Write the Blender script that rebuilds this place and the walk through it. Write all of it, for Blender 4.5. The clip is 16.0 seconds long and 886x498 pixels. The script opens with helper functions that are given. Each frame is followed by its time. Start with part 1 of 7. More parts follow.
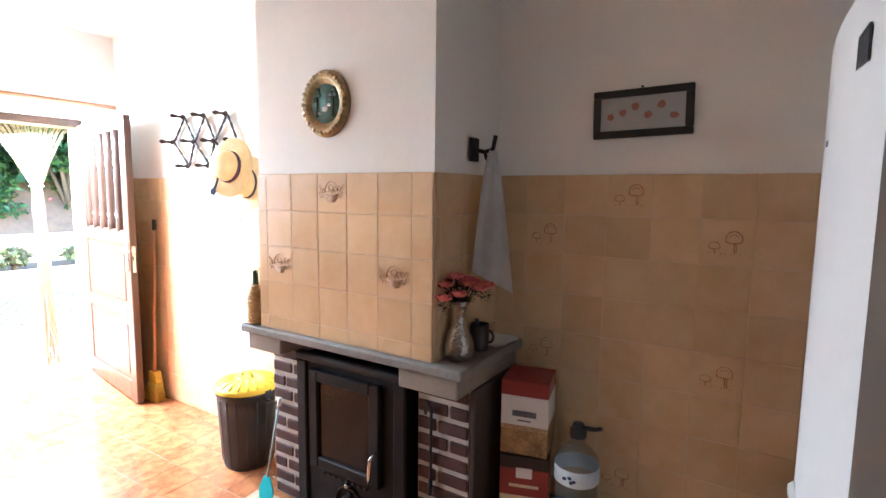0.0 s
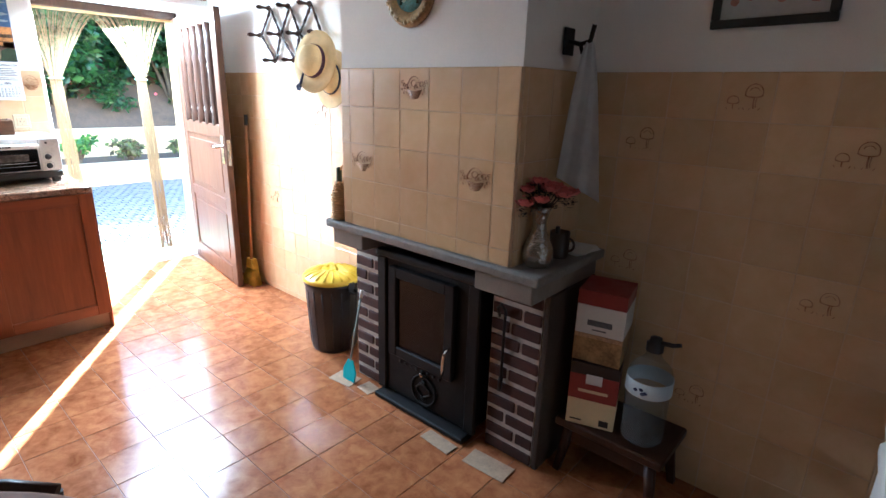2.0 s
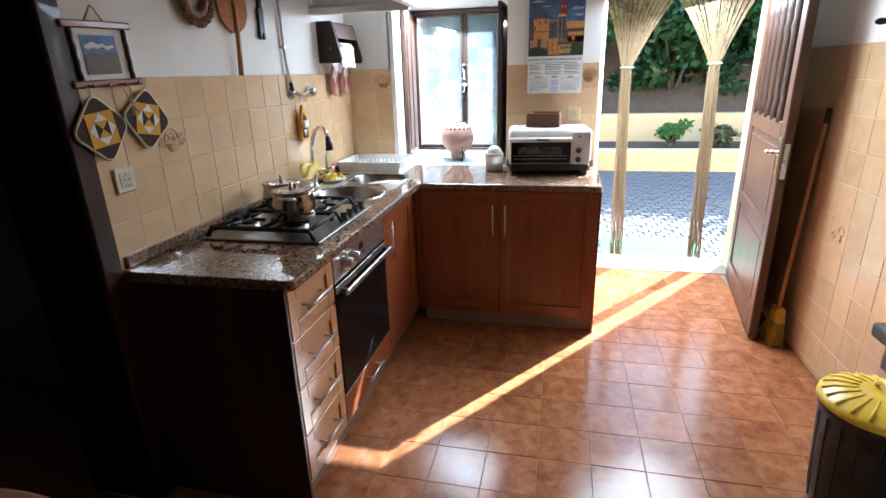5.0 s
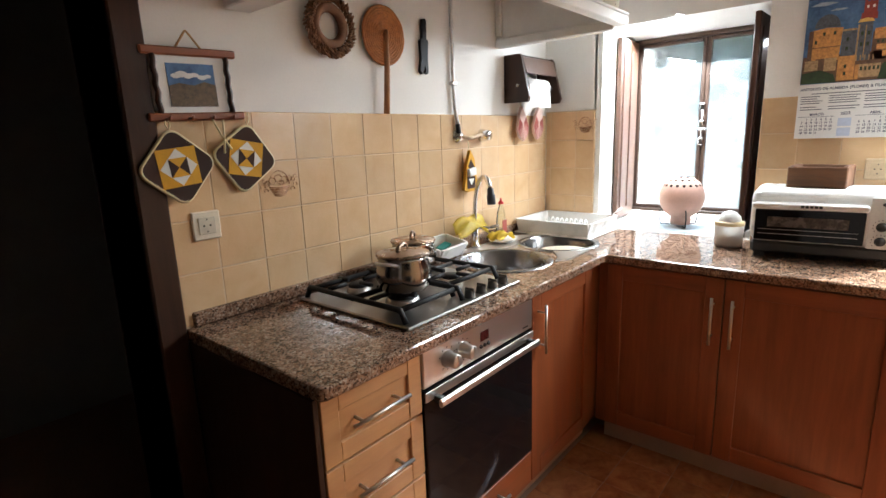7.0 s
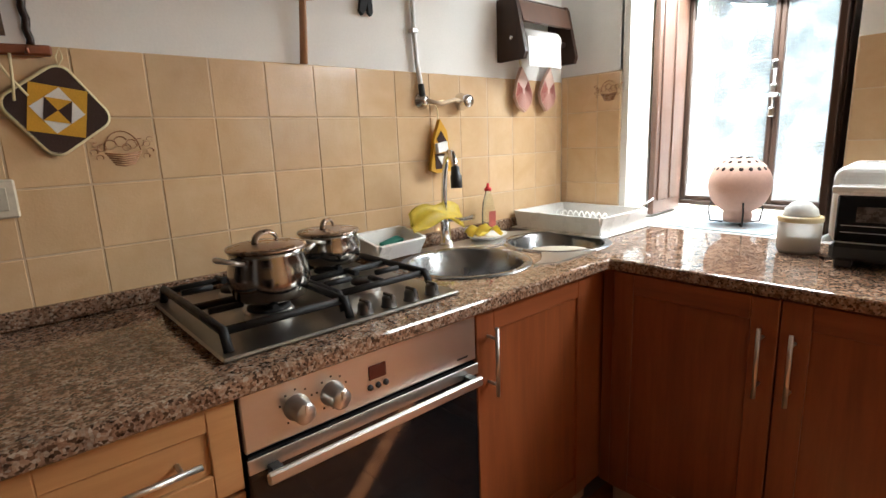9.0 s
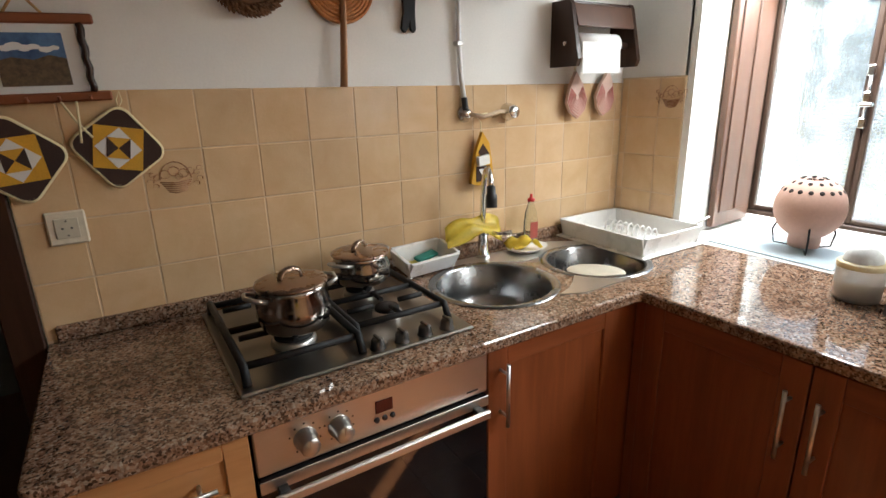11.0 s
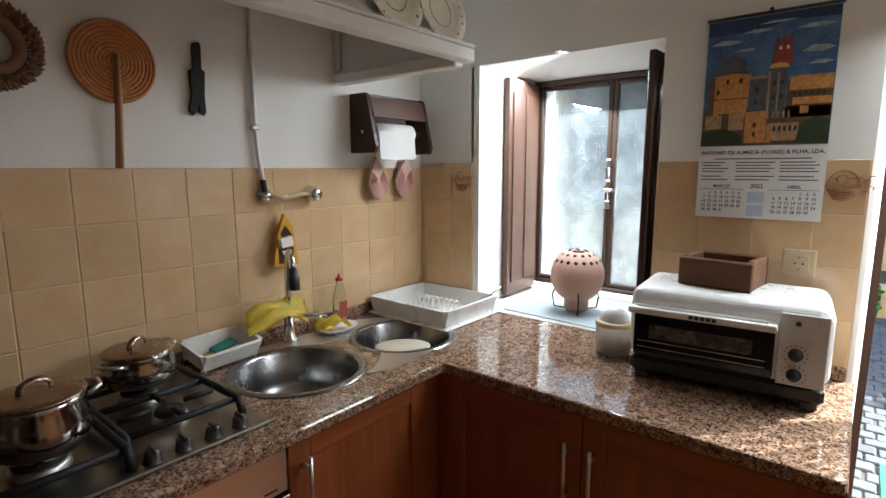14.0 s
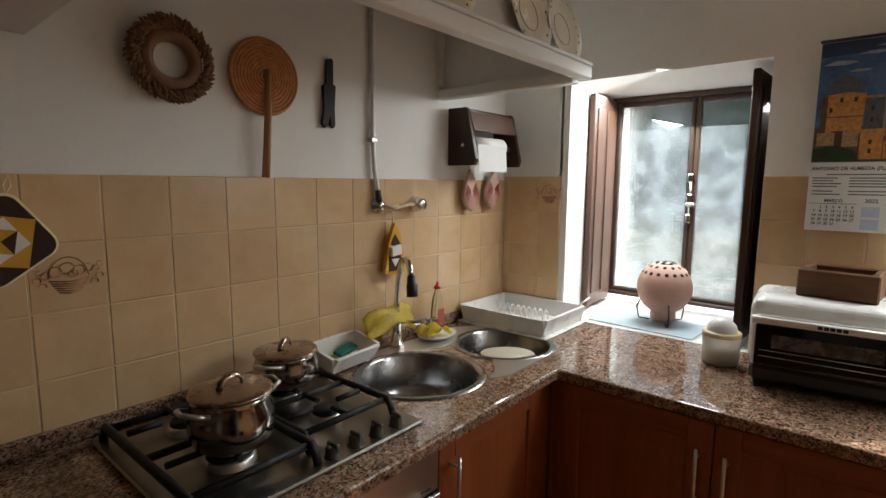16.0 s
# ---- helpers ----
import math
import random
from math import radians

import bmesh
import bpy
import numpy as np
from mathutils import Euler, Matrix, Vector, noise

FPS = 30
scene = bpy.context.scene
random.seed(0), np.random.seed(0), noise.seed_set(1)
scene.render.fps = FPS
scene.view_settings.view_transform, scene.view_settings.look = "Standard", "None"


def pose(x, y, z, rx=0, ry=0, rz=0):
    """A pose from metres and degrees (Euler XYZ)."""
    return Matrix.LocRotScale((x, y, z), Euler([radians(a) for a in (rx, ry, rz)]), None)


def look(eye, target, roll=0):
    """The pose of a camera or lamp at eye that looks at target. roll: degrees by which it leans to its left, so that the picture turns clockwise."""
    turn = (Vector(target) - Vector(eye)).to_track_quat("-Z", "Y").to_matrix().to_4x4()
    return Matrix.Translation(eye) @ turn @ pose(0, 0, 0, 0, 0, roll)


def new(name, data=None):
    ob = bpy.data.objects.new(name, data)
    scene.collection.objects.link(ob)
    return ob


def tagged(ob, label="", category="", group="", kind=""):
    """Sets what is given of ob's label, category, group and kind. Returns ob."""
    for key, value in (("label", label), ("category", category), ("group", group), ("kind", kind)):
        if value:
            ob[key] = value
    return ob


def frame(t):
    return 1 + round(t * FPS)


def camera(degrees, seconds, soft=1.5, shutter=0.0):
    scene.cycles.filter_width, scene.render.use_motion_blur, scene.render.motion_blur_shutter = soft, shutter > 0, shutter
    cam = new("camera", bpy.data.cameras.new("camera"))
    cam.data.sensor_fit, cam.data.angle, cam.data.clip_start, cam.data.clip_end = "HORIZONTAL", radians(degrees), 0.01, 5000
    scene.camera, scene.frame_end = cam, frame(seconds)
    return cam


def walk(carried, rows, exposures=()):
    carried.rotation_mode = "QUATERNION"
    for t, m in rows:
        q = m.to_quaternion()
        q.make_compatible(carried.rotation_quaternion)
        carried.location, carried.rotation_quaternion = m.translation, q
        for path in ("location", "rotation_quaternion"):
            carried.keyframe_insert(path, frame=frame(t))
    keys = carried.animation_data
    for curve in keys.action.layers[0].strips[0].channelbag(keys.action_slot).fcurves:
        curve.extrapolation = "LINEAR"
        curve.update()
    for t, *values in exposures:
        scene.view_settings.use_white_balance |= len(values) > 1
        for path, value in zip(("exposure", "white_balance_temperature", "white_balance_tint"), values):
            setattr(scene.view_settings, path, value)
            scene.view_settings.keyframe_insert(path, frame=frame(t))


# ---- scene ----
cam = camera(81.3, 16.0)
PATH = [
    (0, (0.236, 0.097, 1.491), (-0.824, 1.78, 1.277), 0.7),
    (0.5, (0.257, 0.072, 1.436), (-0.848, 1.677, 0.986), 1.1),
    (1, (0.283, 0.043, 1.453), (-0.797, 1.614, 0.846), 1.3),
    (1.5, (0.259, 0.06, 1.486), (-0.834, 1.623, 0.883), 1.5),
    (2, (0.214, 0.125, 1.476), (-1.041, 1.572, 0.897), 1.7),
    (2.5, (0.179, 0.193, 1.459), (-1.366, 1.318, 0.871), 0.2),
    (3, (0.073, 0.305, 1.458), (-1.606, 1.201, 0.841), -0.4),
    (3.5, (-0.039, 0.447, 1.486), (-1.8, 1.122, 0.821), -0.7),
    (4, (-0.104, 0.632, 1.519), (-1.97, 0.891, 0.846), -1.0),
    (4.5, (-0.234, 0.729, 1.5), (-2.101, 0.507, 0.817), -1.4),
    (5, (-0.431, 0.793, 1.501), (-2.275, 0.365, 0.855), -1.7),
    (5.2, (-0.523, 0.832, 1.496), (-2.357, 0.34, 0.867), -1.7),
    (7.3, (-1.289, 0.878, 1.407), (-2.749, -0.425, 0.991), -2.0),
    (7.5, (-1.372, 0.903, 1.394), (-2.827, -0.405, 0.979), -2.0),
    (8, (-1.535, 0.909, 1.331), (-2.96, -0.44, 0.941), -2.1),
    (8.5, (-1.731, 0.849, 1.29), (-3.103, -0.552, 0.897), -2.3),
    (9, (-1.859, 0.838, 1.279), (-3.144, -0.639, 0.869), -2.3),
    (9.2, (-1.908, 0.844, 1.275), (-3.114, -0.694, 0.848), -2.3),
    (11.3, (-1.997, 0.924, 1.508), (-3.009, -0.702, 0.932), -1.4),
    (11.5, (-1.999, 0.922, 1.514), (-3.029, -0.696, 0.947), -1.4),
    (12, (-1.995, 0.912, 1.529), (-3.08, -0.682, 0.995), -1.1),
    (12.5, (-1.983, 0.918, 1.551), (-3.104, -0.682, 1.123), -0.9),
    (13, (-1.994, 0.93, 1.542), (-3.196, -0.631, 1.196), -0.8),
    (13.5, (-2.038, 0.983, 1.52), (-3.405, -0.442, 1.204), -0.6),
    (14, (-2.053, 0.989, 1.513), (-3.588, -0.255, 1.205), -0.1),
    (14.5, (-2.061, 0.999, 1.515), (-3.671, -0.149, 1.214), 0.1),
    (15, (-2.044, 0.968, 1.515), (-3.671, -0.158, 1.223), 0.2),
    (15.5, (-1.926, 0.896, 1.513), (-3.539, -0.255, 1.244), 0.6),
    (16, (-1.787, 0.754, 1.506), (-3.305, -0.522, 1.249), 0.5),
]
EXPOSURES = [(0.0, 5.35, 5150, 4), (0.5, 4.9, 5050, 2), (1.5, 4.55, 4850, 1), (2.5, 4.05, 4850, 1), (3.5, 3.6, 5100, 3), (5.0, 3.1, 5300, 4), (7.5, 3.35, 6050, 5), (9.0, 3.05, 6200, 5), (12.0, 2.6, 6200, 5), (14.5, 2.03, 5900, 4), (16.0, 1.95, 6350, 5)]
walk(cam, [(t, look(eye, target, roll)) for t, eye, target, roll in PATH], EXPOSURES)

# ---- light: low morning sun and sky through the door and the window ----
SUN_TO = Vector((0.805, -0.594, -0.62)).normalized()
world = bpy.data.worlds.new("sky")
scene.world = world
world.use_nodes = True
wn = world.node_tree.nodes
sky = wn.new("ShaderNodeTexSky")
sky.sky_type = "NISHITA"
sky.sun_disc = False
sky.sun_elevation = math.asin(-SUN_TO.z)
sky.sun_rotation = math.atan2(-SUN_TO.x, -SUN_TO.y)
wn["Background"].inputs["Strength"].default_value = 0.15
world.node_tree.links.new(sky.outputs[0], wn["Background"].inputs["Color"])
sun = new("sun", bpy.data.lights.new("sun", "SUN"))
sun.data.energy, sun.data.angle, sun.data.color = 5.0, radians(0.5), (1.0, 0.97, 0.93)
sun.matrix_basis = look((0, 0, 6), Vector((0, 0, 6)) + SUN_TO)

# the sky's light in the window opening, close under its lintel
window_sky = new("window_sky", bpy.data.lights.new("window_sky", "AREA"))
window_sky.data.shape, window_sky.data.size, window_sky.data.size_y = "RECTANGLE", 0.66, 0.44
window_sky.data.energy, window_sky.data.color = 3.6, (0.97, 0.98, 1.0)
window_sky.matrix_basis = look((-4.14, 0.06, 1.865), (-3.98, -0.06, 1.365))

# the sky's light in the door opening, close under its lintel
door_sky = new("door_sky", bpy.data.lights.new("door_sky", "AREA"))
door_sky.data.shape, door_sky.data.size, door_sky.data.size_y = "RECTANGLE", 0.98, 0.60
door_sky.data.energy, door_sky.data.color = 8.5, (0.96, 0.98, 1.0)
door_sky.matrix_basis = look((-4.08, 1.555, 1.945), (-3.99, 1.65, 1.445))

# ---- materials ----
def shader(name):
    m = bpy.data.materials.new(name)
    m.use_nodes = True
    nt = m.node_tree
    return m, nt, nt.nodes["Principled BSDF"]


def link(nt, a, b):
    nt.links.new(a, b)


def coords(nt, scale=(1, 1, 1)):
    geo = nt.nodes.new("ShaderNodeNewGeometry")
    mp = nt.nodes.new("ShaderNodeMapping")
    mp.inputs["Scale"].default_value = scale
    link(nt, geo.outputs["Position"], mp.inputs["Vector"])
    return mp.outputs[0]


def noise_tex(nt, vec, scale, detail=4, rough=0.6, dist=0.0):
    n = nt.nodes.new("ShaderNodeTexNoise")
    n.inputs["Scale"].default_value, n.inputs["Detail"].default_value = scale, detail
    n.inputs["Roughness"].default_value, n.inputs["Distortion"].default_value = rough, dist
    link(nt, vec, n.inputs["Vector"])
    return n.outputs["Fac"]


def ramp(nt, fac, stops):
    r = nt.nodes.new("ShaderNodeValToRGB")
    els = r.color_ramp.elements
    while len(els) < len(stops):
        els.new(0.5)
    for e, (p, c) in zip(els, stops):
        e.position, e.color = p, (*c, 1) if len(c) == 3 else c
    link(nt, fac, r.inputs[0])
    return r.outputs[0]


def mixed(nt, fac, a, b, mode="MIX"):
    n = nt.nodes.new("ShaderNodeMix")
    n.data_type, n.blend_type = "RGBA", mode
    for v, k in ((fac, 0), (a, 6), (b, 7)):
        if hasattr(v, "is_linked"):
            link(nt, v, n.inputs[k])
        else:
            n.inputs[k].default_value = v if k == 0 else (*v, 1)
    return n.outputs[2]


def bumped(nt, bsdf, height, strength, distance=0.002):
    b = nt.nodes.new("ShaderNodeBump")
    b.inputs["Strength"].default_value, b.inputs["Distance"].default_value = strength, distance
    link(nt, height, b.inputs["Height"])
    link(nt, b.outputs[0], bsdf.inputs["Normal"])


def mat(name, col, rough=0.5, metal=0.0, var=0.12, scale=9.0, fine=90.0, bump=0.15, stretch=(1, 1, 1), coat=0.0, col2=None, rvar=0.12):
    """A surface of one colour with stains at a large scale, grain at a small one and a fine relief."""
    m, nt, b = shader(name)
    vec = coords(nt, stretch)
    big, small = noise_tex(nt, vec, scale), noise_tex(nt, vec, fine, 3)
    lo = tuple(c * (1 - var) for c in (col2 or col))
    hi = tuple(min(1, c * (1 + var)) for c in col)
    base = ramp(nt, big, [(0.3, lo), (0.7, hi)])
    base = mixed(nt, 0.35, base, ramp(nt, small, [(0.3, tuple(c * (1 - 1.5 * var) for c in col)), (0.7, hi)]))
    link(nt, base, b.inputs["Base Color"])
    rr = ramp(nt, big, [(0.3, (max(0, rough - rvar),) * 3), (0.7, (min(1, rough + rvar),) * 3)])
    link(nt, rr, b.inputs["Roughness"])
    b.inputs["Metallic"].default_value = metal
    b.inputs["Coat Weight"].default_value = coat
    b.inputs["Coat Roughness"].default_value = 0.15
    if bump:
        bumped(nt, b, small, bump)
    return m


def wood(name, dark, light, along="z", rough=0.4, rings=14.0, coat=0.1):
    m, nt, b = shader(name)
    st = {"x": (0.08, 1, 1), "y": (1, 0.08, 1), "z": (1, 1, 0.08)}[along]
    vec = coords(nt, st)
    grain = noise_tex(nt, vec, rings * 5, 5, 0.65, 0.6)
    broad = noise_tex(nt, vec, rings, 3, 0.5, 1.2)
    base = mixed(nt, 0.45, ramp(nt, broad, [(0.25, dark), (0.75, light)]), ramp(nt, grain, [(0.3, dark), (0.7, light)]))
    link(nt, base, b.inputs["Base Color"])
    link(nt, ramp(nt, grain, [(0.2, (rough - 0.1,) * 3), (0.8, (rough + 0.12,) * 3)]), b.inputs["Roughness"])
    b.inputs["Coat Weight"].default_value = coat
    bumped(nt, b, grain, 0.12, 0.001)
    return m


def tile_mat(name, col, col2, rough, mottle=7.0, relief=0.08, spread=0.14):
    """Glazed tile: a mottled glaze that differs from tile to tile."""
    m, nt, b = shader(name)
    vec = coords(nt)
    info = nt.nodes.new("ShaderNodeObjectInfo")
    off = nt.nodes.new("ShaderNodeVectorMath")
    off.operation = "ADD"
    mul = nt.nodes.new("ShaderNodeMath")
    mul.operation, mul.inputs[1].default_value = "MULTIPLY", 37.0
    link(nt, info.outputs["Random"], mul.inputs[0])
    link(nt, vec, off.inputs[0])
    link(nt, mul.outputs[0], off.inputs[1])
    cloud = noise_tex(nt, off.outputs[0], mottle, 5, 0.62, 0.4)
    fine = noise_tex(nt, off.outputs[0], 160, 2)
    base = ramp(nt, cloud, [(0.28, col2), (0.5, tuple((a + c) / 2 for a, c in zip(col, col2))), (0.72, col)])
    tone = ramp(nt, info.outputs["Random"], [(0.0, (1 - spread,) * 3), (1.0, (1.0,) * 3)])
    link(nt, mixed(nt, 1.0, base, tone, "MULTIPLY"), b.inputs["Base Color"])
    link(nt, ramp(nt, cloud, [(0.2, (max(0.03, rough - 0.06),) * 3), (0.8, (rough + 0.1,) * 3)]), b.inputs["Roughness"])
    wave = noise_tex(nt, off.outputs[0], 9, 2)
    both = mixed(nt, 0.3, wave, fine)
    bumped(nt, b, both, relief, 0.004)
    return m


def granite():
    m, nt, b = shader("granite")
    vec = coords(nt)
    v = nt.nodes.new("ShaderNodeTexVoronoi")
    v.inputs["Scale"].default_value = 215
    v.inputs["Randomness"].default_value = 1.0
    link(nt, vec, v.inputs["Vector"])
    sep = nt.nodes.new("ShaderNodeSeparateColor")
    link(nt, v.outputs["Color"], sep.inputs[0])
    grains = ramp(nt, sep.outputs[0], [(0.0, (0.042, 0.025, 0.016)), (0.2, (0.13, 0.070, 0.040)), (0.45, (0.30, 0.170, 0.105)), (0.75, (0.36, 0.235, 0.160)), (1.0, (0.42, 0.335, 0.260))])
    cloud = noise_tex(nt, vec, 46, 4, 0.7)
    dark = ramp(nt, cloud, [(0.36, (0.22, 0.16, 0.13)), (0.56, (1, 1, 1))])
    link(nt, mixed(nt, 0.7, grains, dark, "MULTIPLY"), b.inputs["Base Color"])
    b.inputs["Roughness"].default_value = 0.05
    bumped(nt, b, cloud, 0.01, 0.001)
    return m


def glassy(name, col=(1, 1, 1), rough=0.02, ior=1.45):
    m, nt, b = shader(name)
    b.inputs["Base Color"].default_value = (*col, 1)
    b.inputs["Roughness"].default_value, b.inputs["IOR"].default_value = rough, ior
    b.inputs["Transmission Weight"].default_value = 1.0
    return m


def frosted():
    """Patterned privacy glass: rows of small pressed dimples that blur what lies behind."""
    m, nt, b = shader("patterned_glass")
    vec = coords(nt)
    v = nt.nodes.new("ShaderNodeTexVoronoi")
    v.inputs["Scale"].default_value, v.inputs["Randomness"].default_value = 62, 0.3
    link(nt, vec, v.inputs["Vector"])
    dots = ramp(nt, v.outputs["Distance"], [(0.25, (0, 0, 0)), (0.5, (1, 1, 1))])
    cloud = noise_tex(nt, vec, 9, 4, 0.6)
    patch = ramp(nt, cloud, [(0.4, (0, 0, 0)), (0.62, (1, 1, 1))])
    b.inputs["Transmission Weight"].default_value = 1.0
    b.inputs["Roughness"].default_value = 0.22
    tint = mixed(nt, dots, (0.50, 0.58, 0.62), (0.84, 0.91, 0.95))
    tint = mixed(nt, mixed(nt, 0.45, patch, (0, 0, 0)), tint, (0.20, 0.25, 0.27))
    link(nt, tint, b.inputs["Base Color"])
    bumped(nt, b, mixed(nt, 0.3, v.outputs["Distance"], cloud), 0.6, 0.004)
    tr = nt.nodes.new("ShaderNodeBsdfTranslucent")
    link(nt, tint, tr.inputs["Color"])
    ms = nt.nodes.new("ShaderNodeMixShader")
    ms.inputs[0].default_value = 0.13
    link(nt, b.outputs[0], ms.inputs[1])
    link(nt, tr.outputs[0], ms.inputs[2])
    clear = nt.nodes.new("ShaderNodeBsdfTransparent")
    clear.inputs["Color"].default_value = (0.95, 0.98, 1.0, 1)
    thin = nt.nodes.new("ShaderNodeMixShader")
    link(nt, ramp(nt, cloud, [(0.40, (0.03,) * 3), (0.62, (0.22,) * 3)]), thin.inputs[0])
    link(nt, ms.outputs[0], thin.inputs[1])
    link(nt, clear.outputs[0], thin.inputs[2])
    link(nt, thin.outputs[0], nt.nodes["Material Output"].inputs["Surface"])
    return m


PLASTER = mat("white_plaster", (0.86, 0.84, 0.79), 0.85, var=0.04, scale=3, fine=140, bump=0.25)
CEILING = mat("ceiling_paint", (0.82, 0.81, 0.78), 0.9, var=0.03, scale=2)
YELLOW_WALL = mat("ochre_render", (0.68, 0.50, 0.26), 0.85, var=0.08, scale=4, fine=120, bump=0.3)
GROUT = mat("wall_grout", (0.62, 0.46, 0.29), 0.8, var=0.1, scale=12)
FLOOR_GROUT = mat("floor_grout", (0.25, 0.14, 0.09), 0.6, var=0.2, scale=14)
WALL_TILE = tile_mat("cream_glazed_tile", (0.74, 0.53, 0.31), (0.65, 0.425, 0.23), 0.14, 8, 0.22, 0.12)
FLOOR_TILE = tile_mat("terracotta_floor_tile", (0.47, 0.20, 0.082), (0.235, 0.074, 0.028), 0.15, 15, 0.06, 0.2)
FLOOR_TILE.node_tree.nodes["Principled BSDF"].inputs["Specular IOR Level"].default_value = 0.2
CHERRY = wood("cherry_wood_upright", (0.155, 0.04, 0.013), (0.31, 0.092, 0.03), "z", 0.36, 9)
CHERRY_X = wood("cherry_wood_level", (0.155, 0.04, 0.013), (0.31, 0.092, 0.03), "x", 0.36, 9)
CHERRY_Y = wood("cherry_wood_deep", (0.155, 0.04, 0.013), (0.31, 0.092, 0.03), "y", 0.36, 9)
OAK = wood("honey_wood_drawer", (0.42, 0.20, 0.075), (0.62, 0.34, 0.14), "x", 0.38, 9)
# stained wood; on one window shutter its darkness stands for shade
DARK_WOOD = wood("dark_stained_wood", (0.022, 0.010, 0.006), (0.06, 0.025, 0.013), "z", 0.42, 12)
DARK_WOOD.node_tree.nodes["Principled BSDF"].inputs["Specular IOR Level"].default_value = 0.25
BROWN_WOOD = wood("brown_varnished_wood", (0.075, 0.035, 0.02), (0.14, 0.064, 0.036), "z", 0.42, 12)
WINDOW_WOOD = wood("weathered_window_wood", (0.045, 0.026, 0.017), (0.095, 0.052, 0.033), "z", 0.5, 12)
BROOM_WOOD = wood("broomstick_wood", (0.36, 0.155, 0.07), (0.55, 0.30, 0.14), "z", 0.5, 10)
GRANITE = granite()
SINK_STEEL = mat("satin_sink_steel", (0.30, 0.30, 0.30), 0.26, 1.0, 0.04, 12, 200, 0.0, rvar=0.03)
POT_STEEL = mat("dulled_pot_steel", (0.35, 0.32, 0.295), 0.15, 1.0, 0.06, 20, 120, 0.02, rvar=0.05)
KNOB_METAL = mat("dark_knob_metal", (0.10, 0.095, 0.09), 0.35, 0.8, 0.05, 20, 120, 0.0)
# lid steel; the brown it would reflect is put into the colour
LID_STEEL = mat("browned_lid_steel", (0.34, 0.25, 0.19), 0.28, 1.0, 0.08, 20, 160, 0.02, rvar=0.05)
# tone of the unseen closing walls, set to hold down bounced light
BOUNCE_BEIGE = mat("beige_wall_paint", (0.32, 0.27, 0.21), 0.9, var=0.05, scale=3)
STEEL = mat("brushed_steel", (0.62, 0.60, 0.57), 0.36, 1.0, 0.03, 30, 220, 0.0, (1, 6, 6), rvar=0.03)
HOB_STEEL = mat("dark_brushed_steel", (0.30, 0.285, 0.26), 0.33, 1.0, 0.04, 30, 220, 0.0, (1, 6, 6), rvar=0.03)
CHROME = mat("chrome", (0.72, 0.71, 0.69), 0.14, 1.0, 0.02, 20, 100, 0.0, rvar=0.02)
CAST_IRON = mat("black_cast_iron", (0.014, 0.013, 0.013), 0.55, 0.0, 0.25, 25, 180, 0.3)
CAST_IRON.node_tree.nodes["Principled BSDF"].inputs["Specular IOR Level"].default_value = 0.3
STOVE_IRON = mat("black_stove_enamel", (0.009, 0.009, 0.0095), 0.55, 0.0, 0.2, 12, 160, 0.12)
STOVE_IRON.node_tree.nodes["Principled BSDF"].inputs["Specular IOR Level"].default_value = 0.2
SOOTY = mat("sooty_glass", (0.010, 0.007, 0.006), 0.2, bump=0, rvar=0.03)
SOOTY.node_tree.nodes["Principled BSDF"].inputs["Specular IOR Level"].default_value = 0.2
BLACK_GLASS = mat("black_oven_glass", (0.008, 0.008, 0.009), 0.05, 0.0, 0.1, 10, 60, 0.0, rvar=0.02)
BLACK_PLASTIC = mat("black_plastic", (0.02, 0.02, 0.021), 0.45, var=0.2, scale=20)
WHITE_PLASTIC = mat("white_plastic", (0.80, 0.79, 0.76), 0.32, var=0.03, scale=12, bump=0.05)
WHITE_PAINT = mat("white_painted_wood", (0.78, 0.77, 0.74), 0.45, var=0.05, scale=10)
CEMENT = mat("cement", (0.26, 0.225, 0.185), 0.9, var=0.15, scale=10, fine=120, bump=0.4)
STONE_SLAB = mat("grey_stone_slab", (0.21, 0.195, 0.175), 0.65, var=0.25, scale=30, fine=160, bump=0.35)
BRICK = tile_mat("dark_red_brick", (0.085, 0.028, 0.02), (0.035, 0.014, 0.012), 0.75, 14, 0.4, 0.35)
MORTAR = mat("lime_mortar", (0.46, 0.41, 0.36), 0.95, var=0.2, scale=25, fine=150, bump=0.5)
FRIDGE_WHITE = mat("white_enamel", (0.58, 0.57, 0.545), 0.5, var=0.02, scale=3, bump=0.02)
FRIDGE_SIDE = mat("grey_fridge_side", (0.60, 0.58, 0.54), 0.4, var=0.04, scale=6, bump=0.1)
RUBBER = mat("grey_rubber_seal", (0.12, 0.12, 0.12), 0.7)
MOTIF = mat("brown_glaze_print", (0.40, 0.19, 0.09), 0.3, var=0.3, scale=60)
FROSTED = frosted()
GLASS = glassy("clear_glass")

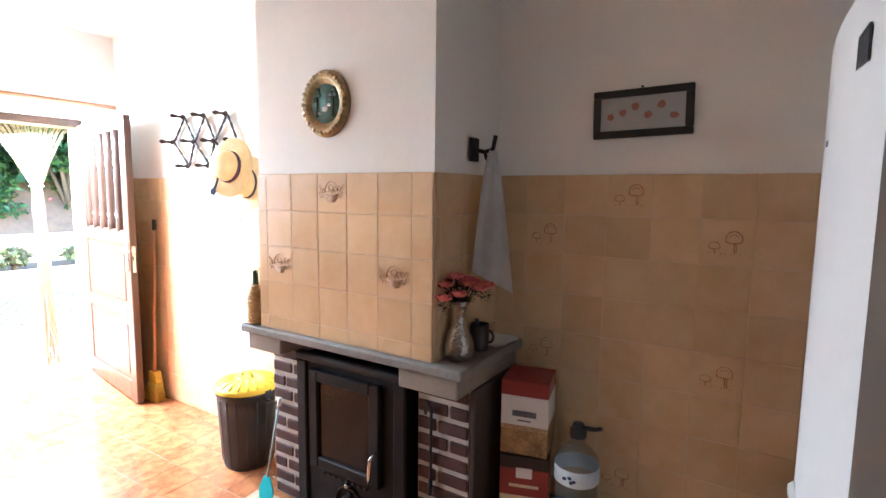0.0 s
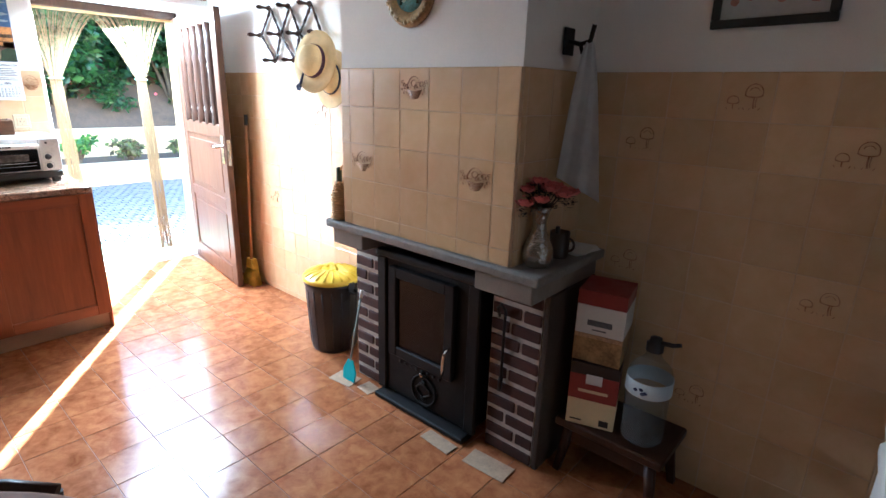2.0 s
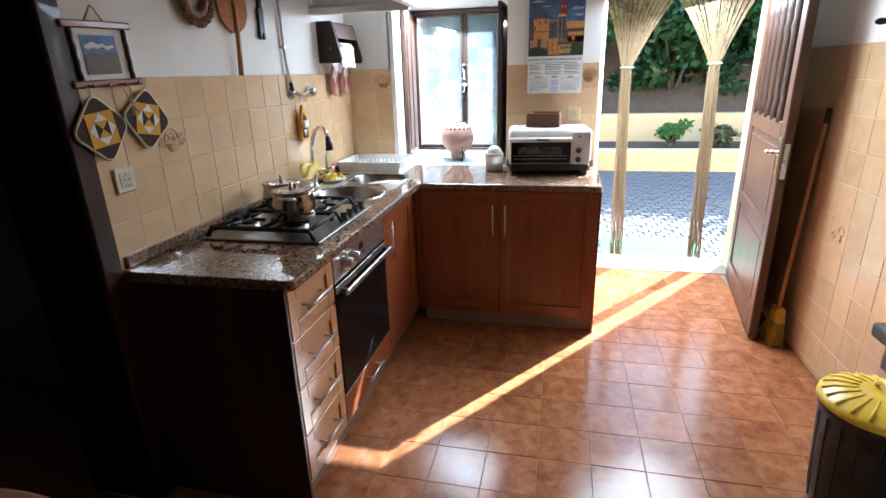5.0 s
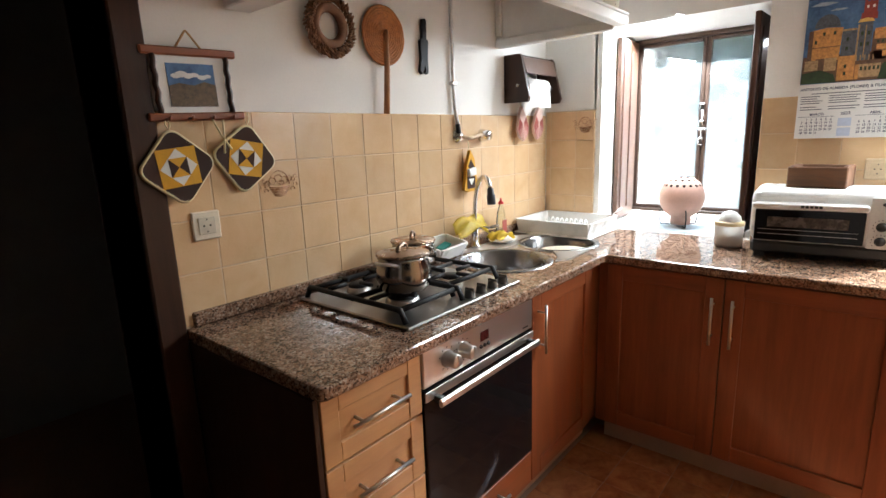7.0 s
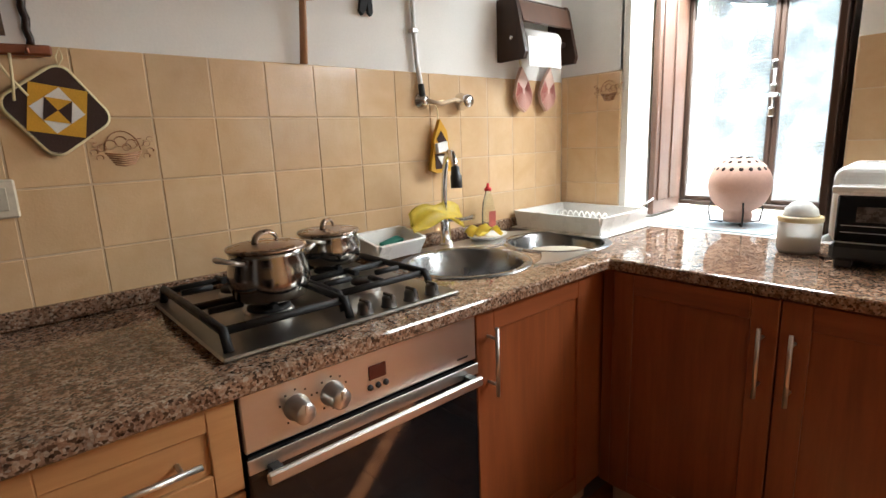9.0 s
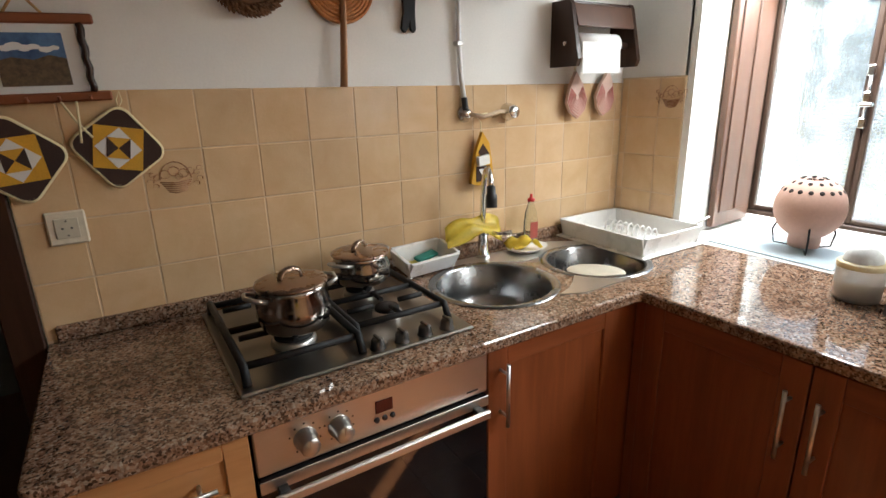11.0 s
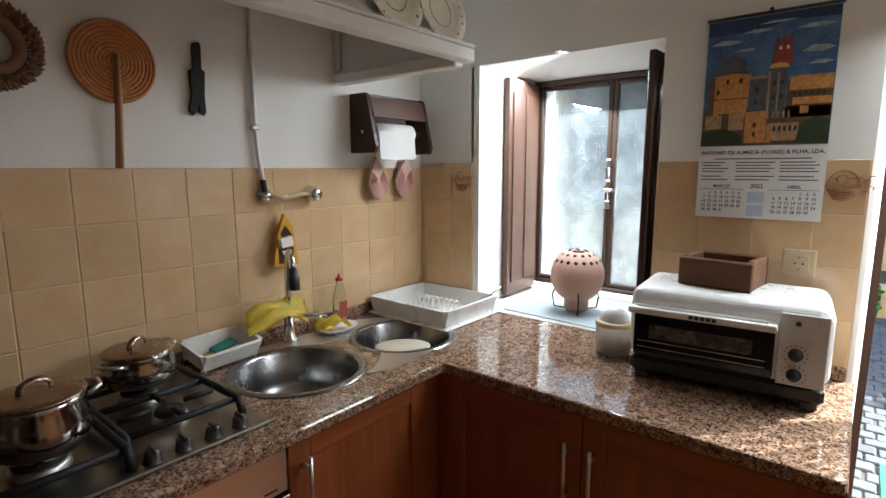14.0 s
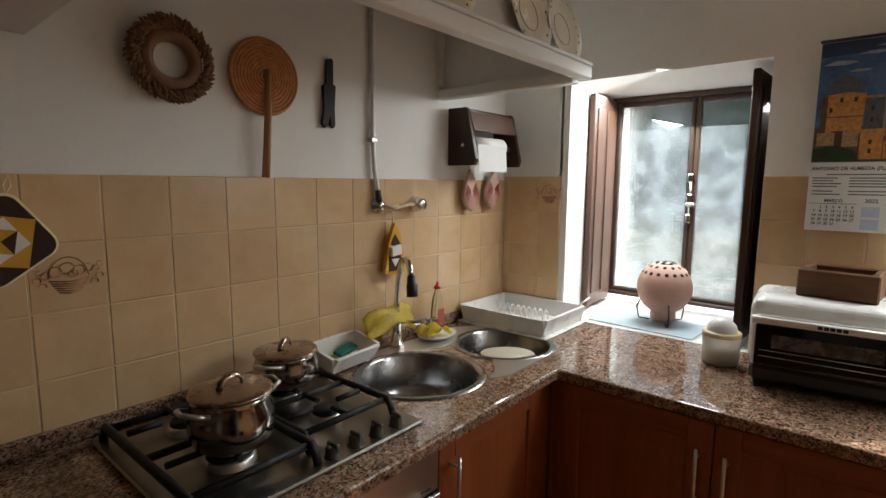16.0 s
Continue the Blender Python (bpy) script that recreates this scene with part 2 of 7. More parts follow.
# ---- mesh helpers ----
def box(bm, x0, x1, y0, y1, z0, z1, bev=0.0, seg=1, m=None):
    vs = [bm.verts.new((x, y, z)) for x in (x0, x1) for y in (y0, y1) for z in (z0, z1)]
    fs = [bm.faces.new([vs[i] for i in f]) for f in ((0, 1, 3, 2), (4, 6, 7, 5), (0, 4, 5, 1), (2, 3, 7, 6), (0, 2, 6, 4), (1, 5, 7, 3))]
    if bev:
        es = list({e for f in fs for e in f.edges})
        r = bmesh.ops.bevel(bm, geom=es, offset=bev, segments=seg, profile=0.5, affect="EDGES", clamp_overlap=True)
        vs = list({v for f in r["faces"] for v in f.verts} | {v for v in vs if v.is_valid})
    if m is not None:
        bmesh.ops.transform(bm, matrix=m, verts=[v for v in vs if v.is_valid])
    return bm


def lathe(bm, prof, c=(0, 0, 0), seg=24, m=None, squash=(1, 1)):
    """A turned body: prof is a list of (radius, height)."""
    rings = []
    made = []
    for r, h in prof:
        if r < 1e-5:
            v = bm.verts.new((c[0], c[1], c[2] + h))
            rings.append([v])
        else:
            rings.append([bm.verts.new((c[0] + r * squash[0] * math.cos(a), c[1] + r * squash[1] * math.sin(a), c[2] + h)) for a in (2 * math.pi * k / seg for k in range(seg))])
        made += rings[-1]
    for a, b in zip(rings, rings[1:]):
        for k in range(seg):
            n = (k + 1) % seg
            if len(a) == 1 and len(b) == 1:
                continue
            if len(a) == 1:
                f = bm.faces.new((a[0], b[n], b[k]))
            elif len(b) == 1:
                f = bm.faces.new((a[k], a[n], b[0]))
            else:
                f = bm.faces.new((a[k], a[n], b[n], b[k]))
            f.smooth = True
    if m is not None:
        bmesh.ops.transform(bm, matrix=m, verts=made)
    return bm


def tube(bm, pts, r, seg=8, closed=False, flat=1.0):
    """A round bar along points; r is a radius or one for each point."""
    pts = [Vector(p) for p in pts]
    n = len(pts)
    rad = list(r) if hasattr(r, "__len__") else [r] * n
    rings, up = [], None
    for i, p in enumerate(pts):
        a = pts[(i - 1) % n] if closed or i else p
        b = pts[(i + 1) % n] if closed or i < n - 1 else p
        d = (b - a).normalized()
        if up is None:
            up = d.orthogonal().normalized()
        up = (up - d * up.dot(d)).normalized()
        side = d.cross(up)
        rings.append([bm.verts.new(p + rad[i] * (math.cos(t) * up + flat * math.sin(t) * side)) for t in (2 * math.pi * k / seg for k in range(seg))])
    pairs = list(zip(rings, rings[1:])) + ([(rings[-1], rings[0])] if closed else [])
    for a, b in pairs:
        for k in range(seg):
            bm.faces.new((a[k], a[(k + 1) % seg], b[(k + 1) % seg], b[k])).smooth = True
    if not closed:
        bm.faces.new(rings[0][::-1])
        bm.faces.new(rings[-1])
    return bm


def cyl(bm, p0, p1, r, seg=16):
    return tube(bm, [p0, p1], r, seg)


def bezier(p0, p1, p2, p3, n=10):
    a, b, c, d = (Vector(p) for p in (p0, p1, p2, p3))
    return [(1 - t) ** 3 * a + 3 * t * (1 - t) ** 2 * b + 3 * t * t * (1 - t) * c + t**3 * d for t in (k / n for k in range(n + 1))]


def prism(bm, outline, axis, a, b):
    """An outline of 2D points pushed from a to b along an axis."""
    put = {"x": lambda u, v, w: (w, u, v), "y": lambda u, v, w: (u, w, v), "z": lambda u, v, w: (u, v, w)}[axis]
    lo = [bm.verts.new(put(u, v, a)) for u, v in outline]
    hi = [bm.verts.new(put(u, v, b)) for u, v in outline]
    bm.faces.new(lo)
    bm.faces.new(hi[::-1])
    n = len(lo)
    for k in range(n):
        bm.faces.new((lo[k], hi[k], hi[(k + 1) % n], lo[(k + 1) % n]))
    return bm


def blob(bm, c, r, rough=0.0, sub=1, squash=(1, 1, 1)):
    made = bmesh.ops.create_icosphere(bm, subdivisions=sub, radius=1.0)["verts"]
    for v in made:
        k = r * (1 + rough * random.uniform(-1, 1))
        v.co = Vector(c) + Vector((v.co.x * squash[0], v.co.y * squash[1], v.co.z * squash[2])) * k
    return bm


def meshed(name, bm, material):
    bmesh.ops.recalc_face_normals(bm, faces=bm.faces)
    me = bpy.data.meshes.new(name)
    bm.to_mesh(me)
    bm.free()
    for mm in material if isinstance(material, (list, tuple)) else [material]:
        me.materials.append(mm)
    return me


def part(name, bm, material, parent, label=""):
    ob = new(name, meshed(name, bm, material))
    ob.parent = parent
    return tagged(ob, label)


def piece(name, me, parent, at=(0, 0, 0), rot=(0, 0, 0)):
    ob = new(name, me)
    ob.parent, ob.location, ob.rotation_euler = parent, at, rot
    return ob


def thing(name, label, category, m=None, group="", kind=""):
    ob = new(name)
    ob.empty_display_size = 0.1
    ob.matrix_basis = m if m is not None else Matrix()
    return tagged(ob, label, category, group, kind)


def solid(name, bm, material, label, category, m=None, kind="", group=""):
    ob = new(name, meshed(name, bm, material))
    if m is not None:
        ob.matrix_basis = m
    return tagged(ob, label, category, group, kind)


B = bmesh.new

# ---- the setting ----
XW, YS, YN, XE, ZC = -3.89, -0.635, 2.10, 2.6, 2.58
XO = -4.64
Y0, Y1 = -0.33, 0.44          # window opening
DY0, DY1, DZ = 1.03, 2.085, 2.03  # door opening

floor = new("floor", meshed("floor", box(B(), -4.42, XE, YS, YN, -0.16, -0.0018), FLOOR_GROUT))
tagged(floor, "floor of glossy terracotta tiles with dark joints", "floor", kind="structure")
ceiling = solid("ceiling", box(B(), XW, XE, YS, YN, ZC, ZC + 0.15), CEILING, "plain white ceiling", "ceiling", kind="structure")

bm = B()
box(bm, XO, XW, -0.9, Y0, -0.16, 2.73)
box(bm, XO, XW, Y0, Y1, -0.16, 0.888)
box(bm, XO, XW, Y0, Y1, 1.935, 2.73)
prism(bm, [(XO, Y1), (XW, Y1), (XW, DY0 - 0.026), (XW - 0.006, DY0 - 0.015), (XW - 0.020, DY0 - 0.006), (XW - 0.05, DY0), (XO, DY0)], "z", -0.16, DZ)
box(bm, XO, XW, Y1, DY0, DZ, 2.73)
box(bm, XO, XW, DY0, DY1, DZ, 2.73)
box(bm, XO, XW, DY1, 2.4, -0.16, 2.73)
# the splayed side of the window reveal
prism(bm, [(XW, Y0 - 0.01), (XW, -0.300), (-4.40, Y0 + 0.001), (-4.40, Y0 - 0.01)], "z", 0.901, 1.935)
wall_west = solid("wall_west", bm, PLASTER, "thick white plastered wall with tiled dado, window and door", "wall", kind="structure")
bm = B()
box(bm, XW, 0.35, YN, 2.4, -0.16, 2.73)
box(bm, 0.35, XE + 0.2, YN, 2.4, -0.16, 2.73)
wall_north = solid("wall_north", bm, PLASTER, "white plastered wall with a tall dado of cream tiles", "wall", kind="structure")
bm = B()
box(bm, XW, -1.69, YS - 0.265, YS, -0.16, 2.73)
box(bm, -1.69, -0.80, YS - 0.265, YS, 2.06, 2.73)
box(bm, -0.80, -0.70, YS - 0.265, YS, -0.16, 2.73)
wall_south = solid("wall_south", bm, PLASTER, "white plastered wall with cream tiles above the worktop", "wall", kind="structure")
# added closing walls, out of view; their beige limits the bounced light
solid("wall_south_east", box(B(), -0.70, XE + 0.2, YS - 0.265, YS, -0.16, 2.73), BOUNCE_BEIGE, "plain unseen closing wall in beige toned to cut bounced light", "wall", kind="structure")
wall_east = solid("wall_east", box(B(), XE, XE + 0.2, YS, YN, -0.16, 2.73), BOUNCE_BEIGE, "plain unseen closing wall in beige toned to cut bounced light", "wall", kind="structure")
# dark passage behind the inner doorway; its dimness is put into the wall grey
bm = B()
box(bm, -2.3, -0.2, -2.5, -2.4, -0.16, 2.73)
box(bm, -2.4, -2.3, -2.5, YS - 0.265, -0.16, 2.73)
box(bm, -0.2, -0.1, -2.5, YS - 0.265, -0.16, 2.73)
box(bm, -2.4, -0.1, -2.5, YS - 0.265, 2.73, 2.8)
solid("passage_walls", bm, mat("passage_paint", (0.30, 0.31, 0.30), 0.9), "plain walls of a passage, dimness put into their grey", "wall", kind="structure")
solid("passage_floor", box(B(), -2.4, -0.1, -2.5, YS, -0.16, -0.002), FLOOR_GROUT, "dark passage floor", "floor", kind="structure")
# frame of the inner doorway
bm = B()
box(bm, -1.765, -1.69, YS - 0.285, YS + 0.022, 0, 2.13, 0.004)
box(bm, -0.80, -0.72, YS - 0.285, YS + 0.022, 0, 2.13, 0.004)
box(bm, -1.69, -0.80, YS - 0.285, YS + 0.022, 2.06, 2.13, 0.004)
solid("door_frame_2", bm, DARK_WOOD, "dark-stained wooden frame of an inner doorway", "door frame", kind="structure")

# window: brown frame, two casements of patterned glass
win = thing("window_1", "brown wooden casement window with patterned privacy glass", "window", kind="structure")
bm = B()
for a, b in ((Y0 + 0.002, Y0 + 0.026), (Y1 - 0.026, Y1 - 0.002)):
    box(bm, -4.465, -4.405, a, b, 0.93, 1.933, 0.004)
box(bm, -4.465, -4.405, Y0 + 0.026, Y1 - 0.026, 0.93, 0.950, 0.004)
box(bm, -4.465, -4.405, Y0 + 0.026, Y1 - 0.026, 1.909, 1.933, 0.004)
part("window_frame", bm, WINDOW_WOOD, win)
for a, b in ((Y0 + 0.028, 0.070), (0.072, Y1 - 0.028)):
    bm = B()
    box(bm, -4.45, -4.415, a, a + 0.021, 0.952, 1.907, 0.004)
    box(bm, -4.45, -4.415, b - 0.021, b, 0.952, 1.907, 0.004)
    box(bm, -4.45, -4.415, a + 0.021, b - 0.021, 0.952, 0.972, 0.004)
    box(bm, -4.45, -4.415, a + 0.021, b - 0.021, 1.887, 1.907, 0.004)
    sash = part("sash", bm, WINDOW_WOOD, win)
    part("pane", box(B(), -4.436, -4.430, a + 0.022, b - 0.022, 0.973, 1.886), FROSTED, sash, "patterned privacy glass")
bm = B()
cyl(bm, (-4.40, 0.071, 1.33), (-4.40, 0.071, 1.55), 0.006, 8)
for z in (1.345, 1.44, 1.535):
    box(bm, -4.415, -4.392, 0.058, 0.084, z - 0.02, z + 0.02, 0.004)
box(bm, -4.40, -4.37, 0.058, 0.10, 1.405, 1.42, 0.004)
part("window_bolt", bm, CHROME, win, "worn metal espagnolette bolt")
sill = solid("window_sill", box(B(), -4.60, XW - 0.001, Y0 + 0.001, Y1 - 0.001, 0.889, 0.9, 0.0), mat("white_sill_stone", (0.74, 0.72, 0.68), 0.35, var=0.06), "pale stone window sill level with the worktop", "sill", kind="structure")


def shutter(name, hinge, out, width, label):
    """A wooden inner shutter leaf, folded back; hinge (x, y), out: the way it points."""
    t = thing(name, label, "shutter", pose(hinge[0], hinge[1], 0.915, 0, 0, out))
    bm = B()
    box(bm, 0, width, -0.013, 0.013, 0, 1.0, 0.004)
    # sunward leaf in brown, the other in dark wood as painted shade
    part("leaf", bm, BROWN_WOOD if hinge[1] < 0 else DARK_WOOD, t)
    for k in range(2):
        bm = B()
        for s in (-1, 1):
            box(bm, 0.04 + k * (width - 0.05) / 2, width / 2 - 0.01 + k * (width - 0.05) / 2, min(s * 0.013, s * 0.019), max(s * 0.013, s * 0.019), 0.06, 0.94, 0.003)
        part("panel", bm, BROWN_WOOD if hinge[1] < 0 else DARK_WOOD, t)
    for z in (0.15, 0.85):
        part("hinge", cyl(B(), (0, 0, z - 0.03), (0, 0, z + 0.03), 0.009, 8), CAST_IRON, t)
    return t


shutter("window_shutter", (-4.39, -0.306), 3, 0.30, "reddish brown wooden window shutter folded against the reveal")
shutter("window_shutter", (-4.39, 0.405), -2.5, 0.45, "wooden window shutter, shade put into its dark colour, folded back beside the window")

# outer door frame and its open leaf
fr = thing("door_frame_1", "dark wooden frame of the open garden door", "door frame", kind="structure")
bm = B()
box(bm, -4.466, -4.40, DY0 + 0.001, DY0 + 0.035, 0, 2.028, 0.005)
box(bm, -4.466, -4.40, DY1 - 0.02, DY1 - 0.001, 0, 2.028, 0.005)
box(bm, -4.466, -4.40, DY0 + 0.035, DY1 - 0.02, 1.975, 2.028, 0.005)
part("frame", bm, DARK_WOOD, fr)
solid("door_sill", box(B(), -4.80, -4.425, DY0 + 0.001, DY1 - 0.001, -0.16, 0.006, 0.004), CEMENT, "worn pale cement doorstep", "sill", kind="structure")


def garden_door():
    L, H = 1.035, 1.97
    t = thing("door_1", "brown wooden door standing open, barred above and panelled below", "door", pose(-4.40, 2.062, 0.012, 0, 0, -8.4), kind="structure")
    bm = B()
    for a, b in ((0, 0.10), (L - 0.10, L)):
        box(bm, a, b, -0.022, 0.022, 0, H, 0.005)
    for a, b in ((0, 0.14), (0.58, 0.66), (1.10, 1.20), (H - 0.09, H)):
        box(bm, 0.10, L - 0.10, -0.022, 0.022, a, b, 0.005)
    part("frame", bm, BROWN_WOOD, t)
    for a, b in ((0.14, 0.58), (0.66, 1.10)):
        bm = B()
        box(bm, 0.10, L - 0.10, -0.010, 0.010, a, b)
        box(bm, 0.14, L - 0.14, -0.016, 0.016, a + 0.04, b - 0.04, 0.006)
        part("panel", bm, BROWN_WOOD, t)
    part("pane", box(B(), 0.10, L - 0.10, 0.012, 0.016, 1.20, H - 0.09), mat("whitish_door_glass", (0.72, 0.72, 0.70), 0.3), t, "whitish translucent glass behind bars")
    for k in range(5):
        x = 0.10 + 0.835 * (k + 0.5) / 5
        bm = B()
        tube(bm, [(x, -0.012, z) for z in (1.19, 1.26, 1.30, 1.34, 1.62, 1.66, 1.70, 1.76, 1.89)], [0.03, 0.03, 0.022, 0.03, 0.026, 0.034, 0.026, 0.03, 0.03], 6, flat=0.5)
        part("bar", bm, DARK_WOOD, t)
    bm = B()
    box(bm, L - 0.075, L - 0.02, -0.028, -0.022, 0.93, 1.13, 0.002)
    cyl(bm, (L - 0.05, -0.025, 1.05), (L - 0.05, -0.07, 1.05), 0.011, 10)
    tube(bm, [(L - 0.05, -0.07, 1.05), (L - 0.10, -0.072, 1.05), (L - 0.165, -0.068, 1.045)], [0.011, 0.010, 0.008], 8)
    part("door_handle", bm, CHROME, t, "pale metal lever handle on a plate")
    bm = B()
    box(bm, L, L + 0.004, -0.012, 0.012, 0.92, 1.10, 0.001)
    box(bm, L + 0.004, L + 0.016, -0.006, 0.006, 1.0, 1.03, 0.002)
    part("lock", bm, CHROME, t, "metal lock plate with bolt")
    return t


garden_door()
# thin wooden rail over the door
bm = B()
cyl(bm, (-3.865, 0.88, 2.085), (-3.865, 2.08, 2.085), 0.012, 10)
solid("curtain_rail", bm, BROOM_WOOD, "thin pale wooden rail over the garden door", "curtain rail")

bm = B()
box(bm, XO - 0.015, XO - 0.001, -4.0, Y0 - 0.002, -0.16, 2.9)
box(bm, XO - 0.015, XO - 0.001, Y0 - 0.002, Y1 + 0.002, -0.16, 0.88)
box(bm, XO - 0.015, XO - 0.001, Y0 - 0.002, Y1 + 0.002, 1.94, 2.9)
box(bm, XO - 0.015, XO - 0.001, Y1 + 0.002, DY0 - 0.002, -0.16, 2.9)
box(bm, XO - 0.015, XO - 0.001, DY0 - 0.002, DY1 + 0.002, DZ + 0.002, 2.9)
box(bm, XO - 0.015, XO - 0.001, DY1 + 0.002, 7.0, -0.16, 2.9)
box(bm, XO, -4.468, DY1 - 0.006, DY1 - 0.001, 0.01, DZ)
box(bm, XO, -4.468, DY0 + 0.001, DY0 + 0.006, 0.01, DZ)
box(bm, XO, -4.468, DY0 + 0.006, DY1 - 0.006, DZ - 0.006, DZ - 0.001)
solid("house_front", bm, YELLOW_WALL, "ochre rendered outer face of the house wall", "wall", kind="structure")

# chimney breast over the fireplace
CX0, CX1, CY = -1.685, -0.755, 1.61
bm = B()
box(bm, CX0, CX1, CY, YN, 0.882, ZC)
chimney = solid("chimney_breast", bm, PLASTER, "white plastered chimney breast tiled in its lower part", "chimney", kind="structure")
hearth = thing("fireplace", "brick fireplace with a grey stone mantel", "fireplace", kind="structure")
MX0, MX1, MY = -1.80, -0.615, 1.575
bm = B()
box(bm, MX0, MX1, MY, YN, 0.845, 0.882, 0.008, 2)
part("mantel", bm, STONE_SLAB, hearth, "grey stone mantel slab")
for a, b in ((-1.775, -1.555), (-0.905, -0.645)):
    bm = B()
    box(bm, a, b, 1.60, YN, 0.765, 0.845, 0.006)
    part("corbel", bm, CEMENT, hearth, "cement block under the mantel")
LEGS = ((-1.765, -1.545), (-0.905, -0.665))
for a, b in LEGS:
    bm = B()
    box(bm, a + 0.004, b - 0.004, 1.733, YN, -0.006, 0.766)
    part("pier", bm, MORTAR, hearth, "brick pier with pale mortar")
part("side_board", box(B(), -0.664, -0.64, 1.73, YN, -0.006, 0.766, 0.004), mat("sooty_brown_render", (0.06, 0.042, 0.03), 0.9, var=0.2), hearth, "dark brown side board")
part("lintel", box(B(), -1.555, -0.905, 1.72, YN, 0.79, 0.845), CEMENT, hearth, "shaded cement lintel")
part("back_plate", box(B(), -1.545, -0.905, 2.0, YN, 0.0, 0.79), CAST_IRON, hearth, "sooty recess")

# inner granite worktop with two round cut-outs
BOWLS = ((-2.952, -0.315, 0.185), (-3.385, -0.285, 0.17))


def worktop():
    """L-shaped slab with cut-outs for the two bowls and a rounded front edge."""
    def rounded(pts, radii):
        out = []
        n = len(pts)
        for k, (p, r) in enumerate(zip(pts, radii)):
            p = Vector(p)
            if r == 0:
                out.append(p)
                continue
            a, b = (Vector(pts[k - 1]) - p).normalized(), (Vector(pts[(k + 1) % n]) - p).normalized()
            for s in range(6):
                t = s / 5
                out.append((1 - t) ** 2 * (p + a * r) + 2 * t * (1 - t) * p + t * t * (p + b * r))
        return out

    outline = rounded([(XW, YS), (-1.768, YS), (-1.768, 0), (-3.272, 0), (-3.272, 1.022), (XW, 1.022)], [0, 0.0, 0.03, 0.02, 0.03, 0.0])
    layers = ((0.866, -0.004), (0.870, 0.0), (0.894, 0.0), (0.899, -0.003), (0.901, -0.009))
    bm = B()
    n = len(outline)
    rings = []
    for z, inset in layers:
        ring = []
        for k, p in enumerate(outline):
            d = (outline[(k + 1) % n] - outline[k - 1]).normalized()
            nrm = Vector((-d.y, d.x))
            q = p + nrm * (-inset)
            ring.append(bm.verts.new((max(XW, q.x), max(YS, q.y), z)))
        rings.append(ring)
    for a, b in zip(rings, rings[1:]):
        for k in range(n):
            bm.faces.new((a[k], a[(k + 1) % n], b[(k + 1) % n], b[k])).smooth = False
    loops = []
    for z, ring in ((0.866, rings[0]), (0.901, rings[-1])):
        es = [bm.edges.get((ring[k], ring[(k + 1) % n])) for k in range(n)]
        holes = []
        for x, y, r in BOWLS:
            c = [bm.verts.new((x + r * math.cos(t), y + r * math.sin(t), z)) for t in (2 * math.pi * k / 40 for k in range(40))]
            holes.append(c)
            es += [bm.edges.new((c[k], c[(k + 1) % 40])) for k in range(40)]
        loops.append(holes)
        bmesh.ops.triangle_fill(bm, use_beauty=True, use_dissolve=False, edges=es)
    for lo, hi in zip(*loops):
        for k in range(40):
            bm.faces.new((lo[k], lo[(k + 1) % 40], hi[(k + 1) % 40], hi[k]))
    return bm


solid("worktop", worktop(), GRANITE, "polished speckled pinkish brown granite worktop, L-shaped", "worktop")
bm = B()
box(bm, -3.885, -1.79, YS + 0.001, YS + 0.022, 0.902, 0.945, 0.004)
solid("splashback_strip", box(B(), XW + 0.001, XW + 0.020, Y1 + 0.004, 1.000, 0.902, 0.945, 0.004), GRANITE, "short granite upstand behind the toaster oven", "upstand")
solid("splashback_strip", bm, GRANITE, "low granite upstand along the tiled wall", "upstand")

# ---- kitchen units ----
FACE = 0.55   # depth of a carcass


def bar_handle(bm, p, q, stand):
    """A thin steel bar held off by two pegs."""
    p, q, stand = Vector(p), Vector(q), Vector(stand)
    cyl(bm, p + stand, q + stand, 0.0055, 10)
    for t in (0.16, 0.84):
        c = p.lerp(q, t)
        cyl(bm, c, c + stand, 0.0045, 8)
    return bm


def shaker(parent, x0, x1, z0, z1, y, upright, level, panel, name="cabinet_door", handle=None, rail=0.065):
    """A framed front facing +y."""
    d = part(name, box(B(), x0 + rail - 0.004, x1 - rail + 0.004, y + 0.002, y + 0.011, z0 + rail - 0.004, z1 - rail + 0.004), panel, parent)
    for a in (x0, x1 - rail):
        part("stile", box(B(), a, a + rail, y, y + 0.02, z0, z1, 0.002), upright, d)
    for a in (z0, z1 - rail):
        part("rail", box(B(), x0 + rail, x1 - rail, y, y + 0.0195, a, a + rail, 0.002), level, d)
    if handle:
        part("handle", bar_handle(B(), *handle), STEEL, d, "slim steel bar handle")
    return d


def unit(name, label, m, w, doors, end=None):
    """A base unit: local x along the front, y out of the wall."""
    t = thing(name, label, "cabinet", m, group="base units")
    bm = B()
    top = 0.864 if name == "drawer_unit" else 0.735
    box(bm, 0.001, w - 0.001, 0.0, FACE - 0.001, 0.10, top)
    if top < 0.8:
        box(bm, 0.001, w - 0.001, FACE - 0.03, FACE - 0.001, top, 0.864)
    part("body", bm, DARK_WOOD, t)
    part("plinth", box(B(), 0.0, w, FACE - 0.055, FACE - 0.04, 0.0, 0.0995), PLINTH, t, "grey-brown plinth board")
    return t


PLINTH = mat("plinth_board", (0.36, 0.25, 0.18), 0.55, var=0.1)
# local x runs towards -x in the room for units on the south wall
south = lambda x: Matrix.Translation((x, YS + 0.03, 0))
u = unit("drawer_unit", "honey wood kitchen drawer unit with four drawers", south(-2.125), 0.34, 4)
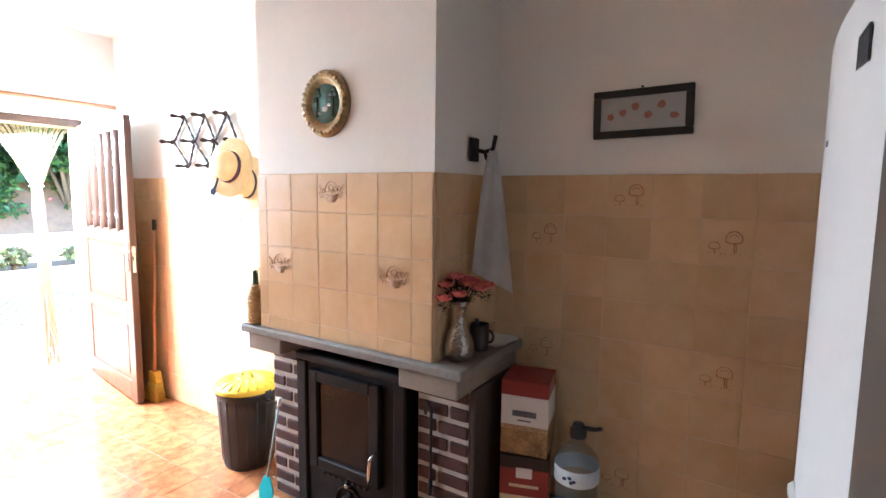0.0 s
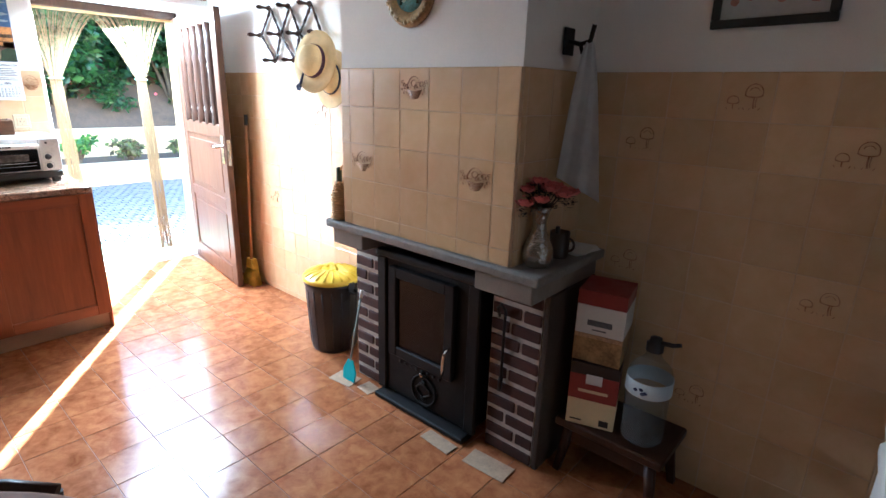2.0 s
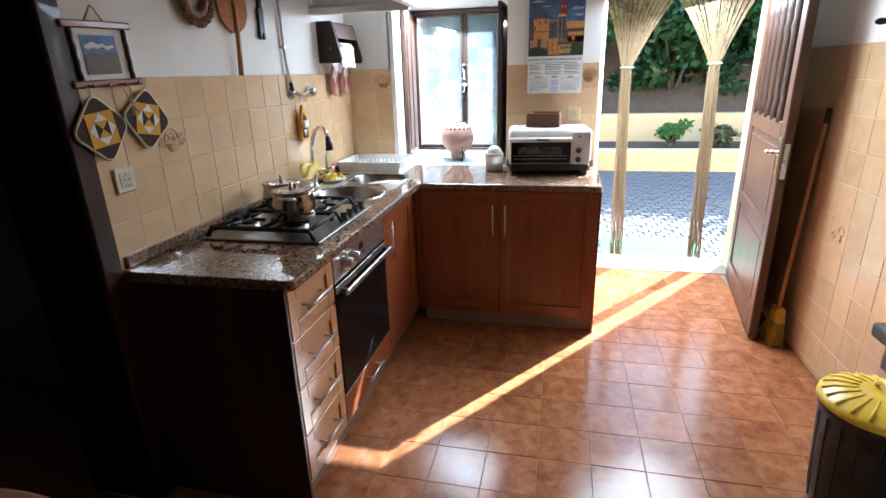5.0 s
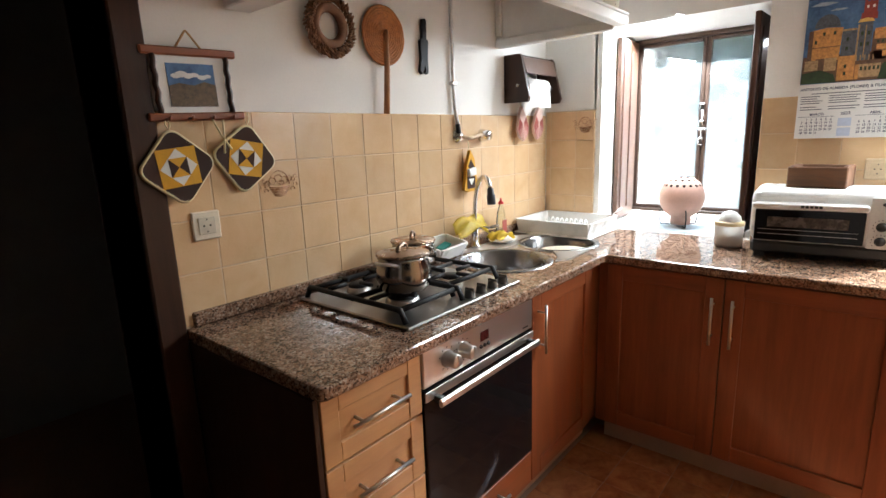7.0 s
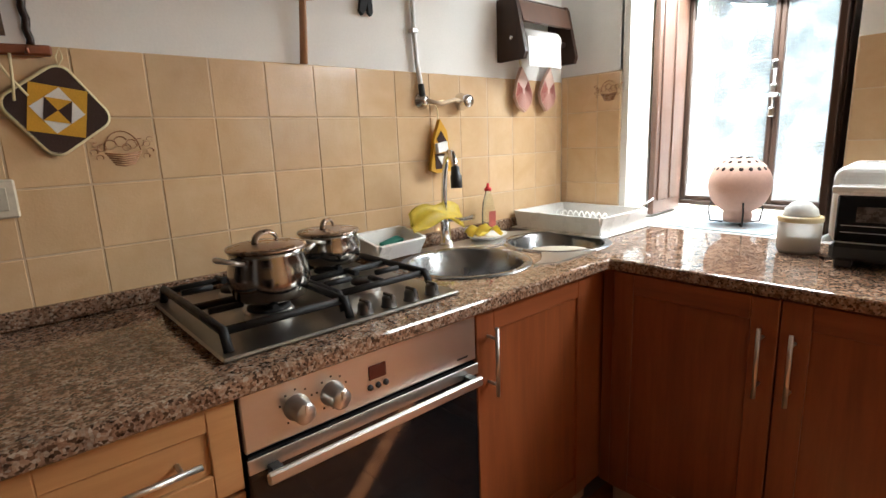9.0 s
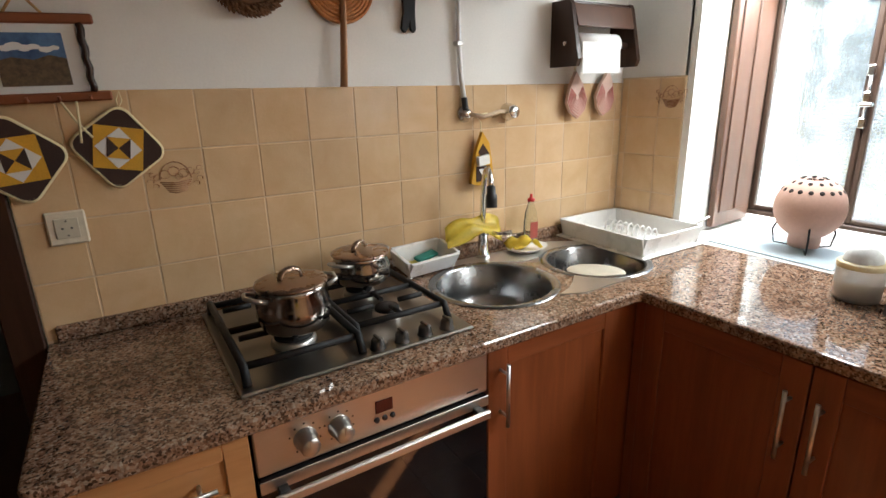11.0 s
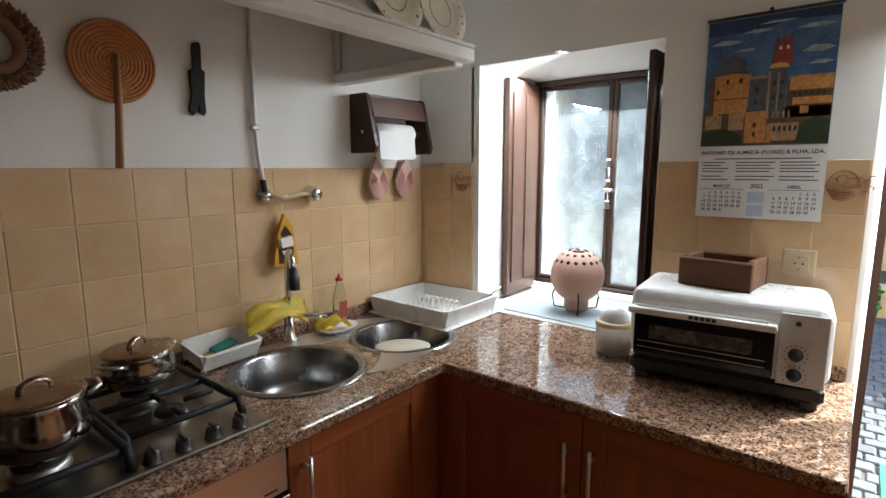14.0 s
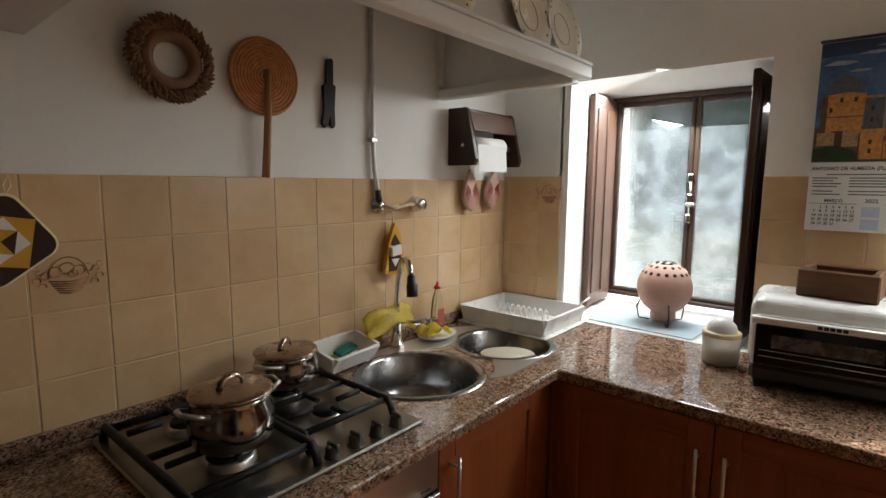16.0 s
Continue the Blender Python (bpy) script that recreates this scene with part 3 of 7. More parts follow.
for k in range(4):
    z1 = 0.858 - k * 0.188
    z0 = z1 - 0.182
    shaker(u, 0.004, 0.336, z0, z1, FACE, OAK, OAK, OAK, "drawer_front", ((0.075, FACE + 0.012, (z0 + z1) / 2), (0.265, FACE + 0.012, (z0 + z1) / 2), (0, 0.035, 0)), 0.05)
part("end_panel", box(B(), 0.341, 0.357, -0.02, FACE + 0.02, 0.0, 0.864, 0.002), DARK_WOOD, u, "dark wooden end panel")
u = unit("sink_unit", "reddish cherry wood kitchen unit under the sink", south(-3.30), 0.585, 1)
shaker(u, 0.075, 0.582, 0.105, 0.858, FACE, CHERRY, CHERRY_X, CHERRY, handle=((0.542, FACE + 0.02, 0.63), (0.542, FACE + 0.02, 0.815), (0, 0.034, 0)))
part("filler", box(B(), -0.028, 0.072, FACE - 0.02, FACE + 0.012, 0.10, 0.86, 0.002), CHERRY, u)
west = lambda y: Matrix.Translation((XW + 0.03, y, 0)) @ pose(0, 0, 0, 0, 0, -90)
u = unit("corner_unit", "reddish cherry wood kitchen unit with two framed doors", west(1.012), 1.02, 2)
shaker(u, 0.003, 0.544, 0.105, 0.858, FACE, CHERRY, CHERRY_Y, CHERRY, handle=((0.510, FACE + 0.02, 0.595), (0.510, FACE + 0.02, 0.785), (0, 0.034, 0)))
shaker(u, 0.548, 1.005, 0.105, 0.858, FACE, CHERRY, CHERRY_Y, CHERRY, handle=((0.581, FACE + 0.02, 0.595), (0.581, FACE + 0.02, 0.785), (0, 0.034, 0)))
part("filler", box(B(), 1.008, 1.046, FACE - 0.02, FACE + 0.010, 0.10, 0.86, 0.002), CHERRY, u)
part("end_panel", box(B(), -0.012, -0.001, -0.02, FACE, 0.0, 0.864, 0.002), CHERRY, u)


def oven():
    t = thing("oven", "built-in steel oven with a black glass door and two knobs", "oven", Matrix.Translation((-2.713, YS + 0.03, 0)))
    w, y = 0.585, FACE
    part("body", box(B(), 0.01, w - 0.01, 0.0, y, 0.24, 0.862), CAST_IRON, t)
    part("control_panel", box(B(), 0.0, w, y, y + 0.022, 0.738, 0.860, 0.003), STEEL, t, "brushed steel control panel")
    door = part("oven_door", box(B(), 0.0, w, y, y + 0.024, 0.245, 0.730, 0.004), BLACK_GLASS, t, "black glass oven door")
    part("door_strip", box(B(), 0.0, w, y + 0.0245, y + 0.028, 0.700, 0.729, 0.001), STEEL, door)
    bm = B()
    box(bm, 0.02, w - 0.02, y + 0.055, y + 0.068, 0.688, 0.712, 0.004)
    part("handle", bm, STEEL, door, "flat steel oven handle")
    for x in (0.03, w - 0.055):
        part("bracket", box(B(), x, x + 0.022, y + 0.028, y + 0.0545, 0.690, 0.710, 0.002), BLACK_PLASTIC, door)
    for x in (0.405, 0.481):
        bm = B()
        lathe(bm, [(0.0, 0.042), (0.017, 0.042), (0.021, 0.038), (0.0215, 0.010), (0.026, 0.006), (0.026, 0)], seg=24, m=pose(x, y + 0.022, 0.795, -90))
        box(bm, x - 0.002, x + 0.002, y + 0.062, y + 0.066, 0.795, 0.814)
        part("knob", bm, STEEL, t, "round steel knob")
    part("display", box(B(), 0.274, 0.318, y + 0.0222, y + 0.0245, 0.790, 0.822, 0.001), mat("red_black_display", (0.07, 0.012, 0.01), 0.15), t, "small dark display with red figures")
    for x in (0.276, 0.296, 0.316):
        part("button", lathe(B(), [(0, 0.006), (0.006, 0.005), (0.007, 0)], seg=12, m=pose(x, y + 0.022, 0.774, -90)), BLACK_PLASTIC, t)
    bm = B()
    for x in (0.405, 0.481):
        bm = B()
        for k in range(9):
            a = math.pi * (0.1 + 0.2 * k)
            box(bm, x + 0.034 * math.cos(a) - 0.002, x + 0.034 * math.cos(a) + 0.002, y + 0.0221, y + 0.0226, 0.797 + 0.034 * math.sin(a) - 0.002, 0.797 + 0.034 * math.sin(a) + 0.002)
        tagged(part("dial_print", bm, BLACK_PLASTIC, t), kind="stuff")
    part("mark", box(B(), 0.03, 0.065, y + 0.0221, y + 0.0226, 0.752, 0.757), BLACK_PLASTIC, t)
    d = part("drawer_front", box(B(), 0.0, w, y, y + 0.02, 0.105, 0.236, 0.002), CHERRY_X, t, "cherry wood panel below the oven")
    part("handle", bar_handle(B(), (0.20, y + 0.02, 0.185), (0.38, y + 0.02, 0.185), (0, 0.034, 0)), STEEL, d)
    part("plinth", box(B(), 0.0, w, y - 0.055, y - 0.04, 0.0, 0.0995), PLINTH, t)


oven()

# ---- wood stove in the hearth ----
def stove():
    t = thing("wood_stove", "black cast-iron wood stove with a glass door, set in the hearth", "stove")
    x0, x1, y = -1.525, -0.965, 1.70
    part("body", box(B(), x0, x1, y, 1.99, 0.03, 0.765, 0.012, 2), STOVE_IRON, t)
    part("base_ledge", box(B(), x0 - 0.005, x1 + 0.005, 1.638, y + 0.02, 0.001, 0.029, 0.006), STOVE_IRON, t, "dark ash ledge")
    part("top_rim", box(B(), x0 - 0.03, x1 + 0.03, y - 0.025, y + 0.02, 0.735, 0.772, 0.012, 3), STOVE_IRON, t)
    for a in (x0, x1):
        part("side_trim", box(B(), a - 0.03, a + 0.03, y - 0.014, y + 0.01, 0.031, 0.733, 0.006), STOVE_IRON, t)
    dx0, dx1 = x0 + 0.065, x1 - 0.095
    door = part("stove_door", box(B(), dx0 + 0.045, dx1 - 0.045, y - 0.014, y - 0.008, 0.300, 0.660), SOOTY, t, "soot-browned glass door")
    for a, b, c, d in ((dx0, dx0 + 0.05, 0.255, 0.705), (dx1 - 0.05, dx1, 0.255, 0.705), (dx0 + 0.05, dx1 - 0.05, 0.255, 0.305), (dx0 + 0.05, dx1 - 0.05, 0.655, 0.705)):
        part("door_bar", box(B(), a, b, y - 0.03, y, c, d, 0.004), STOVE_IRON, door, "black iron frame bar")
    bm = B()
    tube(bm, bezier((dx1 - 0.012, y - 0.03, 0.42), (dx1 - 0.012, y - 0.075, 0.42), (dx1 - 0.02, y - 0.06, 0.38), (dx1 - 0.03, y - 0.055, 0.30)), [0.006] * 4 + [0.008] * 7, 8)
    part("handle", bm, CHROME, door, "bright curved metal handle")
    bm = B()
    for k in range(8):
        c = (dx0 + 0.06 + k * 0.036, y - 0.004, 0.222)
        lathe(bm, [(0, 0.004), (0.008, 0.003), (0.008, 0)], seg=8, m=pose(*c, 90))
    part("air_holes", bm, CAST_IRON, t)
    part("knob", lathe(B(), [(0, 0.03), (0.010, 0.026), (0.012, 0.018), (0.005, 0.01), (0.005, 0)], seg=12, m=pose(-1.245, y - 0.001, 0.215, 90)), CHROME, t, "small bright damper knob")
    bm = B()
    tube(bm, [(-1.245 + 0.075 * math.cos(a), y - 0.004, 0.125 + 0.075 * math.sin(a)) for a in (2 * math.pi * k / 20 for k in range(20))], 0.006, 6, True)
    tube(bm, [(-1.245 + 0.045 * math.cos(a) * math.cos(2 * a), y - 0.004, 0.125 + 0.05 * math.sin(a)) for a in (2 * math.pi * k / 24 for k in range(24))], 0.006, 6, True)
    part("crest", bm, STOVE_IRON, t, "raised emblem")


stove()

# ---- fridge ----
def fridge():
    t = thing("fridge_freezer", "tall white fridge freezer with grey sides", "fridge", pose(0.362, 1.02, 0, 0, 0, 2.4))
    W, D, H = 0.62, 0.60, 1.83
    part("body", box(B(), 0.05, D, 0, W, 0.03, H, 0.01, 2), FRIDGE_SIDE, t, "grey fridge sides")
    part("seal", box(B(), 0.044, 0.05, 0.01, W - 0.01, 0.06, H - 0.01), RUBBER, t)
    for name, a, b in (("freezer_door", 0.05, 0.742), ("fridge_door", 0.757, H)):
        bm = B()
        prism(bm, [(-0.016 * math.sin(math.pi * k / 10) + 0.0, W * k / 10) for k in range(11)] + [(0.044, W), (0.044, 0)], "z", a, b)
        d = part(name, bm, FRIDGE_WHITE, t, "white enamelled door")
        if name == "fridge_door":
            part("badge", box(B(), -0.013, -0.010, 0.10, 0.19, 1.70, 1.755), BLACK_PLASTIC, d, "small dark badge")
            part("mark", box(B(), -0.013, -0.0105, 0.44, 0.475, 1.60, 1.612), RUBBER, d)
        part("grip", box(B(), -0.020, 0.008, 0.10, 0.56, b - 0.045 if b < 1 else a + 0.004, b - 0.004 if b < 1 else a + 0.045, 0.01), FRIDGE_SIDE, d, "grey recessed grip")
    for y in (0.06, W - 0.06):
        part("foot", lathe(B(), [(0, 0.03), (0.02, 0.03), (0.02, 0)], (0.08, y, 0), 12), BLACK_PLASTIC, t)


fridge()

# ---- outdoors ----
DIRT = mat("dark_garden_soil", (0.10, 0.065, 0.04), 0.95, var=0.35, scale=6, fine=60, bump=0.6)
STONE_SET = tile_mat("grey_stone_sett", (0.17, 0.18, 0.19), (0.10, 0.11, 0.12), 0.7, 12, 0.4, 0.35)
ground = solid("ground", box(B(), -60, 40, -50, 50, -0.4, -0.165), DIRT, "bare garden soil reaching far off", "ground", kind="structure")
yard = solid("yard_paving", box(B(), -9.3, -4.64, -4.0, 7.0, -0.3, -0.115), mat("paving_joint", (0.10, 0.09, 0.075), 0.95, var=0.2), "courtyard bed of the stone setts", "paving", kind="structure")

# ---- things ----
def wpart(name, bm, material, parent, label=""):
    """A part whose mesh is given in the room's coordinates."""
    ob = part(name, bm, material, parent, label)
    ob.matrix_parent_inverse = parent.matrix_basis.inverted()
    return ob


T = Matrix.Translation
YELLOW = mat("yellow_cotton", (0.66, 0.35, 0.03), 0.9, var=0.12, scale=20, fine=300, bump=0.4)
BROWN_CLOTH = mat("dark_brown_cotton", (0.05, 0.025, 0.018), 0.95, var=0.2, fine=300, bump=0.4)
WHITE_CLOTH = mat("white_cotton", (0.78, 0.76, 0.72), 0.95, var=0.06, fine=300, bump=0.4)
CREAM_TRIM = mat("cream_piping", (0.80, 0.70, 0.42), 0.9)
STRAW = mat("plaited_straw", (0.56, 0.33, 0.13), 0.8, var=0.25, scale=30, fine=240, bump=0.5)
PALE_STRAW = mat("pale_straw", (0.74, 0.57, 0.30), 0.8, var=0.14, scale=24, fine=260, bump=0.4)
ORANGE_STRAW = mat("orange_plaited_palm", (0.50, 0.20, 0.06), 0.75, var=0.35, scale=60, fine=260, bump=0.5)
CONES = mat("dried_seed_husks", (0.20, 0.10, 0.045), 0.85, var=0.5, scale=40, bump=0.5)
PAPER = mat("white_paper", (0.80, 0.79, 0.76), 0.8, var=0.03)
INK = mat("dark_blue_ink", (0.03, 0.04, 0.09), 0.7)
TERRACOTTA = mat("pale_pink_terracotta", (0.58, 0.36, 0.28), 0.75, var=0.08, scale=14, bump=0.2)
BLUE_SKY = mat("printed_blue_sky", (0.09, 0.18, 0.34), 0.6, var=0.3, scale=14, col2=(0.02, 0.06, 0.19))
OCHRE_PRINT = mat("printed_ochre", (0.56, 0.26, 0.075), 0.6, var=0.45, fine=260, scale=90)
RED_PRINT = mat("printed_red", (0.33, 0.06, 0.04), 0.6, var=0.2, scale=60)
STONE_PRINT = mat("printed_stone", (0.42, 0.27, 0.14), 0.6, var=0.5, fine=260, scale=80)
GREEN_PRINT = mat("printed_dark_green", (0.03, 0.05, 0.02), 0.6, var=0.4, scale=60)
PLAIN_GREY = mat("printed_slate", (0.10, 0.11, 0.13), 0.6, var=0.45, fine=260, scale=90)
LEAF = mat("leaf_green", (0.05, 0.11, 0.025), 0.5, var=0.4, scale=12, bump=0.1)


# gas hob
def gas_hob():
    t = thing("gas_hob", "steel gas hob with black cast-iron pan supports", "hob", T((-2.42, -0.33, 0.902)))
    wpart("plate", box(B(), -2.705, -2.124, -0.585, -0.076, 0.902, 0.911, 0.004), HOB_STEEL, t, "brushed steel hob plate")
    z = 0.948
    for x0, x1, y1 in ((-2.405, -2.145, -0.105), (-2.675, -2.420, -0.155)):
        bm = B()
        y0 = -0.565
        for x in (x0, x1):
            tube(bm, [(x, y0, 0.911), (x, y0 + 0.02, z), (x, y1 - 0.02, z), (x, y1, 0.911)], 0.0095, 6)
        for y in (y0 + 0.03, (y0 + y1) / 2, y1 - 0.03):
            cyl(bm, (x0, y, z - 0.004), (x1, y, z - 0.004), 0.0085, 6)
        for y in (-0.47, -0.27):
            c = (x0 + x1) / 2
            for dx, dy in ((0.11, 0), (-0.11, 0), (0, 0.085), (0, -0.085)):
                cyl(bm, (c + dx, y + dy, z), (c + dx * 0.35, y + dy * 0.35, z), 0.0075, 6)
        wpart("pan_support", bm, CAST_IRON, t, "black cast-iron pan support")
    for x, y, r in ((-2.29, -0.26, 0.05), (-2.29, -0.47, 0.036), (-2.55, -0.27, 0.036), (-2.55, -0.46, 0.042)):
        b = wpart("burner", lathe(B(), [(0, 0.018), (r, 0.017), (r + 0.004, 0.012), (r + 0.006, 0.0)], (x, y, 0.911), 24), STEEL, t)
        wpart("burner_cap", lathe(B(), [(0, 0.012), (r * 0.85, 0.011), (r * 0.95, 0.006), (r * 0.95, 0)], (x, y, 0.929), 24), CAST_IRON, b)
    for k in range(4):
        x = -2.445 - k * 0.065
        bm = B()
        lathe(bm, [(0, 0.026), (0.012, 0.026), (0.016, 0.02), (0.017, 0.006), (0.02, 0.0)], (x, -0.108, 0.911), 18)
        box(bm, x - 0.004, x + 0.004, -0.125, -0.091, 0.920, 0.942, 0.002)
        wpart("knob", bm, KNOB_METAL, t, "dark steel-grey knob")


gas_hob()


def pot(x, y, z, r, h, label, turn):
    t = thing("cooking_pot", label, "pot", pose(x, y, z, 0, 0, turn), group="pots on the hob")
    bm = B()
    lathe(bm, [(0, 0), (r * 0.86, 0), (r * 0.95, h * 0.08), (r * 1.06, h * 0.35), (r * 1.04, h * 0.6), (r * 0.95, h * 0.88), (r * 1.0, h), (r * 0.96, h), (r * 0.92, h * 0.88), (r * 0.8, 0.01), (0, 0.01)], seg=40)
    part("body", bm, POT_STEEL, t, "polished steel bulging body")
    lid = part("lid", lathe(B(), [(r * 1.02, h + 0.001), (r * 1.035, h + 0.003), (r * 1.02, h + 0.007), (r * 0.93, h + 0.009), (r * 0.5, h + 0.013), (0, h + 0.014)], seg=40), LID_STEEL, t, "flat steel lid, brown reflections put into its colour")
    bm = B()
    tube(bm, bezier((-0.028, 0, h + 0.011), (-0.034, 0, h + 0.045), (0.034, 0, h + 0.045), (0.028, 0, h + 0.011), 12), 0.0075, 8, flat=0.5)
    part("knob", bm, LID_STEEL, lid, "looped steel lid handle")
    for s in (-1, 1):
        bm = B()
        tube(bm, [(s * r * 0.95, -0.034, h * 0.84), (s * (r + 0.022), -0.031, h * 0.93), (s * (r + 0.034), 0, h * 0.95), (s * (r + 0.022), 0.031, h * 0.93), (s * r * 0.95, 0.034, h * 0.84)], 0.0055, 8, flat=0.7)
        part("handle", bm, STEEL, t)


pot(-2.297, -0.255, 0.956, 0.083, 0.108, "polished steel lidded cooking pot on the front burner", 12)
pot(-2.560, -0.458, 0.956, 0.083, 0.083, "low polished steel lidded pan on the back burner", 30)


# sink
def sink():
    t = thing("double_sink", "stainless steel sink with two round bowls let into the worktop", "sink", T((-3.15, -0.3, 0.9)))
    bm = B()
    for n, (x, y, r) in enumerate(BOWLS):
        b = B()
        lathe(b, [(r + 0.026, 0.0015), (r + 0.02, 0.006), (r + 0.004, 0.005), (r - 0.004, -0.004), (r - 0.010, -0.10), (r - 0.03, -0.145), (r - 0.06, -0.155), (0.03, -0.158), (0, -0.16)], (x, y, 0.901), 48)
        bowl = wpart("bowl", b, SINK_STEEL, t, "deep round steel bowl")
        wpart("drain", lathe(B(), [(0.034, 0.002), (0.03, 0.003), (0.022, -0.001), (0, -0.001)], (x, y, 0.742), 20), CHROME, bowl)
    b = B()
    prism(b, [(-2.86, -0.485), (-2.96, -0.575), (-3.42, -0.565), (-3.56, -0.46), (-3.40, -0.45), (-3.20, -0.43), (-3.10, -0.46), (-2.97, -0.512)], "z", 0.9015, 0.9055)
    wpart("tap_ledge", b, STEEL, t, "bright steel ledge behind the bowls")
    b = B()
    prism(b, [(-3.155, -0.17), (-3.11, -0.14), (-3.05, -0.12), (-3.12, -0.085), (-3.34, -0.088), (-3.34, -0.128), (-3.26, -0.16), (-3.215, -0.22)], "z", 0.9015, 0.9055)
    wpart("front_ledge", b, STEEL, t)
    return t


sink()
# pale plastic board lying over the small bowl
bm = B()
lathe(bm, [(0, 0.006), (0.086, 0.006), (0.09, 0.003), (0.088, 0.0), (0, 0)], seg=32)
solid("chopping_plate", bm, mat("cream_plate", (0.60, 0.54, 0.42), 0.4), "pale cream plate lying inside the small bowl", "plate", pose(-3.335, -0.235, 0.884, 4, -4) @ Matrix.Scale(1.1, 4))


def tap():
    t = thing("kitchen_tap", "chrome kitchen tap with a curved spout", "tap", T((-3.09, -0.56, 0.905)))
    bm = B()
    lathe(bm, [(0, 0.0), (0.03, 0), (0.028, 0.012), (0.02, 0.02), (0.018, 0.08), (0.021, 0.085), (0.021, 0.11), (0.012, 0.118), (0, 0.118)], (-3.09, -0.56, 0.905), 20)
    wpart("body", bm, CHROME, t)
    bm = B()
    pts = bezier((-3.09, -0.56, 1.02), (-3.09, -0.56, 1.27), (-3.03, -0.44, 1.28), (-3.02, -0.42, 1.19), 14)
    tube(bm, pts, 0.0105, 10)
    wpart("spout", bm, CHROME, t)
    bm = B()
    tube(bm, [(-3.02, -0.42, 1.195), (-3.019, -0.417, 1.17), (-3.019, -0.416, 1.165), (-3.017, -0.412, 1.125)], [0.014, 0.015, 0.019, 0.019], 12)
    wpart("spray_head", bm, BLACK_PLASTIC, t, "black spray head")
    bm = B()
    tube(bm, [(-3.09, -0.55, 1.0), (-3.12, -0.50, 1.0), (-3.14, -0.46, 1.01)], [0.009, 0.007, 0.009], 8)
    wpart("lever", bm, CHROME, t)
    return t


tap()


def cloth(name, label, pts_fn, n, m, material, thick=0.003, base=None):
    """A draped sheet over an n x m grid."""
    bm = B()
    vs = [[bm.verts.new(pts_fn(i / n, j / m)) for j in range(m + 1)] for i in range(n + 1)]
    for i in range(n):
        for j in range(m):
            bm.faces.new((vs[i][j], vs[i + 1][j], vs[i + 1][j + 1], vs[i][j + 1])).smooth = True
    r = bmesh.ops.solidify(bm, geom=list(bm.faces), thickness=thick)
    return solid(name, bm, material, label, "cloth") if base is None else wpart(name, bm, material, base, label)


RUBBER_YELLOW = mat("yellow_rubber_glove", (0.78, 0.60, 0.07), 0.5, var=0.12, scale=20)


def fold(u, v, c, du, dv, droop):
    p = Vector(c) + Vector(du) * (u - 0.5) + Vector(dv) * (v - 0.5)
    p.z += droop * (1 - 4 * (u - 0.5) ** 2) + 0.010 * math.sin(9 * u + 5 * v) + 0.008 * math.sin(13 * v)
    return p


cloth("dish_cloth", "yellow dishcloth draped over the tap", lambda u, v: fold(u, v, (-3.03, -0.53, 1.005), (0.25, 0.02, 0.0), (0.03, 0.07, -0.06), 0.03), 14, 8, RUBBER_YELLOW)
cloth("dish_cloth", "crumpled yellow cloth lying in a dish by the tap", lambda u, v: fold(u, v, (-3.25, -0.52, 0.93), (0.12, 0.0, 0), (0.0, 0.09, 0), 0.02), 12, 8, RUBBER_YELLOW)
solid("soap_dish", lathe(B(), [(0, 0), (0.06, 0), (0.085, 0.014), (0.088, 0.017), (0.082, 0.016), (0.058, 0.005), (0, 0.005)], (-3.27, -0.52, 0.906), 28, squash=(1, 0.75)), WHITE_PLASTIC, "small white oval dish beside the tap", "dish")


def detergent():
    t = thing("detergent_bottle", "clear dish soap bottle with a red cap", "bottle", T((-3.335, -0.575, 0.906)))
    part("bottle", lathe(B(), [(0, 0), (0.03, 0.0), (0.032, 0.01), (0.031, 0.09), (0.026, 0.13), (0.013, 0.165), (0.012, 0.175), (0, 0.175)], seg=24, squash=(1, 0.7)), glassy("soap_bottle_plastic", (0.86, 0.92, 0.84), 0.08, 1.2), t)
    part("cap", lathe(B(), [(0, 0.20), (0.005, 0.20), (0.006, 0.185), (0.014, 0.182), (0.015, 0.172), (0, 0.172)], (0, 0, 0.003), 16), mat("red_cap", (0.62, 0.02, 0.02), 0.35), t, "red cap")
    part("label", box(B(), -0.018, 0.02, 0.0215, 0.0225, 0.03, 0.095), RED_PRINT, t, "dark red label")


detergent()


def tray(name, label, m, x, y, h, material, slope=0.012):
    t = thing(name, label, "tray", m)
    bm = B()
    box(bm, -x, x, -y, y, 0, 0.004)
    for s in (-1, 1):
        prism(bm, [(s * x, 0), (s * (x + slope), h), (s * (x + slope + 0.012), h), (s * (x + slope + 0.012), h - 0.004), (s * (x + 0.004), 0)], "y", -y - slope, y + slope)
        prism(bm, [(s * y, 0), (s * (y + slope), h), (s * (y + slope + 0.012), h), (s * (y + slope + 0.012), h - 0.004), (s * (y + 0.004), 0)], "x", -x - slope, x + slope)
    part("tray", bm, material, t)
    return t


rack = tray("dish_rack", "white plastic dish drainer standing in the corner", pose(-3.70, -0.398, 0.903, 0, 0, 0), 0.155, 0.19, 0.074, WHITE_PLASTIC)
for k in range(9):
    bm = B()
    tube(bm, bezier((-0.06 - 0.0, -0.13 + k * 0.028, 0.01), (-0.06, -0.13 + k * 0.028, 0.075), (-0.015, -0.13 + k * 0.028, 0.075), (-0.015, -0.13 + k * 0.028, 0.01), 8), 0.003, 6)
    part("prong", bm, WHITE_PLASTIC, rack)
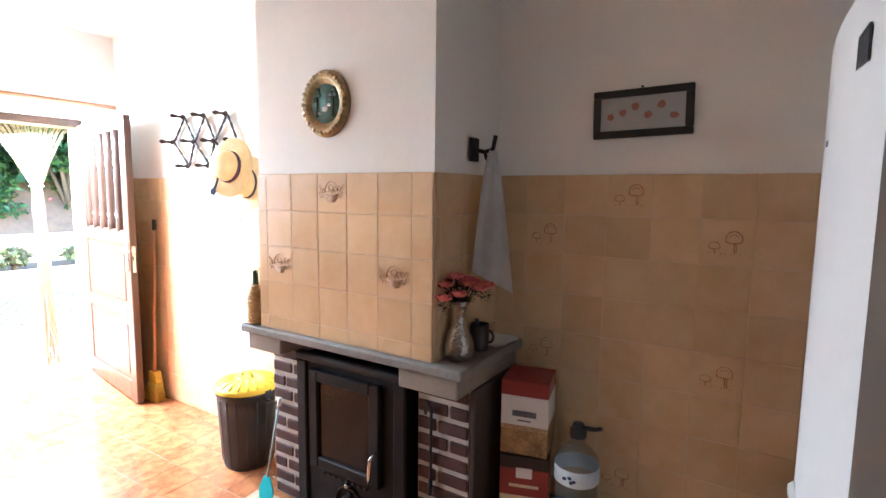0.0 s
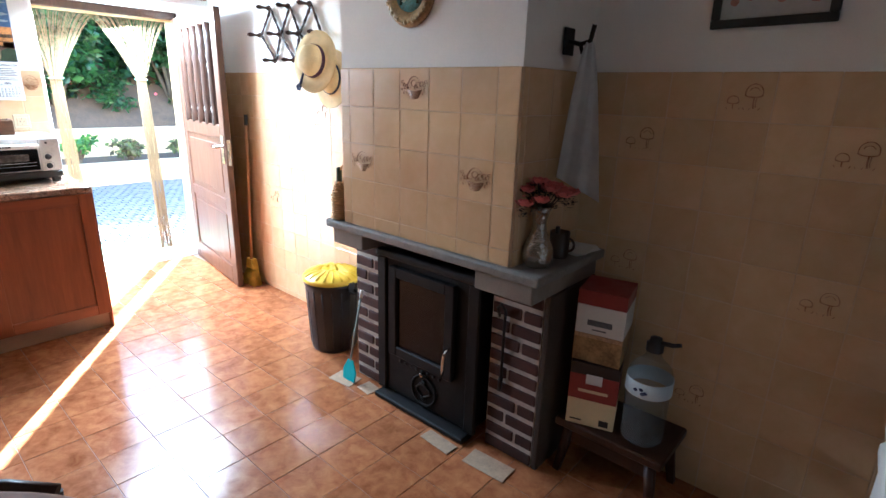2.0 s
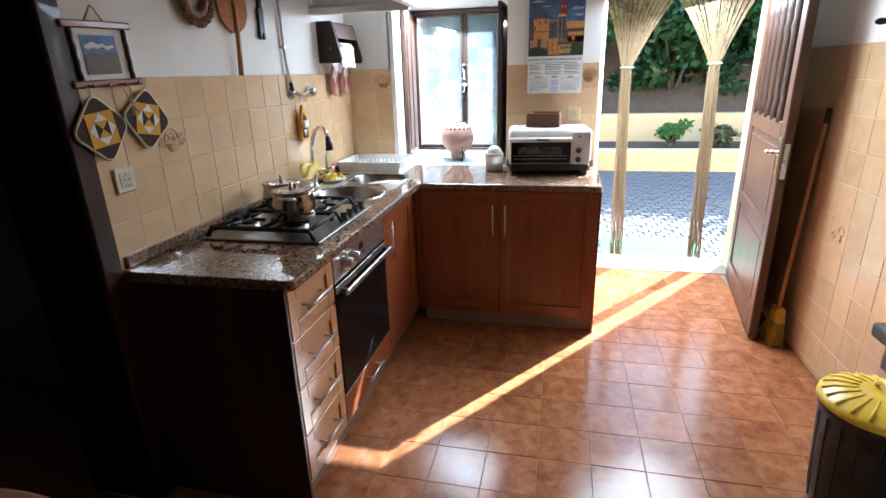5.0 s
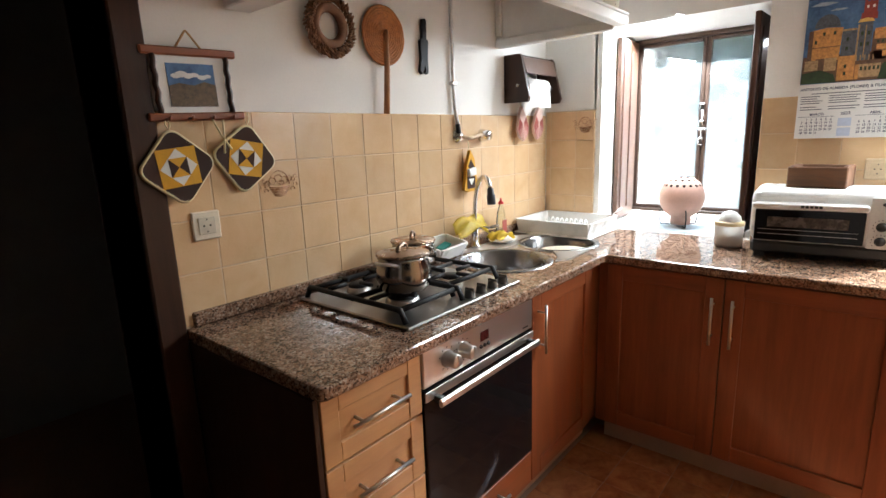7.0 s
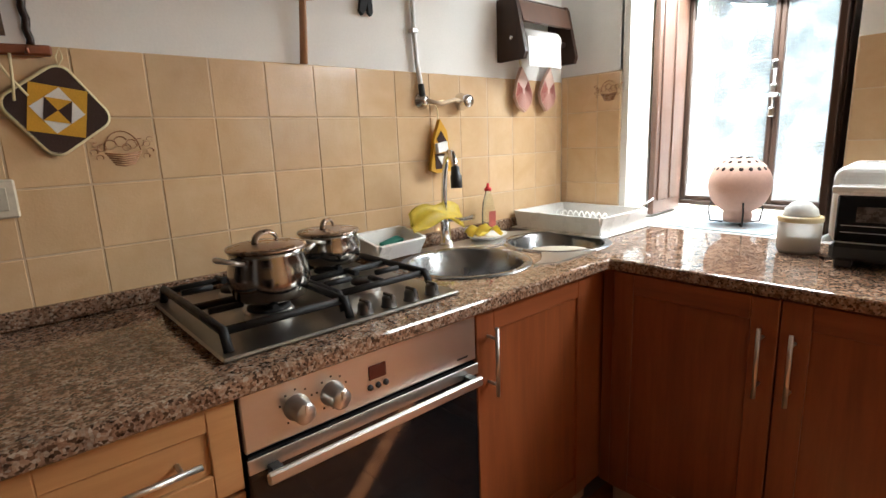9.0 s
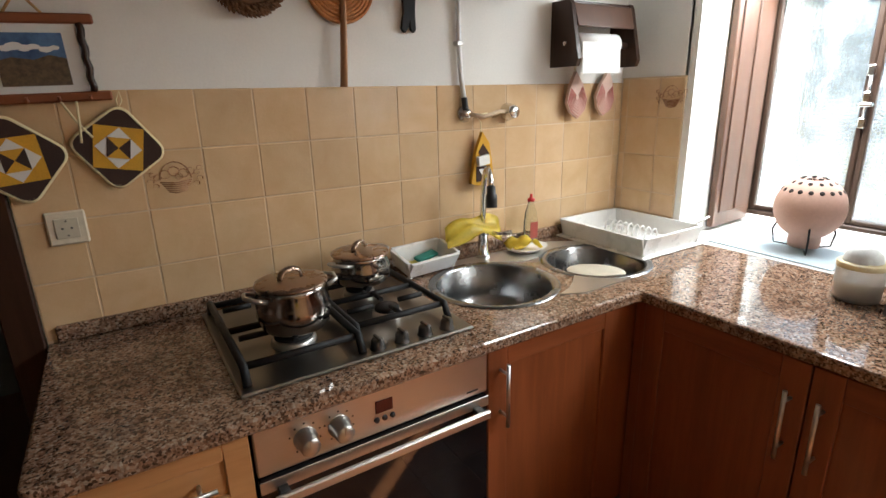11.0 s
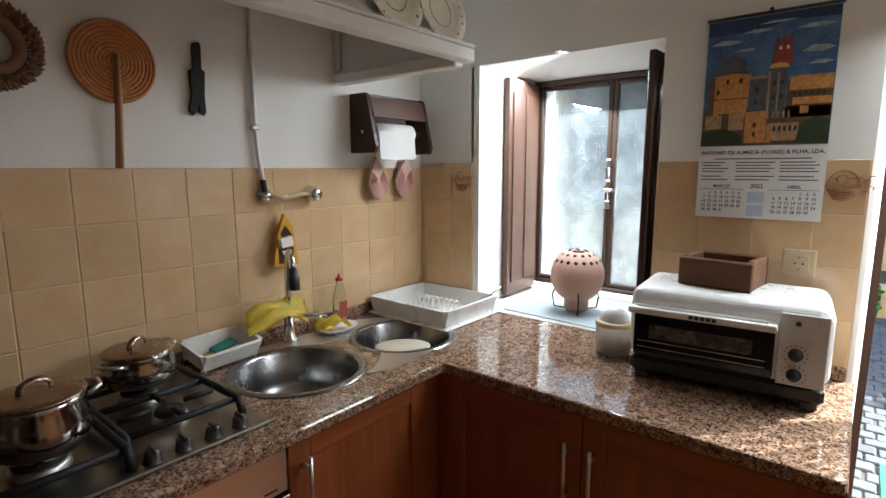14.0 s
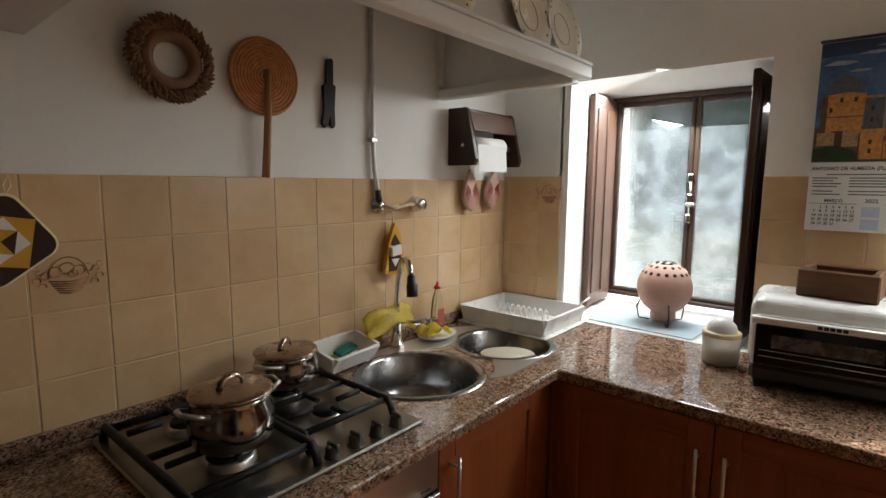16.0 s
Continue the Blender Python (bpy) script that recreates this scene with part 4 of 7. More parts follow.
part("base_tray", box(B(), -0.185, 0.185, -0.22, 0.22, -0.001, 0.006, 0.004), WHITE_PLASTIC, rack, "white drip tray")
bm = B()
tube(bm, [(-3.80, -0.23, 0.95), (-3.83, -0.19, 0.99), (-3.86, -0.16, 1.02)], [0.004, 0.004, 0.008], 8, flat=0.5)
solid("spoon", bm, STEEL, "steel spoon leaning in the dish drainer", "spoon")
tr = tray("sponge_tray", "white plastic tray holding green and yellow sponges", pose(-2.828, -0.548, 0.922, -14, 0, 6), 0.085, 0.042, 0.06, WHITE_PLASTIC)
SPONGE_G = mat("green_scourer", (0.02, 0.16, 0.12), 0.95, bump=0.6)
SPONGE_Y = mat("yellow_sponge", (0.70, 0.58, 0.12), 0.95, bump=0.6)
bm = B()
box(bm, -0.055, 0.03, -0.018, 0.018, 0.02, 0.032, 0.003)
s1 = solid("sponge", bm, SPONGE_G, "green scouring sponge in a white tray", "sponge", pose(-2.825, -0.545, 0.932, -14, 8, 10))
bm = B()
box(bm, -0.04, 0.05, -0.022, 0.022, 0.006, 0.02, 0.003)
solid("sponge", bm, SPONGE_Y, "yellow sponge in a white tray", "sponge", pose(-2.82, -0.545, 0.924, -14, 0, 10))


def clay_lamp():
    t = thing("terracotta_lantern", "round pink terracotta lantern with punched holes on wire feet", "lantern", T((-4.09, 0.075, 0.9055)) @ Matrix.Scale(1.09, 4))
    bm = B()
    prof = [(0.0, 0.012), (0.045, 0.012), (0.048, 0.03), (0.046, 0.05)] + [(0.103 * math.sin(a) ** 0.9, 0.145 - 0.103 * math.cos(a)) for a in (0.55 + 0.2 * k for k in range(12))] + [(0.03, 0.238), (0.026, 0.235)]
    lathe(bm, prof, seg=40)
    part("bowl", bm, TERRACOTTA, t)
    hole = meshed("hole", lathe(B(), [(0, 0.002), (0.0075, 0.001), (0.008, -0.002)], seg=10), mat("dark_hole", (0.03, 0.018, 0.014), 0.9))
    for ring, (a, n) in enumerate(((0.95, 18), (0.62, 13), (0.35, 7))):
        for k in range(n):
            th = 2 * math.pi * (k + 0.5 * ring) / n
            d = Vector((math.sin(a) * math.cos(th), math.sin(a) * math.sin(th), math.cos(a)))
            o = piece("hole", hole, t, Vector((0, 0, 0.145)) + Vector((d.x * 0.1035, d.y * 0.1035, d.z * 0.1035)))
            o.rotation_euler = d.to_track_quat("Z", "Y").to_euler()
    for k in range(3):
        a = 2 * math.pi * k / 3 + 0.5
        c, s = math.cos(a), math.sin(a)
        bm = B()
        tube(bm, [(0.09 * c, 0.09 * s, 0.09), (0.105 * c, 0.105 * s, 0.05), (0.095 * c, 0.095 * s, 0.006), (0.05 * c, 0.05 * s, 0.006)], 0.003, 6)
        part("wire_foot", bm, CAST_IRON, t)


clay_lamp()
bm = B()
box(bm, -0.125, 0.125, -0.22, 0.22, 0, 0.004, 0.002)
solid("table_mat", bm, mat("pale_blue_mat", (0.44, 0.52, 0.56), 0.7, var=0.06, fine=200, bump=0.3), "pale bluish woven mat lying on the worktop by the window", "mat", pose(-4.045, 0.03, 0.9015, 0, 0, -3))


def jar():
    milky, nt, b = shader("milky_plastic")
    b.inputs["Base Color"].default_value = (0.88, 0.87, 0.84, 1)
    b.inputs["Roughness"].default_value, b.inputs["Transmission Weight"].default_value = 0.3, 0.6
    t = thing("plastic_jar", "translucent plastic jar with a cream lid", "jar", T((-3.705, 0.385, 0.902)) @ Matrix.Diagonal((0.86, 0.86, 1.06, 1)))
    part("jar", lathe(B(), [(0, 0), (0.06, 0), (0.066, 0.01), (0.068, 0.085), (0.064, 0.09)], seg=32), milky, t)
    part("contents", lathe(B(), [(0, 0.004), (0.058, 0.004), (0.062, 0.012), (0.062, 0.036), (0.03, 0.041), (0, 0.040)], seg=28), mat("pale_flour", (0.70, 0.56, 0.40), 0.9, var=0.2, scale=60), t, "pale beige contents")
    part("lid", lathe(B(), [(0.07, 0.09), (0.07, 0.102), (0.066, 0.105), (0.03, 0.106), (0, 0.106)], seg=32), mat("cream_lid", (0.74, 0.60, 0.34), 0.4), t, "cream lid")
    part("dome", lathe(B(), [(0.055, 0.107), (0.05, 0.125), (0.03, 0.142), (0.012, 0.148), (0, 0.148)], seg=28), mat("white_dome", (0.80, 0.80, 0.78), 0.3), t, "white domed strainer")


jar()


def toaster():
    t = thing("toaster_oven", "white countertop toaster oven with a glass door", "toaster oven", pose(-3.708, 0.717, 0.902, 0, 0, 5))
    # local: x out of the wall, y along it
    D, W, H = 0.148, 0.243, 0.272
    bm = B()
    box(bm, -D, D, -W, W, 0.062, H, 0.034, 6)
    part("body", bm, WHITE_PLASTIC, t, "white casing")
    bm = B()
    box(bm, -D + 0.01, D - 0.004, -W + 0.008, W - 0.008, 0.020, 0.066, 0.010)
    part("base", bm, BLACK_PLASTIC, t, "black base")
    for x in (-D + 0.04, D - 0.035):
        for y in (-W + 0.04, W - 0.04):
            part("foot", box(B(), x - 0.02, x + 0.02, y - 0.02, y + 0.02, 0, 0.022, 0.004), BLACK_PLASTIC, t)
    f = D
    door = part("glass_door", box(B(), f, f + 0.008, -W + 0.018, W - 0.122, 0.074, 0.196, 0.003), BLACK_GLASS, t, "dark glass door")
    part("door_frame", box(B(), f, f + 0.010, -W + 0.014, W - 0.118, 0.197, 0.226, 0.003), WHITE_PLASTIC, door)
    bm = B()
    box(bm, f + 0.028, f + 0.042, -W + 0.006, W - 0.118, 0.204, 0.224, 0.006, 2)
    for y in (-W + 0.016, W - 0.130):
        box(bm, f + 0.010, f + 0.029, y - 0.009, y + 0.009, 0.206, 0.222)
    part("handle", bm, WHITE_PLASTIC, door, "white bar handle")
    bm = B()
    for k in range(5):
        box(bm, f + 0.0425, f + 0.043, -0.078 + k * 0.014, -0.067 + k * 0.014, 0.209, 0.219)
    tagged(part("mark", bm, BLACK_PLASTIC, door), kind="stuff")
    for z in (0.100, 0.118):
        part("rack_wire", cyl(B(), (f + 0.0085, -W + 0.03, z), (f + 0.0085, W - 0.14, z), 0.001, 5), STEEL, door)
    part("tray", box(B(), f + 0.0082, f + 0.0092, -W + 0.06, W - 0.17, 0.128, 0.168, 0.0), mat("tray_behind_glass", (0.085, 0.07, 0.06), 0.25, var=0.6, scale=30), door, "pale tray behind the glass")
    part("panel", box(B(), f, f + 0.006, W - 0.114, W - 0.012, 0.066, 0.252, 0.002), mat("pale_grey_panel", (0.66, 0.65, 0.63), 0.35), t, "pale grey control panel")
    for z in (0.094, 0.147):
        bm = B()
        lathe(bm, [(0, 0.02), (0.012, 0.019), (0.0135, 0.004), (0.017, 0.0)], seg=18, m=pose(f + 0.006, W - 0.076, z, 0, 90))
        part("knob", bm, BLACK_PLASTIC, t, "dark round knob")
        bm = B()
        for k in range(11):
            a = math.pi * (-0.2 + 0.14 * k)
            y, zz = W - 0.076 + 0.025 * math.cos(a), z + 0.025 * math.sin(a)
            box(bm, f + 0.006, f + 0.0066, y - 0.0015, y + 0.0015, zz - 0.0015, zz + 0.0015)
        tagged(part("dial_print", bm, BLACK_PLASTIC, t), kind="stuff")
    part("lamp", lathe(B(), [(0, 0.004), (0.006, 0.003), (0.006, 0)], seg=12, m=pose(f + 0.006, W - 0.076, 0.228, 0, 90)), BLACK_PLASTIC, t)


toaster()


def wooden_box():
    t = thing("wooden_box", "rough brown wooden box on top of the toaster oven", "box", pose(-3.735, 0.69, 1.1745, 0, 0, -6))
    a, b, h = 0.075, 0.098, 0.082
    for s in (-1, 1):
        part("side", box(B(), s * a - 0.008, s * a + 0.008, -b, b, 0, h, 0.004), BOXWOOD, t)
        part("end", box(B(), -a + 0.009, a - 0.009, s * (b - 0.012) - 0.010, s * (b - 0.012) + 0.010, 0.001, h + 0.003, 0.004), BOXWOOD, t)
    part("bottom", box(B(), -a + 0.009, a - 0.009, -b + 0.024, b - 0.024, 0.001, 0.01), BOXWOOD, t)


BOXWOOD = wood("rough_brown_box_wood", (0.06, 0.026, 0.011), (0.21, 0.09, 0.035), "y", 0.7, 16, 0.0)
wooden_box()


def text_mesh(body, size, material, name, parent, m, label=""):
    cu = bpy.data.curves.new(name, "FONT")
    cu.body, cu.size, cu.extrude, cu.align_x = body, size, 0.0003, "CENTER"
    cu.offset = size * 0.022
    tmp = bpy.data.objects.new(name, cu)
    scene.collection.objects.link(tmp)
    me = bpy.data.meshes.new_from_object(tmp)
    bpy.data.objects.remove(tmp)
    bpy.data.curves.remove(cu)
    me.materials.append(material)
    ob = new(name, me)
    ob.parent, ob.matrix_basis = parent, m
    return tagged(ob, label)


def calendar():
    """Local: x to the right, y up, z out of the wall; origin at the top middle."""
    m = Matrix(((0, 0, 1, XW + 0.012), (1, 0, 0, 0.736), (0, 1, 0, 1.958), (0, 0, 0, 1)))
    t = thing("wall_calendar", "wall calendar with a photograph of a coloured palace and printed months", "calendar", m)
    W, H = 0.166, 0.598
    part("sheet", box(B(), -W, W, -H, 0, 0, 0.002), PAPER, t, "white calendar sheet")
    bm = B()
    cyl(bm, (-W - 0.003, 0, 0.002), (W + 0.003, 0, 0.002), 0.005, 8)
    part("top_strip", bm, BLACK_PLASTIC, t)
    part("hook", lathe(B(), [(0, 0.02), (0.006, 0.012), (0.004, 0.0)], (0, 0.006, 0), 8), CAST_IRON, t)
    pic = part("photograph", box(B(), -W + 0.002, W - 0.002, -0.378, -0.006, 0.002, 0.0026), BLUE_SKY, t, "photograph of a hilltop palace under a blue sky")
    lv = [0.0028]

    def flat(name, mt, *outlines):
        bm = B()
        for o in outlines:
            prism(bm, o, "z", 0.0026, lv[0])
        lv[0] += 0.00015
        tagged(part(name, bm, mt, pic), kind="stuff")

    def rect(x0, x1, y0, y1):
        return [(x0, y0), (x1, y0), (x1, y1), (x0, y1)]

    sky_dark = mat("printed_night_blue", (0.02, 0.045, 0.11), 0.6, var=0.4, scale=24)
    cloud = mat("printed_cloud", (0.34, 0.40, 0.46), 0.6, var=0.4, scale=40)
    shade = mat("printed_brown_shade", (0.14, 0.075, 0.045), 0.6, var=0.4, scale=70)
    flat("upper_sky", sky_dark, [(-W + 0.003, -0.05), (-0.05, -0.045), (0.06, -0.03), (W - 0.003, -0.035), (W - 0.003, -0.007), (-W + 0.003, -0.007)])
    flat("cloud", cloud, *[[(x - w, y), (x - w * 0.3, y + h), (x + w * 0.5, y + h * 0.8), (x + w, y + h * 0.3), (x + w * 0.2, y - h * 0.3)] for x, y, w, h in ((-0.11, -0.075, 0.045, 0.012), (-0.03, -0.05, 0.04, 0.008), (0.11, -0.055, 0.05, 0.01), (0.12, -0.12, 0.04, 0.016), (0.02, -0.03, 0.05, 0.006), (-0.06, -0.1, 0.03, 0.007), (0.13, -0.155, 0.03, 0.01))])
    flat("far_wall", shade, rect(-W + 0.003, W - 0.003, -0.376, -0.27), rect(0.055, W - 0.003, -0.30, -0.195))
    flat("long_wing", OCHRE_PRINT, rect(0.06, W - 0.004, -0.225, -0.185), rect(0.07, W - 0.004, -0.265, -0.245))
    flat("round_block", OCHRE_PRINT, [(-0.15, -0.30), (-0.045, -0.29), (-0.04, -0.168), (-0.09, -0.162), (-0.145, -0.17)])
    flat("block_shade", shade, rect(-0.15, -0.135, -0.29, -0.17), rect(-0.145, -0.042, -0.238, -0.235), rect(-0.12, -0.05, -0.30, -0.28))
    flat("grey_block", PLAIN_GREY, rect(-0.04, 0.005, -0.28, -0.178), rect(0.008, 0.052, -0.30, -0.158))
    flat("turret_band", STONE_PRINT, rect(-0.042, 0.004, -0.184, -0.176), rect(0.006, 0.012, -0.29, -0.165), rect(0.03, 0.034, -0.29, -0.17))
    flat("red_tower", RED_PRINT, rect(0.012, 0.062, -0.15, -0.125), rect(0.018, 0.058, -0.128, -0.085), *[rect(x, x + 0.008, -0.09, -0.072) for x in (0.018, 0.034, 0.05)])
    flat("gold_cap", mat("printed_gold", (0.72, 0.46, 0.12), 0.6, var=0.2), [(0.004, -0.158), (0.01, -0.147), (0.03, -0.143), (0.048, -0.147), (0.056, -0.158)])
    flat("clock_face", PAPER, rect(0.026, 0.033, -0.108, -0.098), rect(0.044, 0.051, -0.108, -0.098))
    flat("dome", PLAIN_GREY, [(-0.092 + 0.042 * math.cos(k * math.pi / 12), -0.162 + 0.05 * math.sin(k * math.pi / 12)) for k in range(13)])
    flat("lower_wall", STONE_PRINT, rect(-0.155, -0.11, -0.325, -0.285), rect(-0.09, -0.05, -0.33, -0.28), rect(0.02, 0.09, -0.365, -0.315), *[rect(0.01 + 0.013 * k, 0.014 + 0.013 * k, -0.30, -0.28) for k in range(5)])
    flat("lower_ochre", OCHRE_PRINT, rect(-0.045, 0.01, -0.37, -0.278), rect(0.012, 0.024, -0.37, -0.315), rect(0.09, 0.11, -0.29, -0.27))
    flat("hedge", GREEN_PRINT, [(-W + 0.003, -0.376), (-0.045, -0.376), (-0.055, -0.345), (-0.10, -0.325), (-W + 0.003, -0.335)], [(0.085, -0.374), (W - 0.003, -0.374), (W - 0.003, -0.31), (0.13, -0.30), (0.095, -0.318)])
    flat("dark_opening", GREEN_PRINT, *[rect(x - 0.004, x + 0.004, y - 0.007, y + 0.007) for x, y in ((-0.10, -0.185), (-0.065, -0.185), (-0.125, -0.215), (-0.02, -0.345), (-0.02, -0.318), (-0.022, -0.215), (-0.022, -0.25), (0.022, -0.2), (0.022, -0.24), (0.042, -0.2), (0.042, -0.24))] + [rect(0.07 + k * 0.014, 0.076 + k * 0.014, -0.24, -0.23) for k in range(6)] + [rect(0.028 + k * 0.013, 0.035 + k * 0.013, -0.338, -0.324) for k in range(5)])
    text_mesh("ANTONIO DE ALMEIDA (FLORES) & FILHA, LDA.", 0.0150, INK, "heading", t, pose(0, -0.403, 0.0022))
    bm = B()
    for r, y in enumerate((-0.417, -0.428, -0.437, -0.446, -0.455, -0.470, -0.480)):
        for a, b in (((-0.12, 0.13),) if r == 0 else ((-0.155, -0.08 - 0.01 * (r % 3)), (-0.06, 0.03 + 0.012 * (r % 2)), (0.055, 0.15 - 0.01 * (r % 2)))):
            box(bm, a, b, y - 0.0016, y + 0.0016, 0.002, 0.0023)
    part("small_print", bm, PLAIN_GREY, t, "lines of small print")
    text_mesh("MARÇO", 0.0135, INK, "month", t, pose(-0.095, -0.505, 0.0022))
    text_mesh("2022", 0.0165, INK, "year", t, pose(0.0, -0.505, 0.0022))
    text_mesh("ABRIL", 0.0135, INK, "month", t, pose(0.095, -0.505, 0.0022))
    for x0, first, days in ((-0.152, 1, 31), (0.038, 4, 30)):
        bm = B()
        box(bm, x0 - 0.006, x0 + 0.117, -0.5105, -0.5092, 0.002, 0.0023)
        part("rule", bm, INK, t)
        for d in range(1, days + 1):
            k = d - 1 + first
            col, row = k % 7, k // 7
            text_mesh(str(d), 0.0115, INK, "day", t, pose(x0 + 0.008 + col * 0.0165, -0.5245 - row * 0.0135, 0.0022))
    part("tint_box", box(B(), -0.022, 0.022, -0.55, -0.518, 0.002, 0.0022), mat("pale_blue_tint", (0.55, 0.62, 0.74), 0.8), t)
    part("tint_box", box(B(), -0.022, 0.022, -0.59, -0.557, 0.002, 0.0022), mat("pale_blue_tint", (0.55, 0.62, 0.74), 0.8), t)


calendar()


def socket(label, m, yellowed):
    """Local: x right, y up, z out of the wall."""
    t = thing("wall_socket", label, "socket", m)
    c = mat("socket_plastic", (0.56, 0.43, 0.27) if yellowed else (0.72, 0.64, 0.50), 0.4)
    part("plate", box(B(), -0.042, 0.042, -0.042, 0.042, 0, 0.008, 0.004), c, t)
    part("insert", box(B(), -0.025, 0.025, -0.025, 0.025, 0.008, 0.0105, 0.002), mat("socket_insert", (0.52, 0.40, 0.25) if yellowed else (0.58, 0.52, 0.40), 0.5), t)
    bm = B()
    for x in (-0.0095, 0.0095):
        lathe(bm, [(0, 0.0006), (0.003, 0.0004), (0.003, 0)], (x, 0, 0.0105), 10)
    for y in (-0.018, 0.018):
        box(bm, -0.002, 0.002, y - 0.002, y + 0.002, 0.0105, 0.0112)
    part("contacts", bm, BLACK_PLASTIC, t)


SOUTH_FACE = lambda x, z, off=0.009: Matrix(((-1, 0, 0, x), (0, 0, 1, YS + off), (0, 1, 0, z), (0, 0, 0, 1)))
WEST_FACE = lambda y, z, off=0.009: Matrix(((0, 0, 1, XW + off), (1, 0, 0, y), (0, 1, 0, z), (0, 0, 0, 1)))
NORTH_FACE = lambda x, z, off=0.009: Matrix(((1, 0, 0, x), (0, 0, -1, YN - off), (0, 1, 0, z), (0, 0, 0, 1)))
socket("cream square wall socket on the tiles by the doorway", SOUTH_FACE(-1.864, 1.193), False)
socket("cream square wall socket above the toaster oven", WEST_FACE(0.862, 1.235), True)


def roll_holder():
    t = thing("kitchen_roll_holder", "dark wooden kitchen roll holder with paper on the wall", "roll holder", T((-3.63, YS + 0.001, 1.58)))
    for x in (-3.475, -3.80):
        bm = B()
        prism(bm, [(YS + 0.001, 1.575), (YS + 0.135, 1.575), (YS + 0.145, 1.60), (YS + 0.10, 1.79), (YS + 0.09, 1.805), (YS + 0.001, 1.805)], "x", x - 0.009, x + 0.009)
        wpart("side", bm, DARK_WOOD, t)
    bm = B()
    prism(bm, [(YS + 0.088, 1.795), (YS + 0.100, 1.79), (YS + 0.122, 1.715), (YS + 0.110, 1.712)], "x", -3.79, -3.485)
    wpart("front_board", bm, BROWN_WOOD, t)
    wpart("top", box(B(), -3.79, -3.485, YS + 0.002, YS + 0.088, 1.788, 1.802), DARK_WOOD, t)
    bm = B()
    cyl(bm, (-3.82, YS + 0.085, 1.655), (-3.465, YS + 0.085, 1.655), 0.012, 10)
    wpart("rod", bm, DARK_WOOD, t)
    for x in (-3.822, -3.455):
        wpart("screw", lathe(B(), [(0, 0.004), (0.007, 0.003), (0.008, 0)], seg=10, m=pose(x, YS + 0.085, 1.655, 0, 90)), CHROME, t)
    bm = B()
    cyl(bm, (-3.72, YS + 0.085, 1.655), (-3.50, YS + 0.085, 1.655), 0.04, 24)
    prism(bm, [(YS + 0.124, 1.66), (YS + 0.126, 1.66), (YS + 0.133, 1.55), (YS + 0.131, 1.55)], "x", -3.71, -3.505)
    wpart("paper_roll", bm, PAPER, t, "white kitchen paper")


roll_holder()
STRIPE_RED = mat("red_stripe", (0.42, 0.12, 0.10), 0.9)


def mitt(x, z, turn):
    """A leaf-shaped pot grip with red stripes, local z out of the wall."""
    t = thing("pot_grip", "small red and cream striped pot grip hanging on the wall", "pot holder", SOUTH_FACE(x, z - 0.015, 0.03) @ pose(0, 0, 0, 0, 0, turn) @ Matrix.Scale(1.3, 4), group="striped pot grips")
    out = [(0, 0.07), (0.026, 0.03), (0.042, -0.015), (0.032, -0.045), (0.0, -0.068), (-0.03, -0.045), (-0.042, -0.015), (-0.026, 0.03)]
    part("pad", prism(B(), out, "z", 0, 0.012), mat("cream_pad", (0.66, 0.46, 0.38), 0.95, bump=0.4), t)
    for k in range(6):
        s = 1 - k * 0.15
        bm = B()
        tube(bm, [(0.9 * s * a, 0.9 * s * b - 0.002, 0.0125) for a, b in out[1:]], 0.0015, 5)
        part("stripe", bm, STRIPE_RED, t)
    bm = B()
    tube(bm, [(0, 0.07, 0.006), (0.004, 0.085, 0.006), (0, 0.098, 0.003), (-0.004, 0.085, 0.006)], 0.0015, 5, True)
    part("loop", bm, CREAM_TRIM, t)


mitt(-3.575, 1.485, 6)
mitt(-3.74, 1.49, -8)


def water_pipe():
    t = thing("wall_pipe", "thin white surface conduit with a brass gas valve", "pipe", T((-3.06, YS, 1.42)))
    bm = B()
    tube(bm, [(-3.035, YS + 0.012, 2.2), (-3.037, YS + 0.012, 1.65), (-3.042, YS + 0.014, 1.55), (-3.050, YS + 0.022, 1.47)], 0.0085, 8)
    wpart("conduit", bm, WHITE_PLASTIC, t, "white painted conduit")
    wpart("clip", box(B(), -3.050, -3.022, YS, YS + 0.024, 1.642, 1.658, 0.003), STEEL, t)
    bm = B()
    tube(bm, [(-3.050, YS + 0.022, 1.475), (-3.052, YS + 0.026, 1.435)], 0.011, 8)
    wpart("collar", bm, BLACK_PLASTIC, t)
    bm = B()
    lathe(bm, [(0, 0.03), (0.014, 0.03), (0.018, 0.022), (0.024, 0.01), (0.03, 0.004), (0.03, 0)], seg=20, m=pose(-3.057, YS + 0.009, 1.420, -90))
    wpart("valve", bm, CHROME, t, "round chrome stop valve")
    bm = B()
    tube(bm, [(-3.06, YS + 0.035, 1.42), (-3.12, YS + 0.045, 1.408), (-3.19, YS + 0.045, 1.424), (-3.24, YS + 0.03, 1.42)], 0.0075, 8)
    wpart("bent_pipe", bm, mat("taped_pipe", (0.62, 0.46, 0.30), 0.6, 0.0, bump=0.4), t)
    lathe(bm := B(), [(0, 0.05), (0.02, 0.05), (0.024, 0.042), (0.026, 0.03), (0.032, 0.006), (0.032, 0)], seg=20, m=pose(-3.25, YS + 0.009, 1.42, -90))
    wpart("valve", bm, CHROME, t)


water_pipe()


